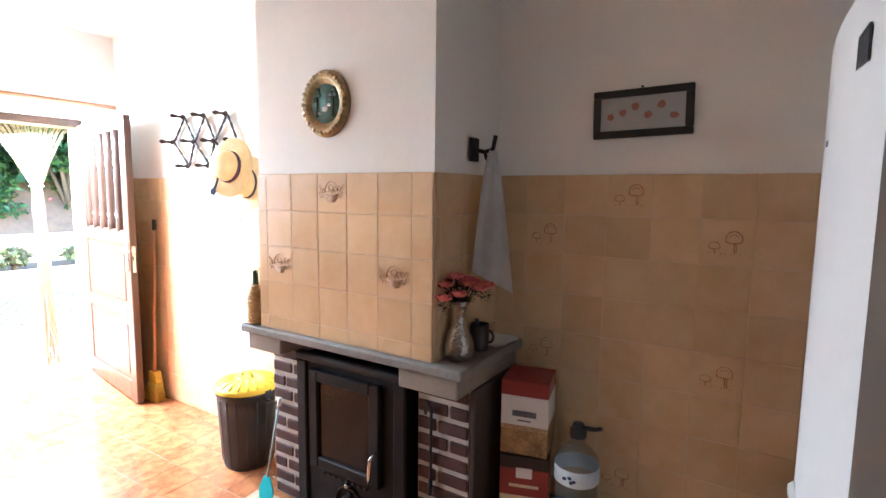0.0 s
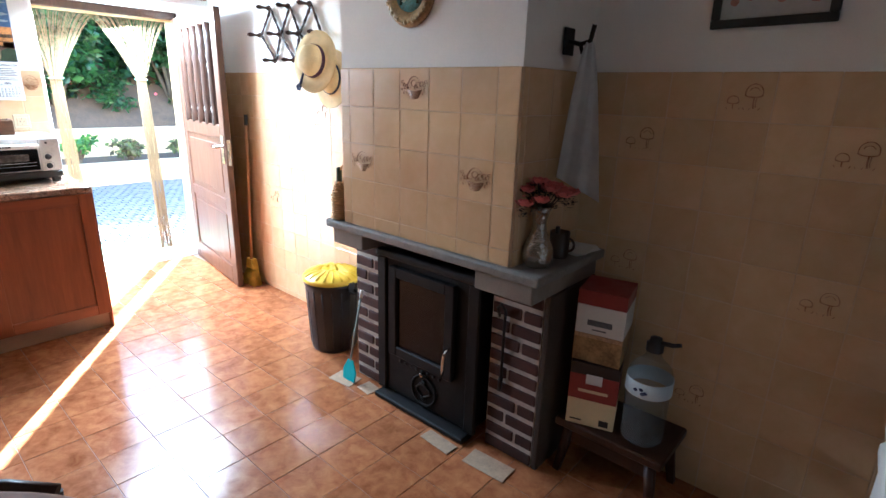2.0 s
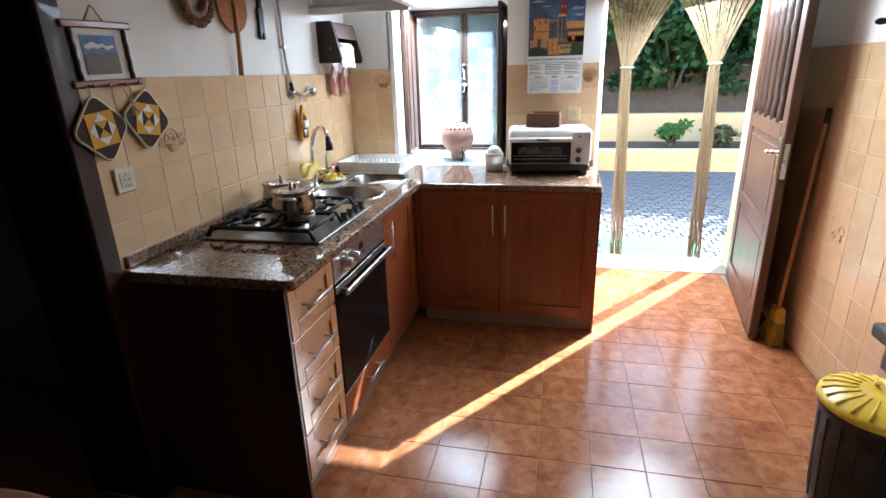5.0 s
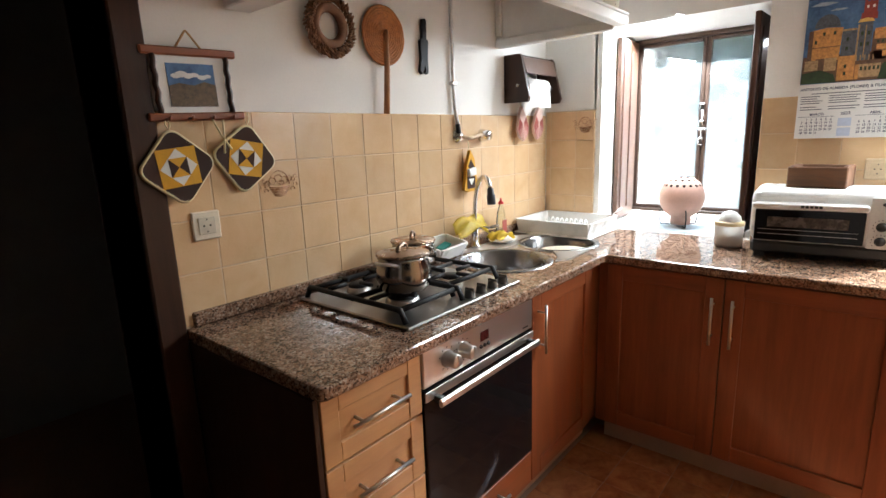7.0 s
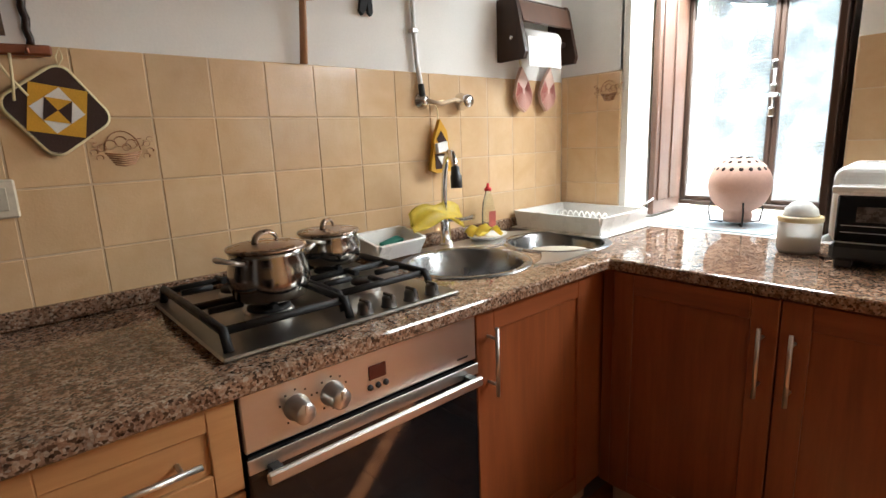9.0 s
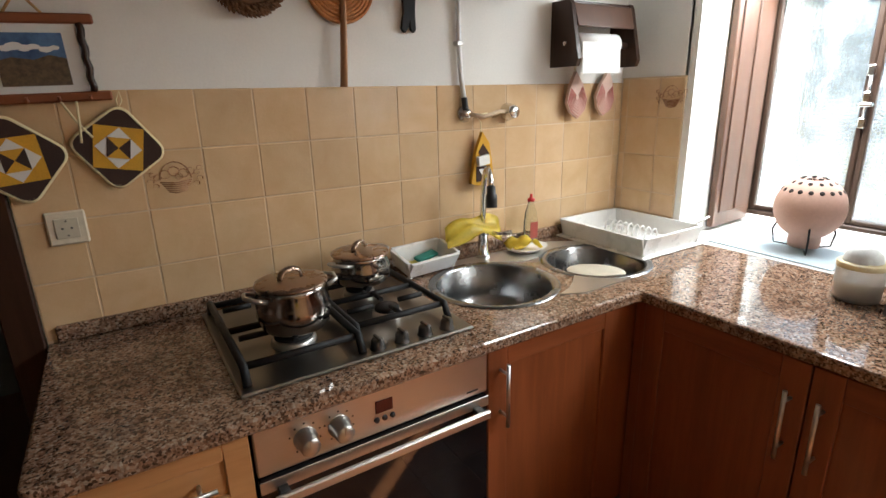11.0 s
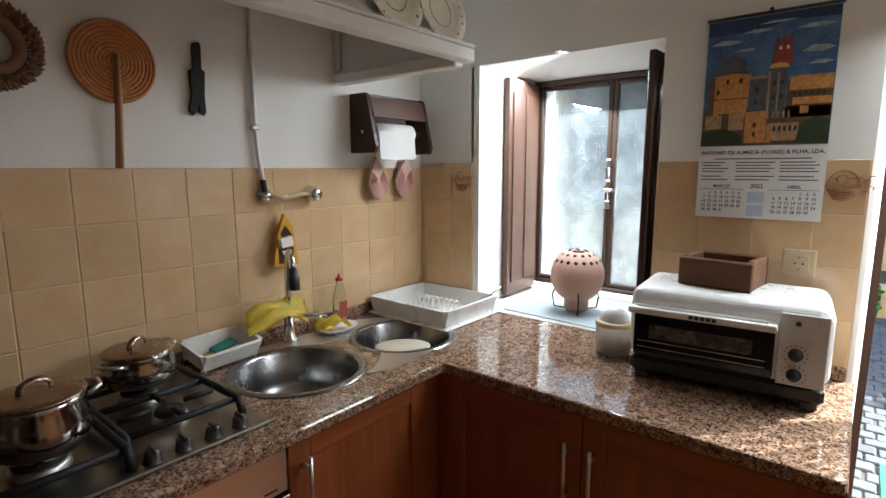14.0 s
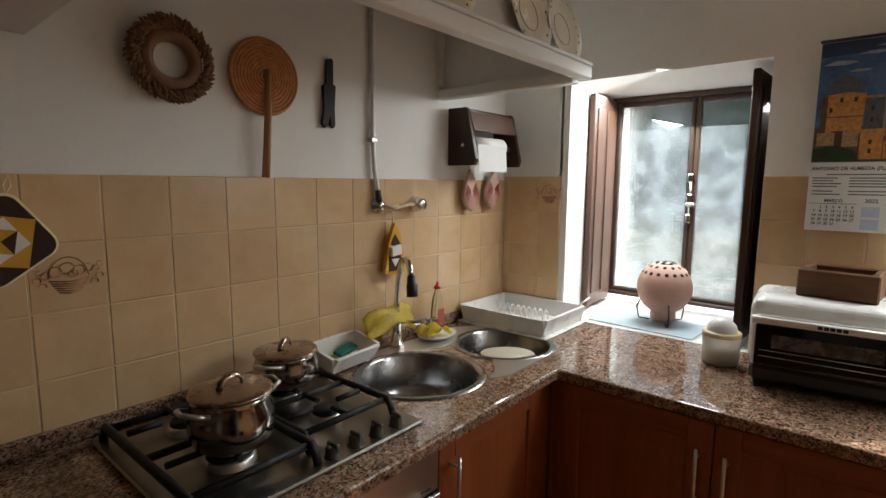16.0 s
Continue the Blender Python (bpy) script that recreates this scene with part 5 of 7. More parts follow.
def patch_holder(x, z, turn, size, label, off=0.014):
    """A square quilted pot holder hung by its corner: rings of triangles and squares."""
    t = thing("pot_holder", label, "pot holder", SOUTH_FACE(x, z, off) @ pose(0, 0, 0, 0, 0, turn), group="quilted pot holders")
    s = size / 2
    cut = s * 0.36
    corners = [(cx * (s - cut) + cut * math.cos(radians(q)), cy * (s - cut) + cut * math.sin(radians(q))) for cx, cy, q0 in ((1, 1, 0), (-1, 1, 90), (-1, -1, 180), (1, -1, 270)) for q in range(q0, q0 + 91, 18)]
    rim = [((x - y) * 0.7071, (x + y) * 0.7071) for x, y in corners]
    part("pad", prism(B(), rim, "z", -0.004, 0.006), BROWN_CLOTH, t, "dark brown quilted pad")
    r = s * 1.414
    q = r / 2
    part("field", prism(B(), [(q * 1.0, q * 0.98), (-q, q * 0.98), (-q, -q * 0.98), (q, -q * 0.98)], "z", 0.006, 0.0075), YELLOW, t, "yellow patchwork square")
    w = q * 0.95
    part("diamond", prism(B(), [(0, w), (w, 0), (0, -w), (-w, 0)], "z", 0.0075, 0.0085), WHITE_CLOTH, t)
    w *= 0.5
    for pts, mt in (([(-w, w), (w, w), (0, 0)], YELLOW), ([(-w, -w), (0, 0), (w, -w)], YELLOW), ([(-w, w), (0, 0), (-w, -w)], BROWN_CLOTH), ([(w, w), (w, -w), (0, 0)], BROWN_CLOTH)):
        part("patch", prism(B(), pts, "z", 0.0085, 0.0095), mt, t)
    bm = B()
    tube(bm, [(x, y, 0.001) for x, y in rim], 0.0055, 6, True)
    part("piping", bm, CREAM_TRIM, t, "yellow-cream piping")
    bm = B()
    e = r - 0.4 * cut
    tube(bm, [(0, e, 0), (0.006, e + 0.02, 0), (0, e + 0.042, 0), (-0.006, e + 0.02, 0)], 0.002, 5, True)
    part("loop", bm, CREAM_TRIM, t)


patch_holder(-1.80, 1.365, 6, 0.150, "quilted yellow and brown pot holder hanging from the hook rail", 0.03)
patch_holder(-2.005, 1.378, -10, 0.150, "quilted yellow and brown pot holder with cream piping", 0.02)
t = thing("oven_mitt_holder", "small quilted cloth pocket hanging from the valve", "cloth", SOUTH_FACE(-3.115, 1.255, 0.03))
part("pocket", prism(B(), [(0.0, 0.10), (0.03, 0.06), (0.045, -0.03), (0.05, -0.085), (-0.02, -0.09), (-0.05, -0.08), (-0.03, 0.03)], "z", -0.005, 0.012), YELLOW, t, "yellow quilted pocket")
part("patch", prism(B(), [(0.0, 0.06), (0.03, 0.02), (0.0, 0.0), (-0.02, 0.03)], "z", 0.012, 0.014), BROWN_CLOTH, t)
part("patch", prism(B(), [(-0.03, -0.02), (0.03, -0.02), (0.03, -0.075), (-0.03, -0.075)], "z", 0.012, 0.014), BROWN_CLOTH, t)
part("patch", prism(B(), [(-0.02, -0.03), (0.02, -0.03), (0.0, -0.06)], "z", 0.014, 0.0155), WHITE_CLOTH, t)
part("matchbox", box(B(), -0.03, 0.02, -0.015, 0.02, 0.014, 0.03, 0.002, m=pose(0, 0, 0, 0, 0, 8)), WHITE_PLASTIC, t, "white box in the pocket")
bm = B()
tube(bm, [(0, 0.10, 0), (0.0, 0.135, 0.0), (-0.03, 0.16, 0.01), (0.02, 0.165, 0.012)], 0.0025, 5)
part("loop", bm, CREAM_TRIM, t)


def hook_picture():
    t = thing("hook_rail_picture", "hanging wooden frame with a landscape photograph and a hook rail", "picture", SOUTH_FACE(-1.877, 1.585, 0.02) @ pose(0, 0, 0, 0, 0, 1.5))
    for y, w in ((0.085, 0.13), (-0.085, 0.135)):
        part("rail", box(B(), -w, w, y - 0.011, y + 0.011, -0.006, 0.012, 0.004), CHERRY_X, t, "reddish wooden rail")
    for x in (-0.10, 0.10):
        bm = B()
        tube(bm, [(x + 0.002 * math.sin(k * 1.6), -0.075 + k * 0.0108, 0.004) for k in range(15)], 0.008, 6)
        part("post", bm, DARK_WOOD, t, "twisted dark wooden post")
    part("mount", box(B(), -0.092, 0.092, -0.074, 0.074, -0.004, 0.0), PAPER, t, "pale mount")
    pic = part("photograph", box(B(), -0.068, 0.062, -0.058, 0.055, 0.0, 0.002), BLUE_SKY, t, "photograph of hills under a cloudy sky")
    bm = B()
    prism(bm, [(-0.068, -0.004), (-0.04, 0.004), (0.0, -0.002), (0.03, 0.008), (0.062, 0.0), (0.062, -0.058), (-0.068, -0.058)], "z", 0.002, 0.003)
    part("hill", bm, mat("printed_moorland", (0.12, 0.080, 0.042), 0.6, var=0.6, scale=70), pic)
    bm = B()
    for cx, cy, cr in ((-0.045, 0.022, 0.009), (-0.030, 0.027, 0.012), (-0.012, 0.023, 0.010), (0.006, 0.026, 0.008), (0.026, 0.020, 0.009), (0.042, 0.023, 0.007)):
        blob(bm, (cx, cy, 0.0022), cr, 0.15, 2, (1.5, 0.7, 0.04))
    part("cloud", bm, PAPER, pic)
    for x in (-0.09, -0.03, 0.03, 0.09):
        bm = B()
        tube(bm, [(x, -0.09, 0.01), (x, -0.092, 0.03), (x, -0.083, 0.034)], 0.0035, 6)
        part("peg", bm, CHERRY, t)
    bm = B()
    tube(bm, [(-0.035, 0.095, 0.0), (-0.004, 0.137, 0.0), (0.0, 0.14, 0.0), (0.004, 0.137, 0.0), (0.035, 0.095, 0.0)], 0.003, 6)
    part("cord", bm, STRAW, t)
    bm = B()
    tube(bm, [(0.03, -0.095, 0.02), (0.05, -0.14, 0.02), (0.075, -0.18, 0.02)], 0.003, 5)
    tube(bm, [(0.06, -0.095, 0.02), (0.055, -0.15, 0.022), (0.05, -0.19, 0.022)], 0.003, 5)
    part("hanging_string", bm, CREAM_TRIM, t)


hook_picture()


def wreath():
    t = thing("dried_wreath", "round wreath of brown dried husks on the wall", "wreath", SOUTH_FACE(-2.365, 1.80, 0.012) @ Matrix.Scale(0.9, 4))
    bm = B()
    tube(bm, [(0.066 * math.cos(a), 0.066 * math.sin(a), 0.008) for a in (2 * math.pi * k / 36 for k in range(36))], 0.019, 10, True)
    part("ring", bm, mat("brown_wound_straw", (0.22, 0.105, 0.05), 0.7, var=0.3, scale=30, fine=200), t, "smooth brown wound ring")
    bm = B()
    random.seed(5)
    for k in range(420):
        a = 2 * math.pi * k / 60
        r = 0.080 + 0.024 * (k // 60) / 6 + random.uniform(-0.003, 0.003)
        p = Vector((r * math.cos(a), r * math.sin(a), 0.022 - 14 * (r - 0.085) ** 2 + random.uniform(-0.006, 0.004)))
        d = Vector((math.cos(a + 0.7), math.sin(a + 0.7), random.uniform(-0.2, 0.6)))
        tube(bm, [p, p + d * 0.01, p + d * 0.02], [0.002, 0.006, 0.001], 5)
    tagged(part("husk_cover", bm, CONES, t, "brown dried husks"), kind="stuff")


wreath()


def palm_fan():
    t = thing("straw_fan", "round plaited straw fan with a wooden handle on the wall", "fan", SOUTH_FACE(-2.625, 1.80, 0.010))
    n = 11
    disc = part("disc", lathe(B(), [(0, 0.0055), (0.105, 0.0045), (0.109, 0.002), (0.105, 0), (0, 0)], seg=40), ORANGE_STRAW, t, "plaited orange straw disc")
    for k in range(n):
        r = 0.005 + 0.0098 * k
        bm = B()
        tube(bm, [(r * math.cos(a), r * math.sin(a), 0.004 + 0.0006 * math.sin(9 * a + k)) for a in (2 * math.pi * j / 40 for j in range(40))], 0.0056, 6, True)
        part("plait", bm, ORANGE_STRAW, disc)
    bm = B()
    tube(bm, [(0.004, 0.02, 0.012), (0.0, -0.10, 0.014), (-0.006, -0.20, 0.012), (-0.012, -0.285, 0.01)], [0.009, 0.0105, 0.0115, 0.012], 10, flat=0.6)
    part("handle", bm, BROOM_WOOD, t, "brown wooden handle")


palm_fan()
bm = B()
prism(bm, [(-0.006, 0.106), (0.006, 0.108), (0.011, 0.100), (0.012, 0.030), (0.022, 0.024), (0.019, -0.05), (0.022, -0.098), (0.016, -0.108), (0.006, -0.100), (0.002, -0.070), (-0.004, -0.094), (-0.016, -0.110), (-0.027, -0.098), (-0.019, -0.05), (-0.024, 0.020), (-0.012, 0.030), (-0.011, 0.100)], "z", 0.0, 0.014)
solid("carved_fork", bm, CAST_IRON, "black carved wooden fork ornament on the wall", "ornament", SOUTH_FACE(-2.853, 1.785, 0.002) @ pose(0, 0, 0, 0, 0, -2))


# hood over the hob, with a plate ledge
def hood():
    t = thing("cooker_hood_surround", "white painted wooden hood frame with a plate ledge over the hob", "hood", T((-2.7, YS, 1.83)))
    z0, z1 = 1.832, 1.872
    wpart("front_rail", box(B(), -3.435, -1.99, -0.045, 0.0, z0 + 0.012, z1 + 0.012, 0.004), WHITE_PAINT, t)
    wpart("side_rail", box(B(), -3.435, -3.390, YS + 0.001, -0.046, z0, z1, 0.004), WHITE_PAINT, t)
    wpart("side_rail", box(B(), -2.085, -2.000, YS + 0.001, -0.046, 1.802, z1, 0.004), WHITE_PAINT, t)
    wpart("ledge_lip", box(B(), -3.435, -1.99, -0.012, 0.002, z1 + 0.013, z1 + 0.024, 0.003), WHITE_PAINT, t)
    bm = B()
    prism(bm, [(-0.075, z1 + 0.012), (-0.062, z1 + 0.012), (-0.26, ZC), (-0.273, ZC)], "x", -3.395, -2.03)
    wpart("front_panel", bm, WHITE_PAINT, t, "sloping white hood panel")
    for x in (-3.435, -2.03):
        bm = B()
        prism(bm, [(YS + 0.001, z1 + 0.001), (-0.075, z1 + 0.001), (-0.273, ZC), (YS + 0.001, ZC)], "x", x + 0.01, x + 0.028)
        wpart("side_panel", bm, WHITE_PAINT, t)
    for x in (-3.435, -2.035):
        wpart("back_post", box(B(), x, x + 0.045, YS + 0.001, YS + 0.03, z0 + 0.052, 2.3, 0.003), WHITE_PAINT, t)


hood()
PLATE_CREAM = mat("cream_plate_glaze", (0.74, 0.68, 0.54), 0.2, var=0.05)
PLATE_PINK = mat("pink_plate_print", (0.36, 0.12, 0.14), 0.25, var=0.3, scale=90)
PLATE_LEAF = mat("brown_plate_print", (0.10, 0.07, 0.05), 0.3, var=0.3, scale=90)


def plate(x, label, trim):
    t = thing("wall_plate", label, "plate", pose(x, -0.052, 1.885, 0, 0, 0) @ pose(0, 0, 0, 78, 0, 180), group="plates on the hood ledge")
    bm = B()
    lathe(bm, [(0, 0.004), (0.066, 0.004), (0.075, 0.008), (0.108, 0.018), (0.11, 0.016), (0.077, 0.003), (0.066, 0.0), (0, 0.0)], (0, 0.11, 0), 36)
    part("dish", bm, PLATE_CREAM, t)
    bm = B()
    random.seed(int(-x * 100))
    for k in range(22):
        a = 2 * math.pi * k / 22 + random.uniform(-0.05, 0.05)
        r = 0.094 + random.uniform(-0.006, 0.006)
        blob(bm, (r * math.cos(a), 0.11 + r * math.sin(a), 0.0142), random.uniform(0.003, 0.006), 0.2, 1, (1, 1, 0.25))
    tagged(part("rim_print", bm, trim, t, "printed rim"), kind="stuff")
    bm = B()
    tube(bm, [(0.05 * math.cos(a), 0.11 + 0.05 * math.sin(a), 0.0045) for a in (2 * math.pi * k / 30 for k in range(30))], 0.0008, 4, True)
    part("ring_print", bm, trim, t)


plate(-2.76, "pink-rimmed plate standing on the hood ledge", PLATE_PINK)
plate(-3.145, "cream plate with brown sprigs standing on the hood ledge", PLATE_LEAF)
plate(-3.35, "cream plate with a dark leafy rim standing on the hood ledge", PLATE_LEAF)

# ---- fireplace side ----
def wall_plate():
    t = thing("decorated_plate", "oval gilded relief plate with a painted scene on the chimney breast", "plate", pose(-1.262, CY - 0.002, 1.835, 90, 0, 0))
    gilt = mat("aged_gilt_rim", (0.36, 0.24, 0.10), 0.45, 0.4, 0.4, 40, 120, 0.5)
    bm = B()
    lathe(bm, [(0, 0.006), (0.075, 0.008), (0.085, 0.02), (0.105, 0.026), (0.122, 0.014), (0.124, 0.0), (0, 0)], seg=40, squash=(1.0, 1.05))
    part("rim", bm, gilt, t, "gilded moulded rim")
    bm = B()
    for k in range(34):
        a = 2 * math.pi * k / 34
        blob(bm, (0.108 * math.cos(a), 0.113 * math.sin(a), 0.023), 0.011 if k % 2 else 0.008, 0.15, 1, (1, 1, 0.6))
    tagged(part("beads", bm, gilt, t, "moulded fruit on the rim"), kind="stuff")
    part("picture", lathe(B(), [(0, 0.003), (0.076, 0.002), (0.076, 0)], (0, 0, 0.007), 32), mat("painted_pond", (0.10, 0.26, 0.26), 0.4, var=0.5, scale=30, col2=(0.20, 0.20, 0.08)), t, "painted water scene")
    bm = B()
    for x, y, r in ((0.0, -0.02, 0.018), (0.02, -0.005, 0.012), (-0.03, -0.035, 0.01), (0.03, 0.03, 0.01)):
        blob(bm, (x, y, 0.011), r, 0.2, 1, (1, 0.7, 0.4))
    part("pale_figures", bm, PAPER, t)
    bm = B()
    for x in (-0.045, 0.04):
        tube(bm, [(x, -0.05, 0.011), (x + 0.006, 0.05, 0.012)], [0.006, 0.003], 6)
        for k in range(5):
            blob(bm, (x + 0.012 * math.cos(k * 1.4), 0.035 + 0.02 * math.sin(k * 2.1), 0.012), 0.012, 0.2, 1, (1, 1, 0.4))
    part("painted_trees", bm, GREEN_PRINT, t)


wall_plate()
t = thing("coat_hook", "black iron wall hook on the chimney side", "hook", Matrix(((0, 0, 1, CX1 + 0.010), (1, 0, 0, 1.865), (0, 1, 0, 1.66), (0, 0, 0, 1))))
part("plate", box(B(), -0.035, 0.035, -0.045, 0.045, 0, 0.008, 0.003), CAST_IRON, t)
bm = B()
tube(bm, [(0, 0, 0.008), (0, -0.01, 0.05), (0.0, 0.0, 0.085), (0.0, 0.05, 0.095)], 0.008, 8)
tube(bm, [(0, -0.01, 0.05), (0, -0.04, 0.06)], 0.007, 8)
part("hook", bm, CAST_IRON, t)


def hang(u, v):
    w = 0.014 + 0.070 * v ** 0.7
    k = (u - 0.5) * 2 * w
    f = 0.016 * math.sin(u * 12 + v * 2) * (0.35 + v)
    return (CX1 + 0.095 + 0.72 * k + 0.6 * f, 1.865 + 0.69 * k - 0.7 * f + 0.01 * v, 1.655 - (0.46 + 0.09 * u) * v)


cloth("tea_towel", "white tea towel with pinkish stripes hanging from the iron hook", hang, 22, 22, mat("white_towel", (0.83, 0.82, 0.80), 0.95, var=0.08, scale=12, fine=300, bump=0.5), 0.003)


def wall_picture():
    t = thing("framed_picture", "small dark-framed picture of flowers on the white wall", "picture", NORTH_FACE(-0.177, 1.79, 0.012) @ pose(0, 0, 0, 0, 0, 1.0))
    w, h, f = 0.172, 0.086, 0.026
    bm = B()
    box(bm, -w, w, h - f, h, -0.008, 0.012, 0.003)
    box(bm, -w, w, -h, -h + f, -0.008, 0.012, 0.003)
    box(bm, -w, -w + f, -h + f, h - f, -0.008, 0.0115, 0.003)
    box(bm, w - f, w, -h + f, h - f, -0.008, 0.0115, 0.003)
    part("frame", bm, mat("black_green_frame", (0.018, 0.022, 0.02), 0.5), t)
    pic = part("print", box(B(), -w + f, w - f, -h + f, h - f, -0.006, 0.002), mat("faded_print", (0.42, 0.42, 0.40), 0.5, var=0.08, scale=20), t, "faded flower print")
    random.seed(3)
    for k in range(6):
        bm = B()
        x, y = -0.11 + k * 0.044, random.uniform(-0.02, 0.03)
        blob(bm, (x, y, 0.002), 0.016, 0.2, 1, (1, 0.9, 0.12))
        part("flower", bm, mat("faded_red_flower", (0.36, 0.16, 0.12), 0.6, var=0.3, scale=60), pic)
    part("nail", lathe(B(), [(0, 0.012), (0.004, 0.01), (0.004, 0)], (0, h + 0.006, -0.004), 8), CAST_IRON, t)


wall_picture()


def vase():
    t = thing("flower_vase", "silvered glass vase with pink roses on the mantel", "vase", T((-0.700, 1.70, 0.883)))
    m, nt, b = shader("mercury_glass")
    b.inputs["Base Color"].default_value = (0.42, 0.39, 0.35, 1)
    b.inputs["Metallic"].default_value, b.inputs["Roughness"].default_value = 0.85, 0.08
    bumped(nt, b, noise_tex(nt, coords(nt), 75, 2), 0.8, 0.006)
    bm = B()
    lathe(bm, [(0, 0), (0.040, 0), (0.050, 0.012), (0.058, 0.04), (0.056, 0.07), (0.040, 0.105), (0.026, 0.135), (0.024, 0.165), (0.032, 0.20), (0.046, 0.222), (0.043, 0.222), (0.028, 0.19), (0.018, 0.12), (0, 0.02)], seg=28)
    part("vase", bm, m, t, "silvered fluted glass vase")
    pink = mat("pink_petals", (0.66, 0.17, 0.15), 0.7, var=0.25, scale=40)
    dark = mat("dark_rose_leaves", (0.035, 0.035, 0.02), 0.7, var=0.4, scale=30)
    random.seed(11)
    heads = []
    for k in range(17):
        a = k * 2.4
        r = 0.095 * math.sqrt((k + 0.5) / 17)
        heads.append(Vector((r * math.cos(a) * 1.1, r * math.sin(a), 0.255 + 0.05 * (1 - (r / 0.095) ** 2) + random.uniform(-0.02, 0.02))))
    for h in heads:
        bm = B()
        for k in range(14):
            a = k * 2.4
            rr = 0.003 + 0.016 * k / 14
            c = h + Vector((rr * math.cos(a), rr * math.sin(a), -0.0007 * k))
            d = Vector((math.cos(a), math.sin(a), 2.2 - 0.1 * k)).normalized()
            s = Vector((-math.sin(a), math.cos(a), 0))
            q = 0.009 + 0.010 * k / 14
            vs = [bm.verts.new(p) for p in (c - s * q * 0.6, c + s * q * 0.6, c + d * q + s * q * 0.9, c + d * q * 1.5 + d.cross(s) * 0.0, c + d * q - s * q * 0.9)]
            bm.faces.new(vs)
        part("rose", bm, pink, t, "pink artificial rose")
    bm = B()
    for h in heads:
        tube(bm, [(0.2 * h.x, 0.2 * h.y, 0.2), (h.x * 0.7, h.y * 0.7, 0.26), h - Vector((0, 0, 0.01))], 0.002, 5)
    tagged(part("stem", bm, dark, t), kind="stuff")
    bm = B()
    for k in range(420):
        h = random.choice(heads)
        c = h + Vector((random.uniform(-0.026, 0.026), random.uniform(-0.026, 0.026), random.uniform(-0.055, 0.002)))
        a, l = random.uniform(0, 6.28), random.uniform(0.012, 0.024)
        d, s = Vector((math.cos(a), math.sin(a), random.uniform(-0.4, 0.5))), Vector((-math.sin(a), math.cos(a), 0))
        vs = [bm.verts.new(p) for p in (c, c + d * l * 0.5 + s * l * 0.3, c + d * l, c + d * l * 0.5 - s * l * 0.3)]
        bm.faces.new(vs)
    tagged(part("leaves", bm, dark, t, "dark leaves"), kind="stuff")


vase()
t = thing("mug", "dark brown pottery mug on the mantel", "mug", T((-0.70, 1.86, 0.883)))
part("cup", lathe(B(), [(0, 0), (0.036, 0), (0.038, 0.01), (0.038, 0.10), (0.036, 0.10), (0.034, 0.012), (0, 0.01)], seg=24), mat("brown_pottery", (0.035, 0.02, 0.015), 0.4), t)
bm = B()
tube(bm, bezier((0.036, 0, 0.08), (0.07, 0, 0.08), (0.07, 0, 0.03), (0.036, 0, 0.03)), 0.005, 8)
part("handle", bm, mat("brown_pottery", (0.035, 0.02, 0.015), 0.4), t)
part("lighter", box(B(), -0.008, 0.008, -0.03, -0.014, 0.03, 0.125, 0.004), BLACK_PLASTIC, t)
papers = thing("papers", "small pile of papers on the mantel", "papers", T((-0.69, 2.0, 0.883)))
for k in range(4):
    part("sheet", box(B(), -0.055, 0.055, -0.08, 0.08, 0.0025 * k, 0.0025 * k + 0.0022, m=pose(0, 0, 0, 0, 0, 7 * k - 10)), PAPER, papers)


def wicker_bottle():
    t = thing("wicker_bottle", "small bottle in a pale wicker cover on the mantel", "bottle", T((-1.742, 1.622, 0.883)) @ Matrix.Scale(1.16, 4))
    bm = B()
    for k in range(17):
        z = 0.008 + k * 0.009
        r = 0.031 if k < 11 else 0.031 - (k - 10) * 0.003
        tube(bm, [((r + 0.002 * math.sin(5 * a + 3.14 * (k % 2))) * math.cos(a), (r + 0.002 * math.sin(5 * a + 3.14 * (k % 2))) * math.sin(a), z) for a in (2 * math.pi * j / 20 for j in range(20))], 0.005, 5, True)
    part("wicker", bm, STRAW, t, "woven straw cover")
    part("neck", lathe(B(), [(0.026, 0.0), (0.028, 0.1), (0.012, 0.16), (0.011, 0.205), (0.013, 0.21), (0, 0.215)], seg=16), GREEN_PRINT, t)
    bm = B()
    tube(bm, bezier((0.02, 0, 0.14), (0.055, 0, 0.21), (0.03, 0, 0.25), (0.005, 0, 0.20)), 0.004, 6)
    part("handle", bm, STRAW, t)


wicker_bottle()


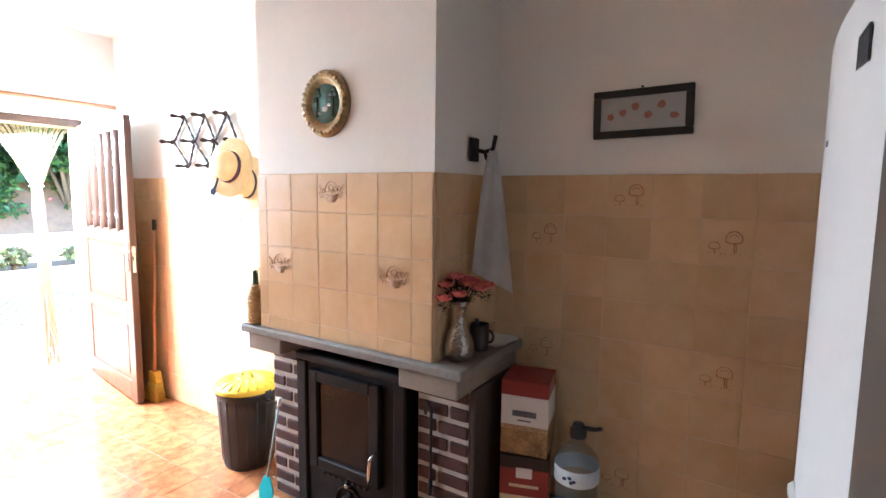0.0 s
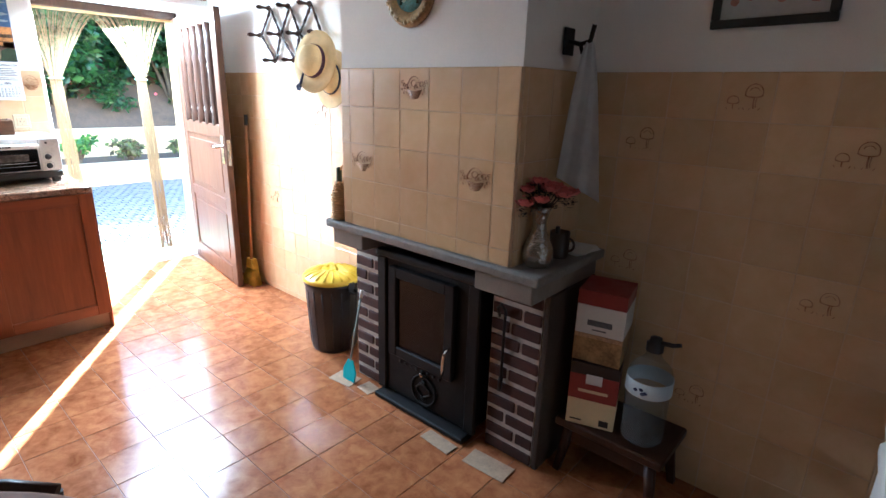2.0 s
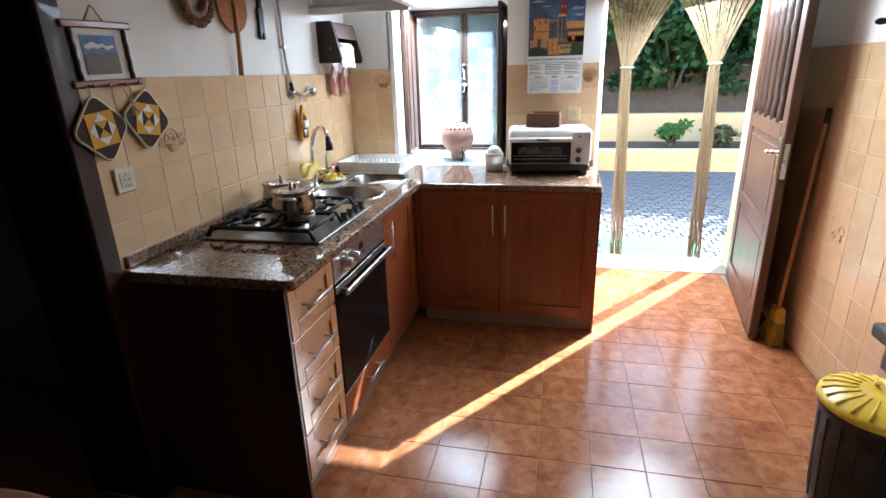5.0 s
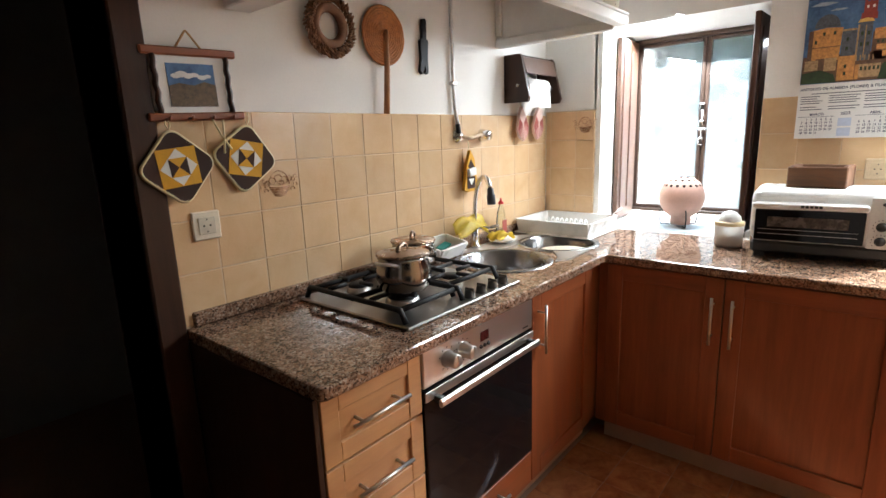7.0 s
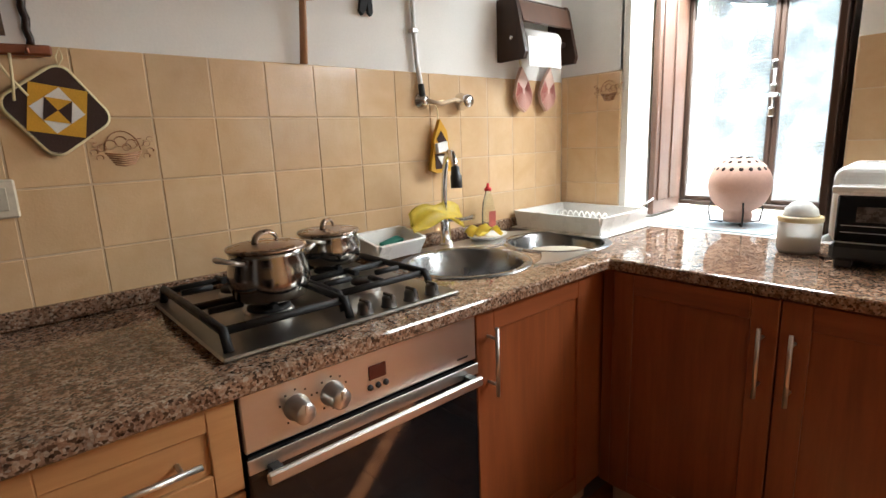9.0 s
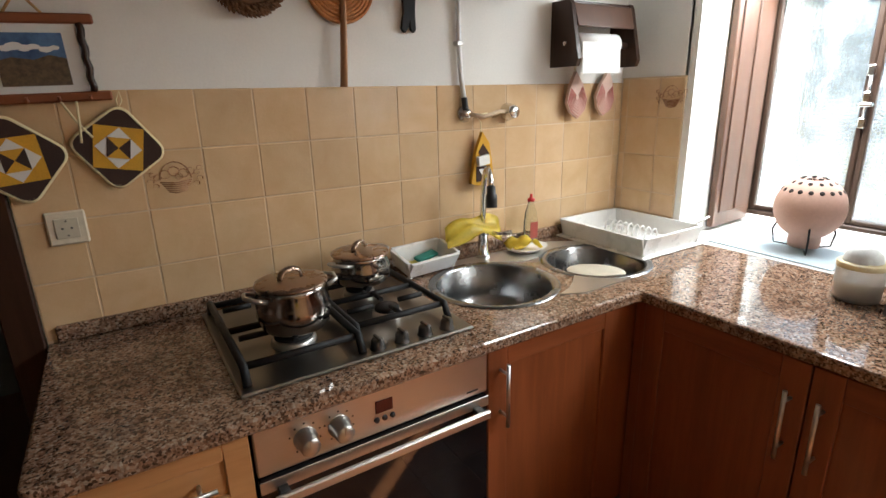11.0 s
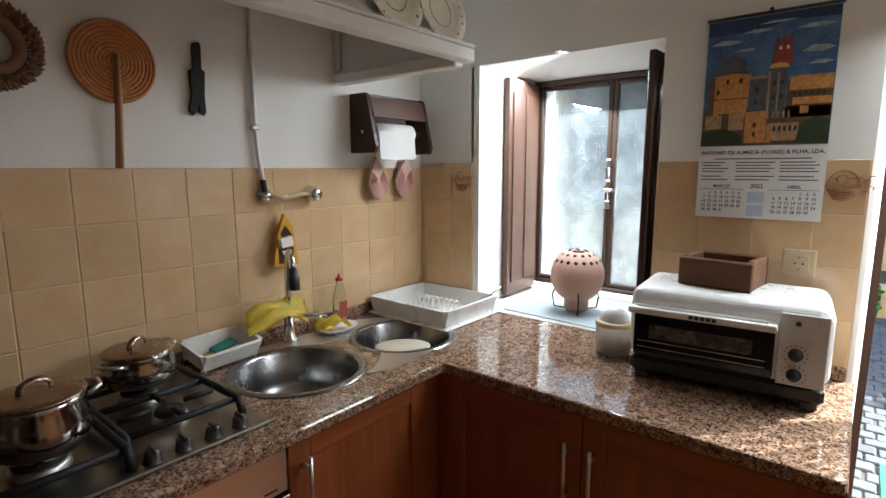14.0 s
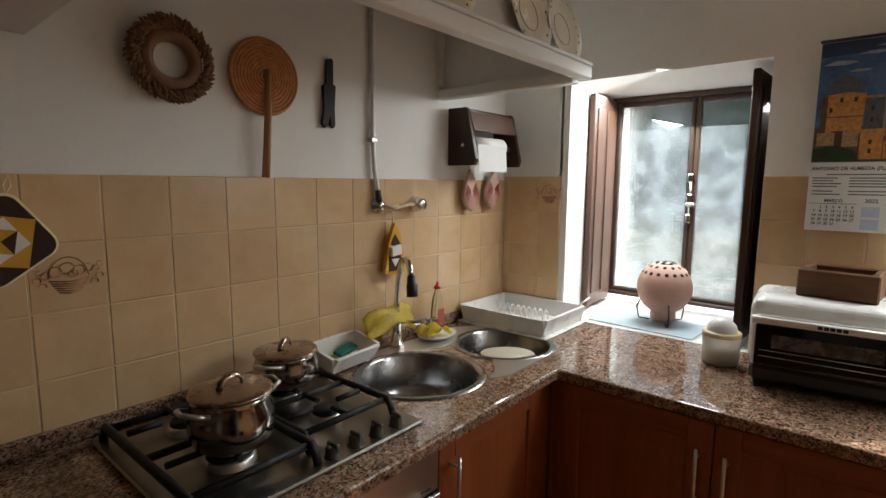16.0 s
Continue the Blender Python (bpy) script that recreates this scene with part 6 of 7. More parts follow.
# dustbin
def dustbin():
    t = thing("dustbin", "black plastic dustbin with a yellow ribbed lid", "bin", T((-2.13, 1.85, 0)))
    black = mat("black_bin_plastic", (0.018, 0.018, 0.02), 0.4, var=0.15)
    bm = B()
    lathe(bm, [(0, 0.0), (0.128, 0), (0.133, 0.012), (0.150, 0.26), (0.158, 0.40), (0.166, 0.402), (0.166, 0.43), (0.158, 0.43), (0.15, 0.40), (0.125, 0.02), (0, 0.02)], seg=48)
    part("body", bm, black, t)
    for k in range(18):
        a = 2 * math.pi * k / 18
        bm = B()
        tube(bm, [(0.134 * math.cos(a), 0.134 * math.sin(a), 0.03), (0.156 * math.cos(a), 0.156 * math.sin(a), 0.38)], 0.004, 5)
        part("rib", bm, black, t)
    yellow = mat("yellow_lid_plastic", (0.80, 0.56, 0.03), 0.35, var=0.06)
    lid = part("lid", lathe(B(), [(0.17, 0.425), (0.174, 0.43), (0.172, 0.445), (0.16, 0.452), (0.13, 0.468), (0.06, 0.482), (0.045, 0.480), (0.0, 0.478)], seg=48), yellow, t, "yellow ribbed lid")
    for k in range(20):
        a = 2 * math.pi * k / 20
        bm = B()
        tube(bm, [(r * math.cos(a), r * math.sin(a), z) for r, z in ((0.065, 0.482), (0.13, 0.469), (0.16, 0.453))], [0.003, 0.005, 0.006], 5)
        part("lid_rib", bm, yellow, lid)
    bm = B()
    tube(bm, bezier((-0.045, 0, 0.478), (-0.04, 0, 0.52), (0.04, 0, 0.52), (0.045, 0, 0.478)), 0.008, 8)
    part("lid_handle", bm, yellow, lid)
    for s in (-1, 1):
        bm = B()
        box(bm, s * 0.162 - 0.012, s * 0.162 + 0.012, -0.022, 0.022, 0.385, 0.44, 0.004)
        tube(bm, [(s * 0.17, -0.02, 0.39), (s * 0.205, -0.018, 0.385), (s * 0.212, 0, 0.38), (s * 0.205, 0.018, 0.385), (s * 0.17, 0.02, 0.39)], 0.006, 6)
        part("clip_handle", bm, black, t, "black clip handle")


dustbin()


def broom():
    t = thing("broom", "wooden-handled broom with yellow bristles against the wall", "broom", pose(-3.40, 2.03, 0, 0, 0, 0))
    bm = B()
    tube(bm, [(0.0, -0.005, 0.20), (-0.01, 0.03, 0.9), (-0.012, 0.045, 1.22)], 0.012, 8)
    part("stick", bm, BROOM_WOOD, t, "reddish wooden stick")
    bm = B()
    tube(bm, [(-0.012, 0.045, 1.21), (-0.013, 0.048, 1.285)], 0.014, 8)
    part("grip", bm, BLACK_PLASTIC, t, "black plastic end")
    yellow = mat("yellow_bristles", (0.62, 0.40, 0.03), 0.7, var=0.25, scale=40)
    bm = B()
    prism(bm, [(-0.05, 0.13), (0.06, 0.13), (0.035, 0.205), (-0.035, 0.205)], "y", -0.028, 0.018)
    part("head", bm, yellow, t, "yellow plastic head")
    random.seed(8)
    bm = B()
    for k in range(260):
        u, v = random.random(), random.random()
        tube(bm, [(-0.05 + 0.11 * u, -0.028 + 0.045 * v, 0.132), (-0.085 + 0.18 * u + random.uniform(-0.01, 0.01), -0.06 + 0.075 * v, 0.004)], 0.0022, 3)
    tagged(part("bristles", bm, yellow, t, "splayed yellow bristles"), kind="stuff")


broom()


def hearth_brush():
    t = thing("fly_swatter", "turquoise plastic fly swatter leaning on the brick pier", "fly swatter", T((-1.72, 1.70, 0)))
    teal = mat("turquoise_plastic", (0.02, 0.36, 0.40), 0.4)
    bm = B()
    prism(bm, [(-0.045, 0.005), (0.045, 0.005), (0.05, 0.06), (0.02, 0.12), (-0.02, 0.12), (-0.05, 0.06)], "y", -0.003, 0.003)
    bmesh.ops.transform(bm, matrix=pose(-0.01, -0.065, 0, -8), verts=bm.verts)
    part("blade", bm, teal, t, "turquoise blade")
    bm = B()
    tube(bm, [(-0.01, -0.049, 0.115), (0.0, -0.03, 0.25), (0.012, 0.01, 0.46)], 0.005, 6)
    part("stick", bm, mat("grey_green_wire", (0.25, 0.30, 0.28), 0.5), t)
    bm = B()
    tube(bm, [(0.012, 0.01, 0.46), (0.016, 0.014, 0.50)], 0.009, 6)
    part("grip", bm, WHITE_PLASTIC, t)


hearth_brush()
bm = B()
tube(bm, [(-0.83, 1.716, 0.36), (-0.828, 1.714, 0.55), (-0.826, 1.712, 0.66), (-0.84, 1.70, 0.69), (-0.858, 1.705, 0.665), (-0.85, 1.71, 0.63)], 0.006, 8)
tube(bm, [(-0.83, 1.716, 0.36), (-0.831, 1.712, 0.30)], [0.01, 0.008], 8)
solid("poker", bm, CAST_IRON, "black iron poker hanging on the brick pier", "poker")
PATCH = mat("worn_cream_patch", (0.36, 0.25, 0.16), 0.8, var=0.25, scale=22, bump=0.4)
for x, y, w, d, r in ((-1.76, 1.635, 0.075, 0.05, 8), (-1.60, 1.66, 0.05, 0.04, -6), (-1.05, 1.59, 0.085, 0.035, -4), (-0.80, 1.62, 0.10, 0.05, 3)):
    solid("hearth_slab", box(B(), -w, w, -d, d, 0.0008, 0.0045, 0.0015), PATCH, "pale worn cement patch in the floor by the hearth", "patch", pose(x, y, 0, 0, 0, r), kind="structure")


# stool, boxes and water bottle
def stool():
    t = thing("stool", "low dark wooden stool beside the fireplace", "stool", T((-0.395, 1.93, 0)))
    part("seat", box(B(), -0.21, 0.21, -0.145, 0.145, 0.215, 0.25, 0.006), DARK_WOOD, t)
    for sx in (-1, 1):
        for sy in (-1, 1):
            bm = B()
            tube(bm, [(sx * 0.16, sy * 0.10, 0.215), (sx * 0.19, sy * 0.125, 0.0)], [0.026, 0.018], 4)
            part("leg", bm, DARK_WOOD, t)
    for sy in (-1, 1):
        part("apron", box(B(), -0.15, 0.15, sy * 0.10 - 0.01, sy * 0.10 + 0.01, 0.14, 0.214, 0.003), DARK_WOOD, t)


stool()


def carton(name, label, m, a, b, h, bands):
    t = thing(name, label, "box", m, group="cartons on the stool")
    z = 0
    for n, (frac, mt) in enumerate(bands):
        part("band", box(B(), -a - 0.0004 * (n % 2), a + 0.0004 * (n % 2), -b - 0.0004 * (n % 2), b + 0.0004 * (n % 2), z * h, (z + frac) * h - 0.0006, 0.0012), mt, t)
        z += frac
    return t


CREAM_CARD = mat("cream_card", (0.66, 0.54, 0.32), 0.6, var=0.06)
RED_CARD = mat("dark_red_card", (0.24, 0.03, 0.025), 0.5, var=0.1)
WHITE_CARD = mat("white_card", (0.68, 0.67, 0.64), 0.5, var=0.04)
BLACK_CARD = mat("black_card", (0.025, 0.018, 0.015), 0.5)
LAND_CARD = mat("sepia_landscape_card", (0.36, 0.22, 0.09), 0.55, var=0.5, scale=16, col2=(0.12, 0.06, 0.03))
c1 = carton("wine_carton", "cream and dark red wine carton on the stool", pose(-0.505, 1.905, 0.25, 0, 0, 18), 0.09, 0.095, 0.265, ((0.42, CREAM_CARD), (0.40, RED_CARD), (0.18, BLACK_CARD)))
part("label_picture", box(B(), -0.03, 0.03, -0.0965, -0.0958, 0.182, 0.222), WHITE_CARD, c1)
part("script_line", box(B(), -0.055, 0.055, -0.0965, -0.0958, 0.145, 0.157), CREAM_CARD, c1)
part("barcode", box(B(), 0.035, 0.07, -0.0965, -0.0958, 0.012, 0.038), BLACK_CARD, c1)
part("small_print", box(B(), -0.075, -0.03, -0.0965, -0.0958, 0.018, 0.024), BLACK_CARD, c1)
c2 = carton("wine_carton", "white carton with red top and landscape band on another", pose(-0.505, 1.915, 0.5155, 0, 0, 12), 0.088, 0.092, 0.285, ((0.34, LAND_CARD), (0.06, STONE_PRINT), (0.40, WHITE_CARD), (0.20, RED_CARD)))
part("letter_row", box(B(), -0.045, 0.045, -0.0935, -0.0926, 0.150, 0.172), PLAIN_GREY, c2)
part("thin_row", box(B(), -0.025, 0.025, -0.0935, -0.0926, 0.132, 0.137), PLAIN_GREY, c2)


def water_bottle():
    t = thing("water_bottle", "large clear plastic water bottle with a black pump top", "bottle", T((-0.30, 1.89, 0.25)))
    prof = [(0, 0.004), (0.06, 0.0), (0.073, 0.012)]
    for k in range(7):
        z = 0.03 + k * 0.026
        prof += [(0.077, z), (0.073, z + 0.013)]
    prof += [(0.080, 0.215), (0.080, 0.27), (0.07, 0.30), (0.045, 0.325), (0.028, 0.345), (0.026, 0.37)]
    m, nt, b = shader("water_bottle_plastic")
    b.inputs["Base Color"].default_value = (0.45, 0.50, 0.53, 1)
    b.inputs["Roughness"].default_value = 0.05
    clear = nt.nodes.new("ShaderNodeBsdfTransparent")
    clear.inputs["Color"].default_value = (0.90, 0.94, 0.96, 1)
    thin = nt.nodes.new("ShaderNodeMixShader")
    thin.inputs[0].default_value = 0.88
    link(nt, b.outputs[0], thin.inputs[1])
    link(nt, clear.outputs[0], thin.inputs[2])
    link(nt, thin.outputs[0], nt.nodes["Material Output"].inputs["Surface"])
    part("bottle", lathe(B(), prof, seg=32), m, t)
    bm = B()
    lathe(bm, [(0.0795, 0.205), (0.0815, 0.207), (0.0815, 0.262), (0.0795, 0.264)], seg=32)
    lab = part("label", bm, mat("pale_blue_label", (0.55, 0.62, 0.66), 0.4), t, "pale blue label band")
    bm = B()
    for x, z in ((-0.02, 0.235), (0.0, 0.24), (0.015, 0.23), (0.005, 0.225)):
        blob(bm, (x, -0.0812, z), 0.009, 0.2, 1, (1, 0.15, 0.8))
    part("dark_mark", bm, INK, lab)
    bm = B()
    lathe(bm, [(0.03, 0.365), (0.03, 0.395), (0.022, 0.40), (0.02, 0.415), (0, 0.417)], seg=20)
    tube(bm, [(0.015, 0, 0.40), (0.06, 0, 0.405), (0.085, 0, 0.415)], [0.01, 0.008, 0.007], 8)
    part("pump_top", bm, BLACK_PLASTIC, t, "black pump top with spout")


water_bottle()


# folding peg rack with straw hats
def peg_rack():
    t = thing("coat_rack", "dark wooden folding lattice coat rack with turned pegs", "coat rack", NORTH_FACE(-2.80, 1.80, 0.006))
    top = [(-0.20, 0.16), (0.02, 0.155), (0.24, 0.15)]
    bot = [(-0.17, -0.155), (0.05, -0.155), (0.27, -0.155)]
    mid = [(-0.33, 0.005), (-0.10, 0.0), (0.11, -0.005), (0.33, -0.01)]
    sticks = [(mid[0], top[0]), (top[0], mid[1]), (mid[1], top[1]), (top[1], mid[2]), (mid[2], top[2]), (top[2], mid[3]), (mid[0], bot[0]), (bot[0], mid[1]), (mid[1], bot[1]), (bot[1], mid[2]), (mid[2], bot[2]), (bot[2], mid[3])]
    for a, b in sticks:
        a, b = Vector((*a, 0.012)), Vector((*b, 0.012))
        bm = B()
        n = 9
        tube(bm, [a.lerp(b, k / n) for k in range(n + 1)], [0.012 + 0.006 * (k % 3 == 1) for k in range(n + 1)], 6, flat=0.6)
        part("slat", bm, DARK_WOOD, t)
    for x, y in top + mid + bot:
        bm = B()
        lathe(bm, [(0.017, 0.0), (0.018, 0.012), (0.009, 0.02), (0.008, 0.045), (0.012, 0.06), (0.014, 0.075), (0.008, 0.09), (0, 0.094)], (x, y, 0.018), 10)
        part("peg", bm, DARK_WOOD, t, "turned peg")


peg_rack()


def straw_hat(m, label, band):
    t = thing("straw_hat", label, "hat", m, group="hats on the rack")
    bm = B()
    n = 8
    lathe(bm, [(0, 0.105), (0.05, 0.103), (0.075, 0.09), (0.086, 0.05), (0.09, 0.012), (0.10, 0.004), (0.135, 0.0), (0.172, 0.008), (0.174, 0.005), (0.135, -0.004), (0.09, 0.0), (0.08, 0.05), (0, 0.098)], seg=40, squash=(0.92, 1.08))
    part("hat", bm, PALE_STRAW, t, "pale woven straw")
    part("band", lathe(B(), [(0.089, 0.014), (0.093, 0.016), (0.0905, 0.04), (0.087, 0.042)], seg=40, squash=(0.92, 1.08)), band, t, "dark ribbon band")
    return t


NAVY = mat("navy_ribbon", (0.03, 0.035, 0.08), 0.8)
PURPLE = mat("purple_ribbon", (0.08, 0.03, 0.06), 0.8)
h1 = straw_hat(pose(-2.41, 1.99, 1.625, 80, 0, 16) @ Matrix.Scale(0.93, 4), "pale straw hat with a dark purple ribbon hanging on the rack", PURPLE)
bm = B()
tube(bm, [(-0.06, -0.06, 0.03), (-0.09, -0.12, 0.015), (-0.10, -0.14, 0.014)], [0.006, 0.008, 0.01], 6)
for k in range(7):
    blob(bm, (-0.105 + 0.012 * math.cos(k), -0.155 + 0.012 * math.sin(k), 0.016), 0.013, 0.3, 1, (1, 1, 0.5))
part("bow", bm, NAVY, h1, "navy ribbon bow")

h2 = straw_hat(pose(-2.345, 2.052, 1.535, 84, 0, 8) @ Matrix.Diagonal((0.88, 0.88, 0.42, 1)), "pale straw hat with a navy ribbon hanging behind the other hat", NAVY)

# round table, its chair and a crocheted doily
TABLE = wood("dark_polished_table_wood", (0.15, 0.07, 0.04), (0.28, 0.135, 0.08), "x", 0.6, 8, 0.0)
TABLE.node_tree.nodes["Principled BSDF"].inputs["Specular IOR Level"].default_value = 0.12


def round_table():
    t = thing("round_table", "round dark polished wooden table", "table", T((-0.51, -0.174, 0)))
    part("tabletop", lathe(B(), [(0, 0.775), (0.495, 0.775), (0.507, 0.769), (0.51, 0.758), (0.50, 0.747), (0, 0.747)], seg=64), TABLE, t)
    part("apron", lathe(B(), [(0.42, 0.746), (0.42, 0.67), (0.40, 0.67), (0.40, 0.746)], seg=48), TABLE, t)
    for k in range(4):
        a = math.pi * (0.25 + 0.5 * k)
        bm = B()
        tube(bm, [(0.40 * math.cos(a), 0.40 * math.sin(a), 0.70), (0.39 * math.cos(a), 0.39 * math.sin(a), 0.4), (0.40 * math.cos(a), 0.40 * math.sin(a), 0.0)], [0.03, 0.026, 0.02], 8)
        part("leg", bm, TABLE, t)


round_table()


def dining_chair():
    t = thing("dining_chair", "dark wooden chair pushed under the round table", "chair", pose(-0.745, -0.02, 0, 0, 0, 57))
    part("seat", box(B(), -0.20, 0.20, -0.20, 0.20, 0.43, 0.455, 0.01), DARK_WOOD, t)
    for sx in (-1, 1):
        bm = B()
        tube(bm, [(sx * 0.17, -0.17, 0.43), (sx * 0.175, -0.175, 0.0)], 0.018, 8)
        part("leg", bm, DARK_WOOD, t)
        bm = B()
        tube(bm, [(sx * 0.175, 0.20, 0.0), (sx * 0.175, 0.185, 0.43), (sx * 0.175, 0.20, 0.60), (sx * 0.17, 0.235, 0.735)], 0.017, 8)
        part("back_leg", bm, DARK_WOOD, t)
    for z, w in ((0.735, 0.05), (0.59, 0.03)):
        bm = B()
        tube(bm, [(-0.18, 0.225 - (0.77 - z) * 0.2, z), (-0.09, 0.245 - (0.77 - z) * 0.2, z + 0.012), (0, 0.252 - (0.77 - z) * 0.2, z + 0.016), (0.09, 0.245 - (0.77 - z) * 0.2, z + 0.012), (0.18, 0.225 - (0.77 - z) * 0.2, z)], w / 2, 8, flat=0.4)
        part("back_rail", bm, DARK_WOOD, t)


dining_chair()


def doily():
    bm = B()
    for ring in range(8):
        r = 0.03 + ring * 0.02
        n = 24
        tube(bm, [((r + 0.006 * math.cos(12 * a)) * math.cos(a), (r + 0.006 * math.cos(12 * a)) * math.sin(a), 0.003) for a in (2 * math.pi * k / 72 for k in range(72))], 0.004, 4, True)
    for k in range(24):
        a = 2 * math.pi * k / 24
        tube(bm, [(0.02 * math.cos(a), 0.02 * math.sin(a), 0.003), (0.18 * math.cos(a), 0.18 * math.sin(a), 0.003)], 0.0035, 4)
        tube(bm, [(0.185 * math.cos(a) + 0.018 * math.cos(b), 0.185 * math.sin(a) + 0.018 * math.sin(b), 0.003) for b in (2 * math.pi * j / 8 for j in range(8))], 0.004, 4, True)
    solid("doily", bm, WHITE_CLOTH, "white crocheted doily lying on the round table", "doily", T((-0.735, -0.235, 0.776)))


doily()


# bead curtain, tied back in two bundles
def strand_curtain(y, width_l, width_r, tie_z, label, seed, tie_y):
    t = thing("strand_curtain", label, "curtain", T((-4.52, y, 0)), group="door curtains")
    cord = mat("golden_brown_cord", (0.27, 0.19, 0.10), 0.6, var=0.35, scale=120, fine=400)
    random.seed(seed)
    n = 52
    for k in range(n):
        u = (k // 4 + 0.5 + (k % 4 - 1.5) * 0.20) * 4 / n
        top = y - width_l + (width_l + width_r) * u
        x = -4.535 + random.uniform(-0.012, 0.012)
        ty = tie_y + (u - 0.5) * 0.07
        pts = []
        for j in range(13):
            s = j / 12
            z = 1.97 - s * (1.97 - tie_z)
            e = s ** 0.75
            pts.append((x + 0.03 * s * random.uniform(-0.3, 0.3), top + (ty - top) * e, z))
        for j in range(1, 9):
            z = tie_z - (tie_z - 0.085) * j / 8
            pts.append((x + random.uniform(-0.018, 0.018), ty + (u - 0.5) * 0.03 * (j / 8) + random.uniform(-0.006, 0.006) + 0.03 * (j / 8), z))
        bm = B()
        tube(bm, pts, 0.0022, 4)
        wpart("strand", bm, cord, t)
    bm = B()
    tube(bm, [(-4.535 + 0.032 * math.cos(a), tie_y + 0.044 * math.sin(a), tie_z) for a in (2 * math.pi * k / 14 for k in range(14))], 0.006, 6, True)
    wpart("tie", bm, mat("green_tie", (0.25, 0.42, 0.34), 0.7), t, "pale green tie band")


strand_curtain(1.295, 0.255, 0.265, 1.50, "beige cord strand curtain tied back beside the worktop", 21, 1.228)
strand_curtain(1.77, 0.30, 0.29, 1.51, "beige cord strand curtain tied back in the doorway", 22, 1.805)
solid("curtain_batten", box(B(), -4.56, -4.51, DY0 + 0.01, DY1 - 0.01, 1.966, 1.99, 0.003), YELLOW_WALL, "narrow ochre batten holding the strand curtain", "batten")

# ---- garden ----
bm = B()
box(bm, -0.36, 0.36, -0.45, 0.45, 0, 0.014, 0.004)
solid("door_mat", bm, mat("green_mat", (0.05, 0.22, 0.13), 0.95, var=0.3, scale=30, fine=300, bump=0.6), "green mat lying outside the garden door", "mat", pose(-5.25, 1.65, -0.112, 0, 0, 0))
for x, z0, z1, d in ((-9.3, -0.16, 0.235, 0.22), (-11.2, 0.0, 0.65, 0.24)):
    bm = B()
    box(bm, x - d, x, -7.0, 9.0, z0, z1, 0.015)
    solid("garden_wall", bm, YELLOW_WALL, "low ochre rendered garden wall with planting behind", "garden wall", kind="structure", group="terrace walls")
solid("flower_bed", box(B(), -10.97, -9.52, -7, 9, -0.16, 0.16), DIRT, "soil of the raised flower bed", "soil", kind="structure")
bm = B()
vs = []
random.seed(4)
NX, NY = 16, 30
for i in range(NX + 1):
    row = []
    for j in range(NY + 1):
        x, y = -11.43 - i * 0.8, -9 + j * 0.7
        row.append(bm.verts.new((x, y, 0.6 + min(i, 9) * 0.85 + max(0, i - 9) * 0.2 + random.uniform(-0.12, 0.12) * (i > 0))))
    vs.append(row)
for i in range(NX):
    for j in range(NY):
        bm.faces.new((vs[i][j], vs[i][j + 1], vs[i + 1][j + 1], vs[i + 1][j]))
solid("garden_bank", bm, DIRT, "dark soil bank rising behind the garden walls", "bank", kind="structure")


def leaves(bm, rnd, centre, radii, count, size, droop=0.3, shell=0.55):
    """Many small bent leaves in an uneven cloud."""
    for _ in range(count):
        d = Vector((rnd.gauss(0, 1), rnd.gauss(0, 1), rnd.gauss(0, 1))).normalized()
        r = shell + (1 - shell) * rnd.random()
        c = Vector(centre) + Vector((d.x * radii[0], d.y * radii[1], d.z * radii[2])) * r
        a = Vector((rnd.gauss(0, 1), rnd.gauss(0, 1), rnd.gauss(-droop, 0.6))).normalized()
        s = a.cross(Vector((rnd.gauss(0, 1), rnd.gauss(0, 1), rnd.gauss(0, 1)))).normalized()
        l = size * rnd.uniform(0.6, 1.3)
        w = l * 0.28
        mid = c + a * l * 0.5 + a.cross(s) * l * 0.06
        p = [bm.verts.new(v) for v in (c, mid + s * w, c + a * l, mid - s * w)]
        bm.faces.new(p)


def leaf_mat(name, a, b, gloss):
    m, nt, bs = shader(name)
    geo = nt.nodes.new("ShaderNodeNewGeometry")
    col = ramp(nt, geo.outputs["Random Per Island"], [(0.0, a), (1.0, b)])
    link(nt, col, bs.inputs["Base Color"])
    bs.inputs["Roughness"].default_value = gloss
    tr = nt.nodes.new("ShaderNodeBsdfTranslucent")
    link(nt, col, tr.inputs["Color"])
    ms = nt.nodes.new("ShaderNodeMixShader")
    ms.inputs[0].default_value = 0.35
    link(nt, bs.outputs[0], ms.inputs[1])
    link(nt, tr.outputs[0], ms.inputs[2])
    link(nt, ms.outputs[0], nt.nodes["Material Output"].inputs["Surface"])
    return m


LEAF_DARK = leaf_mat("dark_glossy_leaf", (0.018, 0.05, 0.016), (0.07, 0.15, 0.035), 0.3)
LEAF_LIGHT = leaf_mat("light_green_leaf", (0.05, 0.14, 0.025), (0.14, 0.27, 0.05), 0.4)
LEAF_RED = leaf_mat("reddish_shrub_leaf", (0.10, 0.07, 0.04), (0.16, 0.20, 0.06), 0.5)
BARK = mat("grey_bark", (0.10, 0.075, 0.05), 0.9, var=0.3, scale=16, bump=0.6)


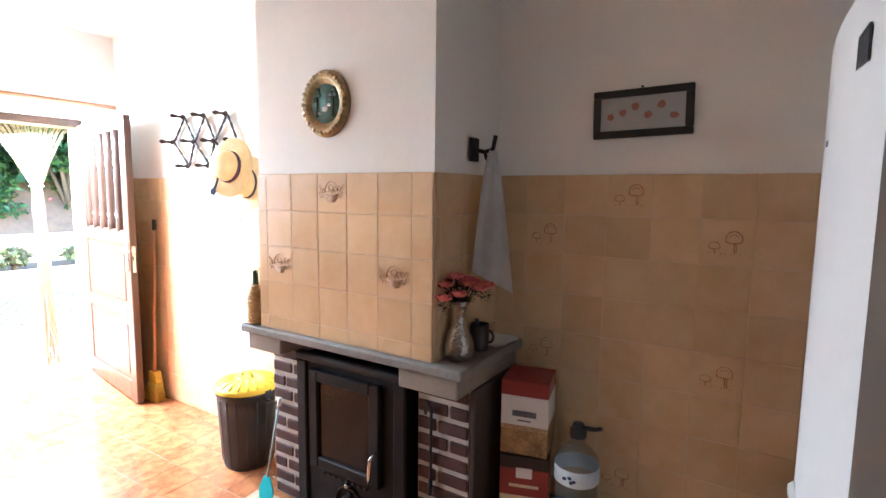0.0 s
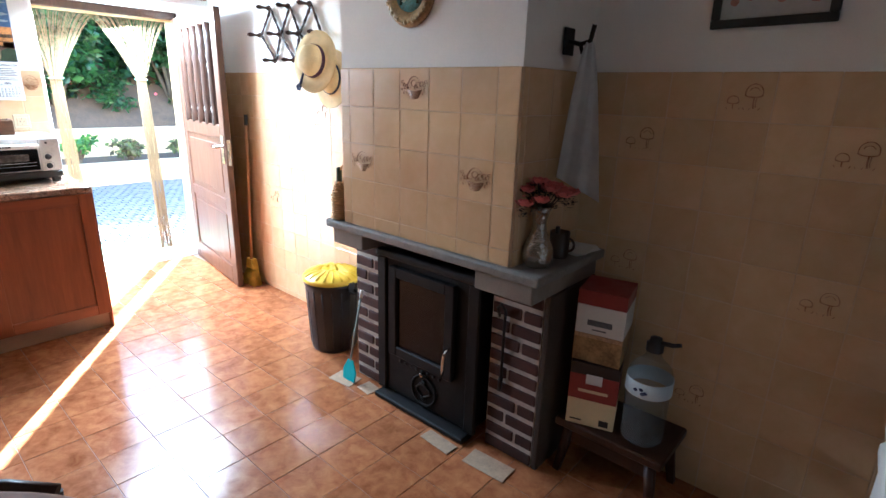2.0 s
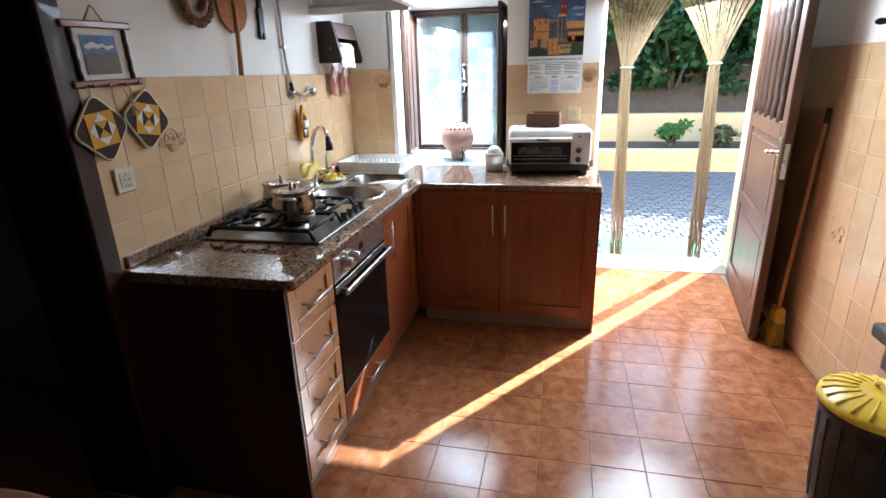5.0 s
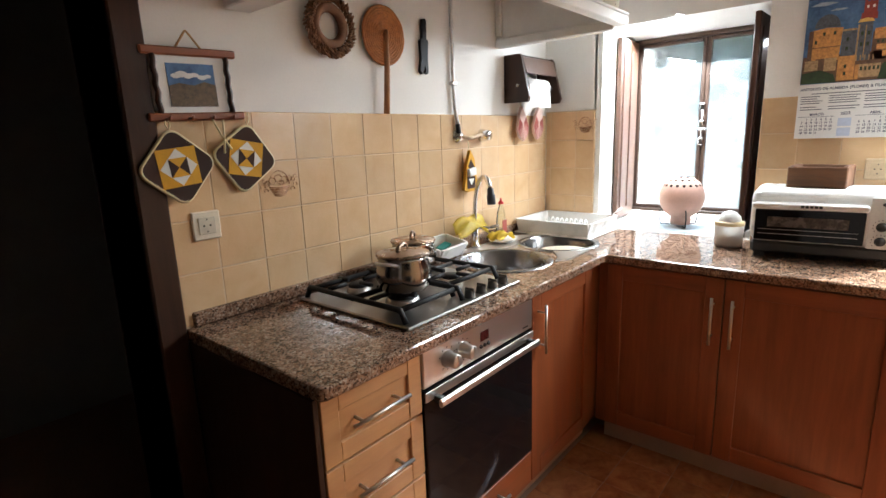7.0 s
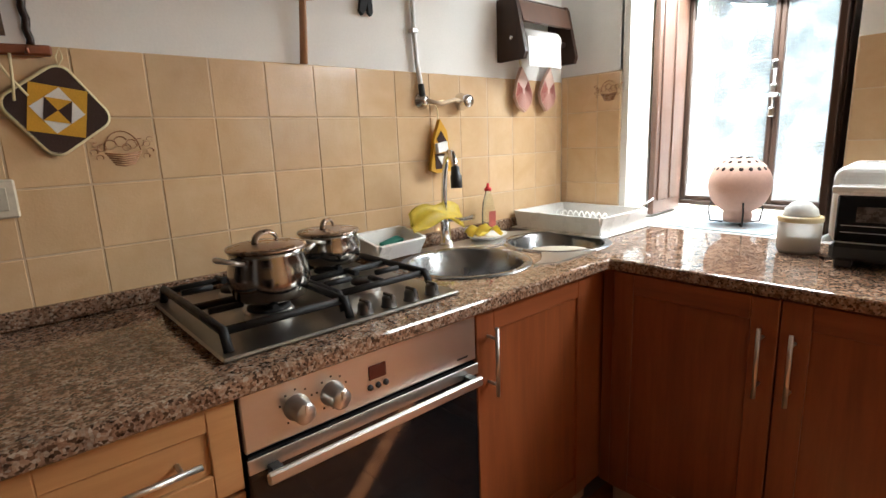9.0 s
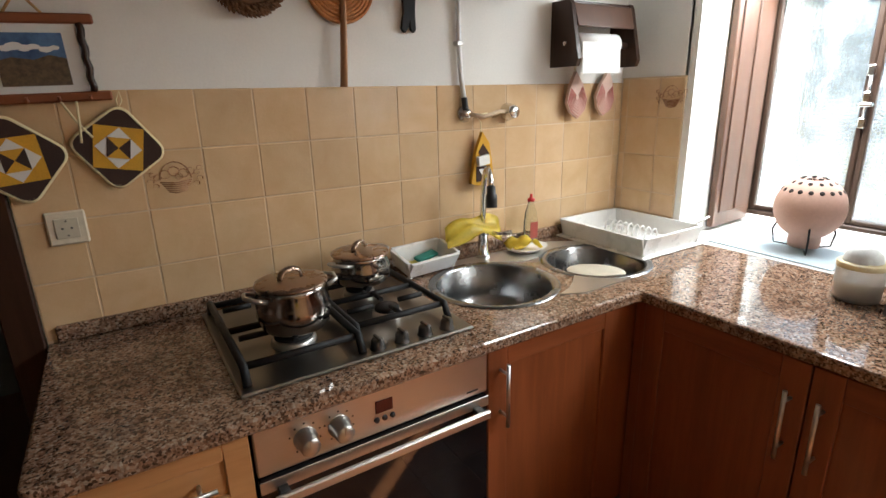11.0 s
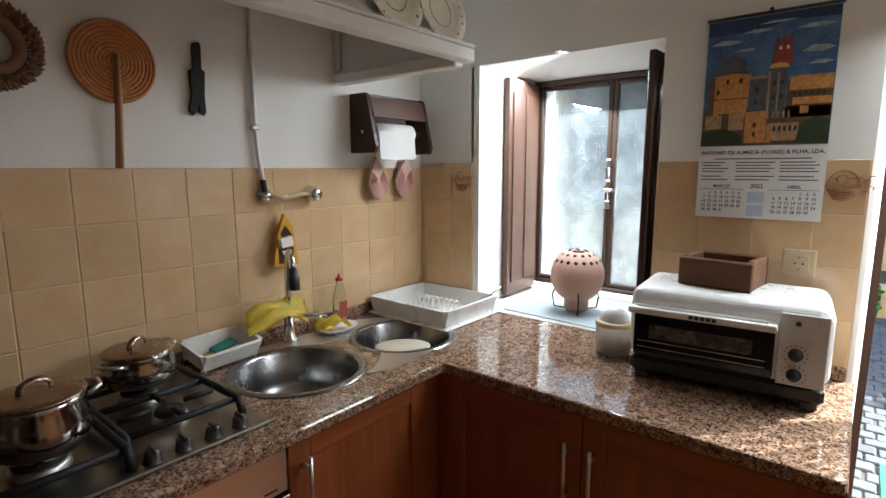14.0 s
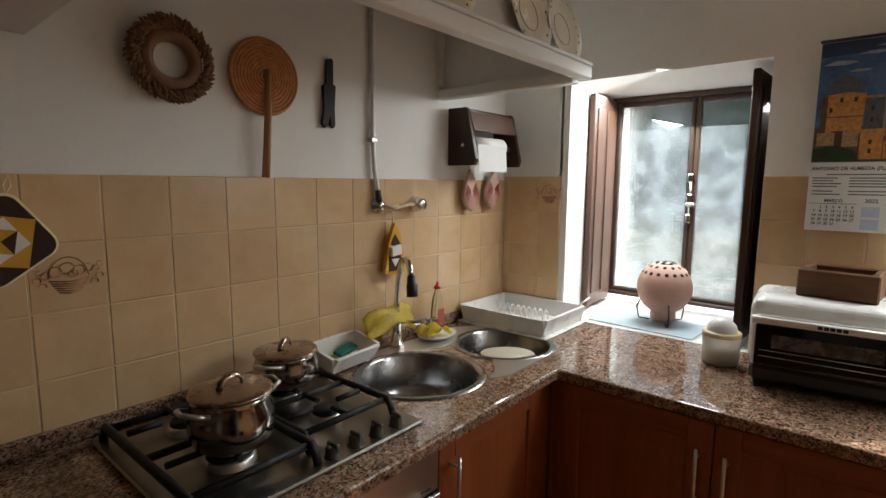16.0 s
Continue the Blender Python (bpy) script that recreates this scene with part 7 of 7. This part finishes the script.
def bush(x, y, z, r, h, count, size, material, label, seed, trunk=0.5, name="shrub", category="shrub"):
    rnd = random.Random(seed)
    t = thing(name, label, category, T((x, y, z)))
    bm = B()
    limbs = []
    for k in range(5):
        a = 2 * math.pi * k / 5 + rnd.random()
        tip = Vector((r * 0.6 * math.cos(a), r * 0.6 * math.sin(a), trunk + h * rnd.uniform(0.4, 0.8)))
        tube(bm, [(0, 0, trunk * 0.5), (tip.x * 0.4, tip.y * 0.4, trunk + h * 0.2), tip], [0.03 + 0.02 * r, 0.02 + 0.01 * r, 0.008], 6)
        limbs.append(tip)
    tube(bm, [(0, 0, -0.05), (0.02, 0, trunk * 0.6), (0, 0, trunk + h * 0.4)], [0.05 + 0.03 * r, 0.04 + 0.02 * r, 0.02], 8)
    part("trunk", bm, BARK, t)
    bm = B()
    clumps = 14
    for k in range(clumps):
        a, u = rnd.uniform(0, 6.28), math.sqrt(rnd.random())
        c = (r * 0.75 * u * math.cos(a), r * 0.75 * u * math.sin(a), trunk + h * rnd.uniform(0.15, 0.85))
        leaves(bm, rnd, c, (r * 0.42, r * 0.42, h * 0.24), count // clumps, size, 0.3, 0.3)
    tagged(part("crown", bm, material, t), kind="stuff")
    return t


random.seed(9)
spots = ((-10.2, -0.4, 0.5, 0.4, LEAF_LIGHT), (-10.2, 2.67, 0.34, 0.38, LEAF_LIGHT), (-10.2, 3.45, 0.28, 0.3, LEAF_RED), (-10.1, 4.4, 0.3, 0.35, LEAF_RED), (-10.2, 5.3, 0.42, 0.45, LEAF_LIGHT))
for k, (x, y, r, h, mt) in enumerate(spots):
    bush(x, y, 0.16, r, h, 420, 0.10, mt, "low garden shrub in the raised bed" if mt is LEAF_RED else "bright green leafy shrub in the raised bed", 30 + k, 0.08)
for k, (x, y, r, h) in enumerate(((-12.2, 0.2, 0.8, 0.9), (-12.4, 2.0, 0.7, 0.7), (-12.2, 3.6, 0.8, 0.8), (-12.5, 5.4, 0.9, 0.9))):
    bush(x, y, 0.85, r, h, 1300, 0.12, LEAF_DARK, "dark green shrub on the soil bank", 50 + k, 0.1)
# the last three, towards the sun, are added to shade the yard
for k, (x, y, z, r, h) in enumerate(((-12.0, 2.9, 0.45, 1.0, 1.9), (-12.0, 1.3, 0.8, 1.25, 2.2), (-12.9, 3.4, 1.2, 1.3, 2.2), (-13.2, -0.8, 1.3, 1.5, 2.4), (-13.0, 5.6, 1.3, 1.5, 2.4), (-14.8, 2.2, 2.0, 1.7, 2.6), (-11.9, 5.0, 0.7, 1.35, 2.6), (-11.9, 6.6, 0.7, 1.4, 3.0), (-11.3, 7.6, 0.3, 1.3, 3.4))):
    bush(x, y, z, r, h, 5600, 0.19, LEAF_DARK, "leafy evergreen garden and shade tree with gaps of light", 70 + k, 0.7, "garden_tree", "tree")
bm = B()
rnd = random.Random(2)
for _ in range(12):
    blob(bm, (-10.9 - rnd.random() * 1.2, rnd.uniform(-0.5, 5), rnd.uniform(1.2, 2.6)), 0.035, 0.1, 1)
tagged(solid("hibiscus_blooms", bm, mat("pink_bloom", (0.62, 0.10, 0.12), 0.6), "scattered pink-red blossoms among the garden leaves", "blossoms"), kind="stuff")
bush(-9.05, 1.12, -0.1, 0.15, 0.3, 260, 0.06, LEAF_LIGHT, "small potted green plant by the garden wall", 91, 0.15, "potted_plant", "plant")
t = thing("plant_pot", "green plastic flower pot standing by the garden wall", "flower pot", T((-9.05, 1.12, -0.112)))
part("pot", lathe(B(), [(0, 0), (0.09, 0), (0.12, 0.17), (0.13, 0.17), (0.13, 0.19), (0.11, 0.19), (0.1, 0.15), (0, 0.15)], seg=24), mat("green_pot", (0.03, 0.28, 0.10), 0.4), t)

# stone setts of the yard
rnd = random.Random(6)
SETTS = [meshed("sett", box(B(), -0.052 + d, 0.052 - d, -0.054 + e, 0.054 - e, 0, 0.022, 0.007), STONE_SET) for d, e in ((0.0, 0.0), (0.005, 0.0), (0.0, 0.006))]
far = B()
count = 0
for i in range(0, 41):
    for j in range(-36, 46):
        x, y = -4.87 - i * 0.112, 1.6 + (j + 0.5 * (i % 2)) * 0.117 + rnd.uniform(-0.004, 0.004)
        if x < -9.24:
            continue
        if count < 300 and abs(y - 1.5 - (-4.75 - x) * 0.16) < 0.95:
            count += 1
            piece("sett", rnd.choice(SETTS), yard, (x, y, -0.124 + rnd.uniform(-0.004, 0.003)), (rnd.uniform(-0.03, 0.03), rnd.uniform(-0.03, 0.03), rnd.uniform(-0.06, 0.06)))
        else:
            d, e = rnd.uniform(0.046, 0.052), rnd.uniform(0.048, 0.054)
            box(far, x - d, x + d, y - e, y + e, -0.116, -0.103 + rnd.uniform(-0.003, 0.003))
tagged(part("setts", far, STONE_SET, yard), kind="stuff")

# ---- tiles, bricks and setts ----
def tile_mesh(name, w, h, d, bev, material):
    """A tile lying in its x-y plane, its face at z = d."""
    return meshed(name, box(B(), -w / 2, w / 2, -h / 2, h / 2, 0, d, bev), material)


def sketch(strokes, name):
    """A printed drawing as thin raised glaze: strokes of (points, thickness)."""
    bm = B()
    for pts, r in strokes:
        tube(bm, [(x * 1.12, y * 1.12, 0.0004) for x, y in pts], r * 1.4, 5, flat=0.2)
    return meshed(name, bm, MOTIF)


def arc(cx, cy, rx, ry, a0, a1, n=10):
    return [(cx + rx * math.cos(radians(a0 + (a1 - a0) * k / n)), cy + ry * math.sin(radians(a0 + (a1 - a0) * k / n))) for k in range(n + 1)]


rnd = random.Random(3)
fruit = [(arc(x, y, r, r * 0.9, 20 * k, 330 + 20 * k, 9), 0.0016) for k, (x, y, r) in enumerate(((-0.022, 0.012, 0.011), (-0.002, 0.018, 0.012), (0.018, 0.012, 0.011), (0.034, 0.016, 0.009), (-0.038, 0.006, 0.008), (0.008, 0.006, 0.008)))]
weave = [([(-0.034 + 0.003 * k, -0.006 - 0.0048 * k), (0.0, -0.010 - 0.0048 * k), (0.036 - 0.003 * k, -0.005 - 0.0048 * k)], 0.0024) for k in range(6)]
sprig = [(arc(s * x, y, 0.007, 0.005, 40 * x * 1000, 300 + 40 * x * 1000, 6), 0.0015) for s in (-1, 1) for x, y in ((0.047, 0.012), (0.053, -0.002), (0.044, -0.014), (0.055, 0.022))]
BASKET = sketch(fruit + weave + sprig + [(arc(0, -0.004, 0.034, 0.044, 5, 175, 12), 0.0017)], "basket_print")
cap = [(arc(0.02, 0.012, 0.022, 0.024, -20, 200), 0.0026), (arc(0.02, 0.006, 0.023, 0.007, 180, 360), 0.0026), (arc(0.02, 0.01, 0.014, 0.016, 30, 150), 0.0014), ([(0.022, 0.0), (0.021, -0.018), (0.023, -0.032)], 0.0032), ([(0.028, 0.0), (0.027, -0.02), (0.029, -0.03)], 0.0018)]
small = [(arc(-0.032, -0.012, 0.015, 0.014, -30, 210), 0.0024), (arc(-0.032, -0.015, 0.015, 0.005, 180, 360), 0.0022), ([(-0.032, -0.02), (-0.031, -0.034)], 0.0028)]
tuft = [([(x, -0.036), (x + 0.004 * s, -0.03)], 0.0012) for x, s in ((-0.045, -1), (-0.015, 1), (0.0, -1), (0.012, 1), (0.036, 1))]
MUSHROOM = sketch(cap + small + tuft, "mushroom_print")
TILE_CACHE = {}


def tiled(wall, axis, face, a0, a1, z_top, z0, pitch_a, pitch_z, joint, skip=(), motifs=(), sign=1, print_mesh=None):
    """Glazed tiles on a wall; axis: the way the wall runs; face: its plane; sign: the way it looks."""
    k0, k1 = math.floor((a0 - joint) / pitch_a) - 1, math.ceil((a1 - joint) / pitch_a) + 1
    rows = math.ceil((z_top - z0) / pitch_z - 0.02)
    for k in range(k0, k1):
        lo, hi = max(a0, joint + k * pitch_a), min(a1, joint + (k + 1) * pitch_a)
        if hi - lo < 0.012:
            continue
        for r in range(rows):
            zt, zb = z_top - r * pitch_z, max(z0, z_top - (r + 1) * pitch_z)
            c, zc = (lo + hi) / 2, (zt + zb) / 2
            if any(s0 < c < s1 and t0 < zc < t1 for s0, s1, t0, t1 in skip) or zt - zb < 0.012:
                continue
            w, h = round(hi - lo - 0.0018, 4), round(zt - zb - 0.0018, 4)
            key = (w, h)
            if key not in TILE_CACHE:
                TILE_CACHE[key] = tile_mesh("tile", w, h, 0.006, 0.0022, WALL_TILE)
            if axis == "x":
                rot = (radians(90), 0, 0) if sign < 0 else (radians(90), 0, radians(180))
                at = (c, face, zc)
            else:
                rot = (radians(90), 0, radians(90) if sign > 0 else radians(-90))
                at = (face, c, zc)
            jit = random.uniform(-0.0008, 0.0004)
            ob = piece("tile", TILE_CACHE[key], wall, at, rot)
            n = Vector((0, sign, 0)) if axis == "x" else Vector((sign, 0, 0))
            ob.location = Vector(at) + n * (0.002 + jit)
            if any(abs(c - mx) < pitch_a * 0.45 and abs(zc - mz) < pitch_z * 0.45 for mx, mz in motifs):
                piece((print_mesh or BASKET).name, print_mesh or BASKET, ob, (0, 0, 0.0062))


def grout(name, x0, x1, y0, y1, z0, z1, wall):
    part(name, box(B(), x0, x1, y0, y1, z0, z1), GROUT, wall)


# south wall above the worktop
grout("grout", -3.888, -1.767, YS, YS + 0.0065, 0.90, 1.515, wall_south)
tiled(wall_south, "x", YS, -3.885, -1.767, 1.517, 0.905, 0.150, 0.153, -2.196, motifs=((-2.122, 1.262), (-3.70, 1.44)), sign=1)
# west wall, both sides of the window
for a, b in ((YS + 0.01, Y0), (Y1, DY0 - 0.028)):
    grout("grout", XW, XW + 0.0065, a, b, 0.90, 1.535, wall_west)
tiled(wall_west, "y", XW, YS + 0.012, Y0 - 0.002, 1.53, 0.905, 0.152, 0.153, -0.44, motifs=((-0.363, 1.45),), sign=1)
tiled(wall_west, "y", XW, Y1 + 0.002, DY0 - 0.030, 1.537, 0.905, 0.152, 0.153, 0.888, motifs=((0.964, 1.46),), sign=1)
# chimney breast
for args in (((CX0, CX1, CY - 0.0065, CY), 1), ((CX1, CX1 + 0.0065, CY, YN), 1), ((CX0 - 0.0065, CX0, CY, YN), 1)):
    (x0, x1, y0, y1), _ = args
    grout("grout", x0, x1, y0, y1, 0.883, 1.563, chimney)
tiled(chimney, "x", CY, CX0, CX1, 1.566, 0.884, 0.1565, 0.156, -1.158, motifs=((-1.236, 1.488), (-1.549, 1.175), (-0.922, 1.175)), sign=-1)
tiled(chimney, "y", CX1, CY, YN - 0.002, 1.566, 0.884, 0.156, 0.156, 1.64, sign=1)
tiled(chimney, "y", CX0, CY, YN - 0.002, 1.566, 0.884, 0.156, 0.156, 1.64, sign=-1)
# north wall, right and left of the fireplace
grout("grout", CX1 + 0.004, XE - 0.002, YN - 0.0065, YN, 0.0, 1.566, wall_north)
tiled(wall_north, "x", YN, -0.75, 0.52, 1.57, 0.0, 0.1625, 0.157, -0.124, motifs=((-0.53, 1.335), (-0.205, 1.49), (0.12, 1.335), (0.12, 0.863), (-0.53, 0.863), (-0.205, 0.39)), sign=-1, print_mesh=MUSHROOM)
grout("grout", XW, CX0 - 0.004, YN - 0.0065, YN, 0.0, 1.572, wall_north)
tiled(wall_north, "x", YN, XW + 0.002, CX0 - 0.004, 1.575, 0.0, 0.151, 0.154, -2.577, motifs=((-2.502, 1.344), (-3.107, 0.728)), sign=-1, print_mesh=MUSHROOM)

# bricks of the hearth piers
brick_meshes = {}
for a, b in LEGS:
    row_h = 0.0695
    for r in range(11):
        z = 0.004 + r * row_h
        x = a
        n = 0
        cut = (0.62 if r % 2 else 1.0)
        lens = [cut * (b - a), (1 - cut) * (b - a)] if r % 2 else [b - a]
        if r % 3 == 2:
            lens = [0.4 * (b - a), 0.6 * (b - a)]
        for w in lens:
            if w < 0.02:
                continue
            key = round(w, 3)
            if key not in brick_meshes:
                brick_meshes[key] = meshed("brick", box(B(), 0.006, key - 0.006, 0.0, 0.06, 0.0, row_h - 0.021, 0.004), BRICK)
            piece("brick", brick_meshes[key], hearth, (x, 1.726 + random.uniform(-0.002, 0.003), z), (0, 0, 0))
            x += w

# floor tiles
FT = tile_mesh("tile", 0.2041, 0.2061, 0.008, 0.0011, FLOOR_TILE)
rest = B()
for i in range(-8, 27):
    for j in range(-7, 7):
        x, y = -2.805 + (i + 0.5) * 0.2065, 0.757 + (j + 0.5) * 0.2085
        if not (-4.43 < x < XE and YS + 0.05 < y < YN + 0.02):
            continue
        if x < -3.92 and not DY0 < y < DY1:
            continue
        if (y < -0.18 and x < -1.85) or (x < -3.45 and y < 0.95):
            continue
        if x < 0.35:
            piece("tile", FT, floor, (x, y, -0.008 + random.uniform(-0.0006, 0.0004)), (random.uniform(-0.001, 0.001), random.uniform(-0.001, 0.001), 0))
        else:
            box(rest, x - 0.101, x + 0.101, y - 0.102, y + 0.102, -0.008, 0.0)
tagged(part("tiles", rest, FLOOR_TILE, floor), kind="stuff")
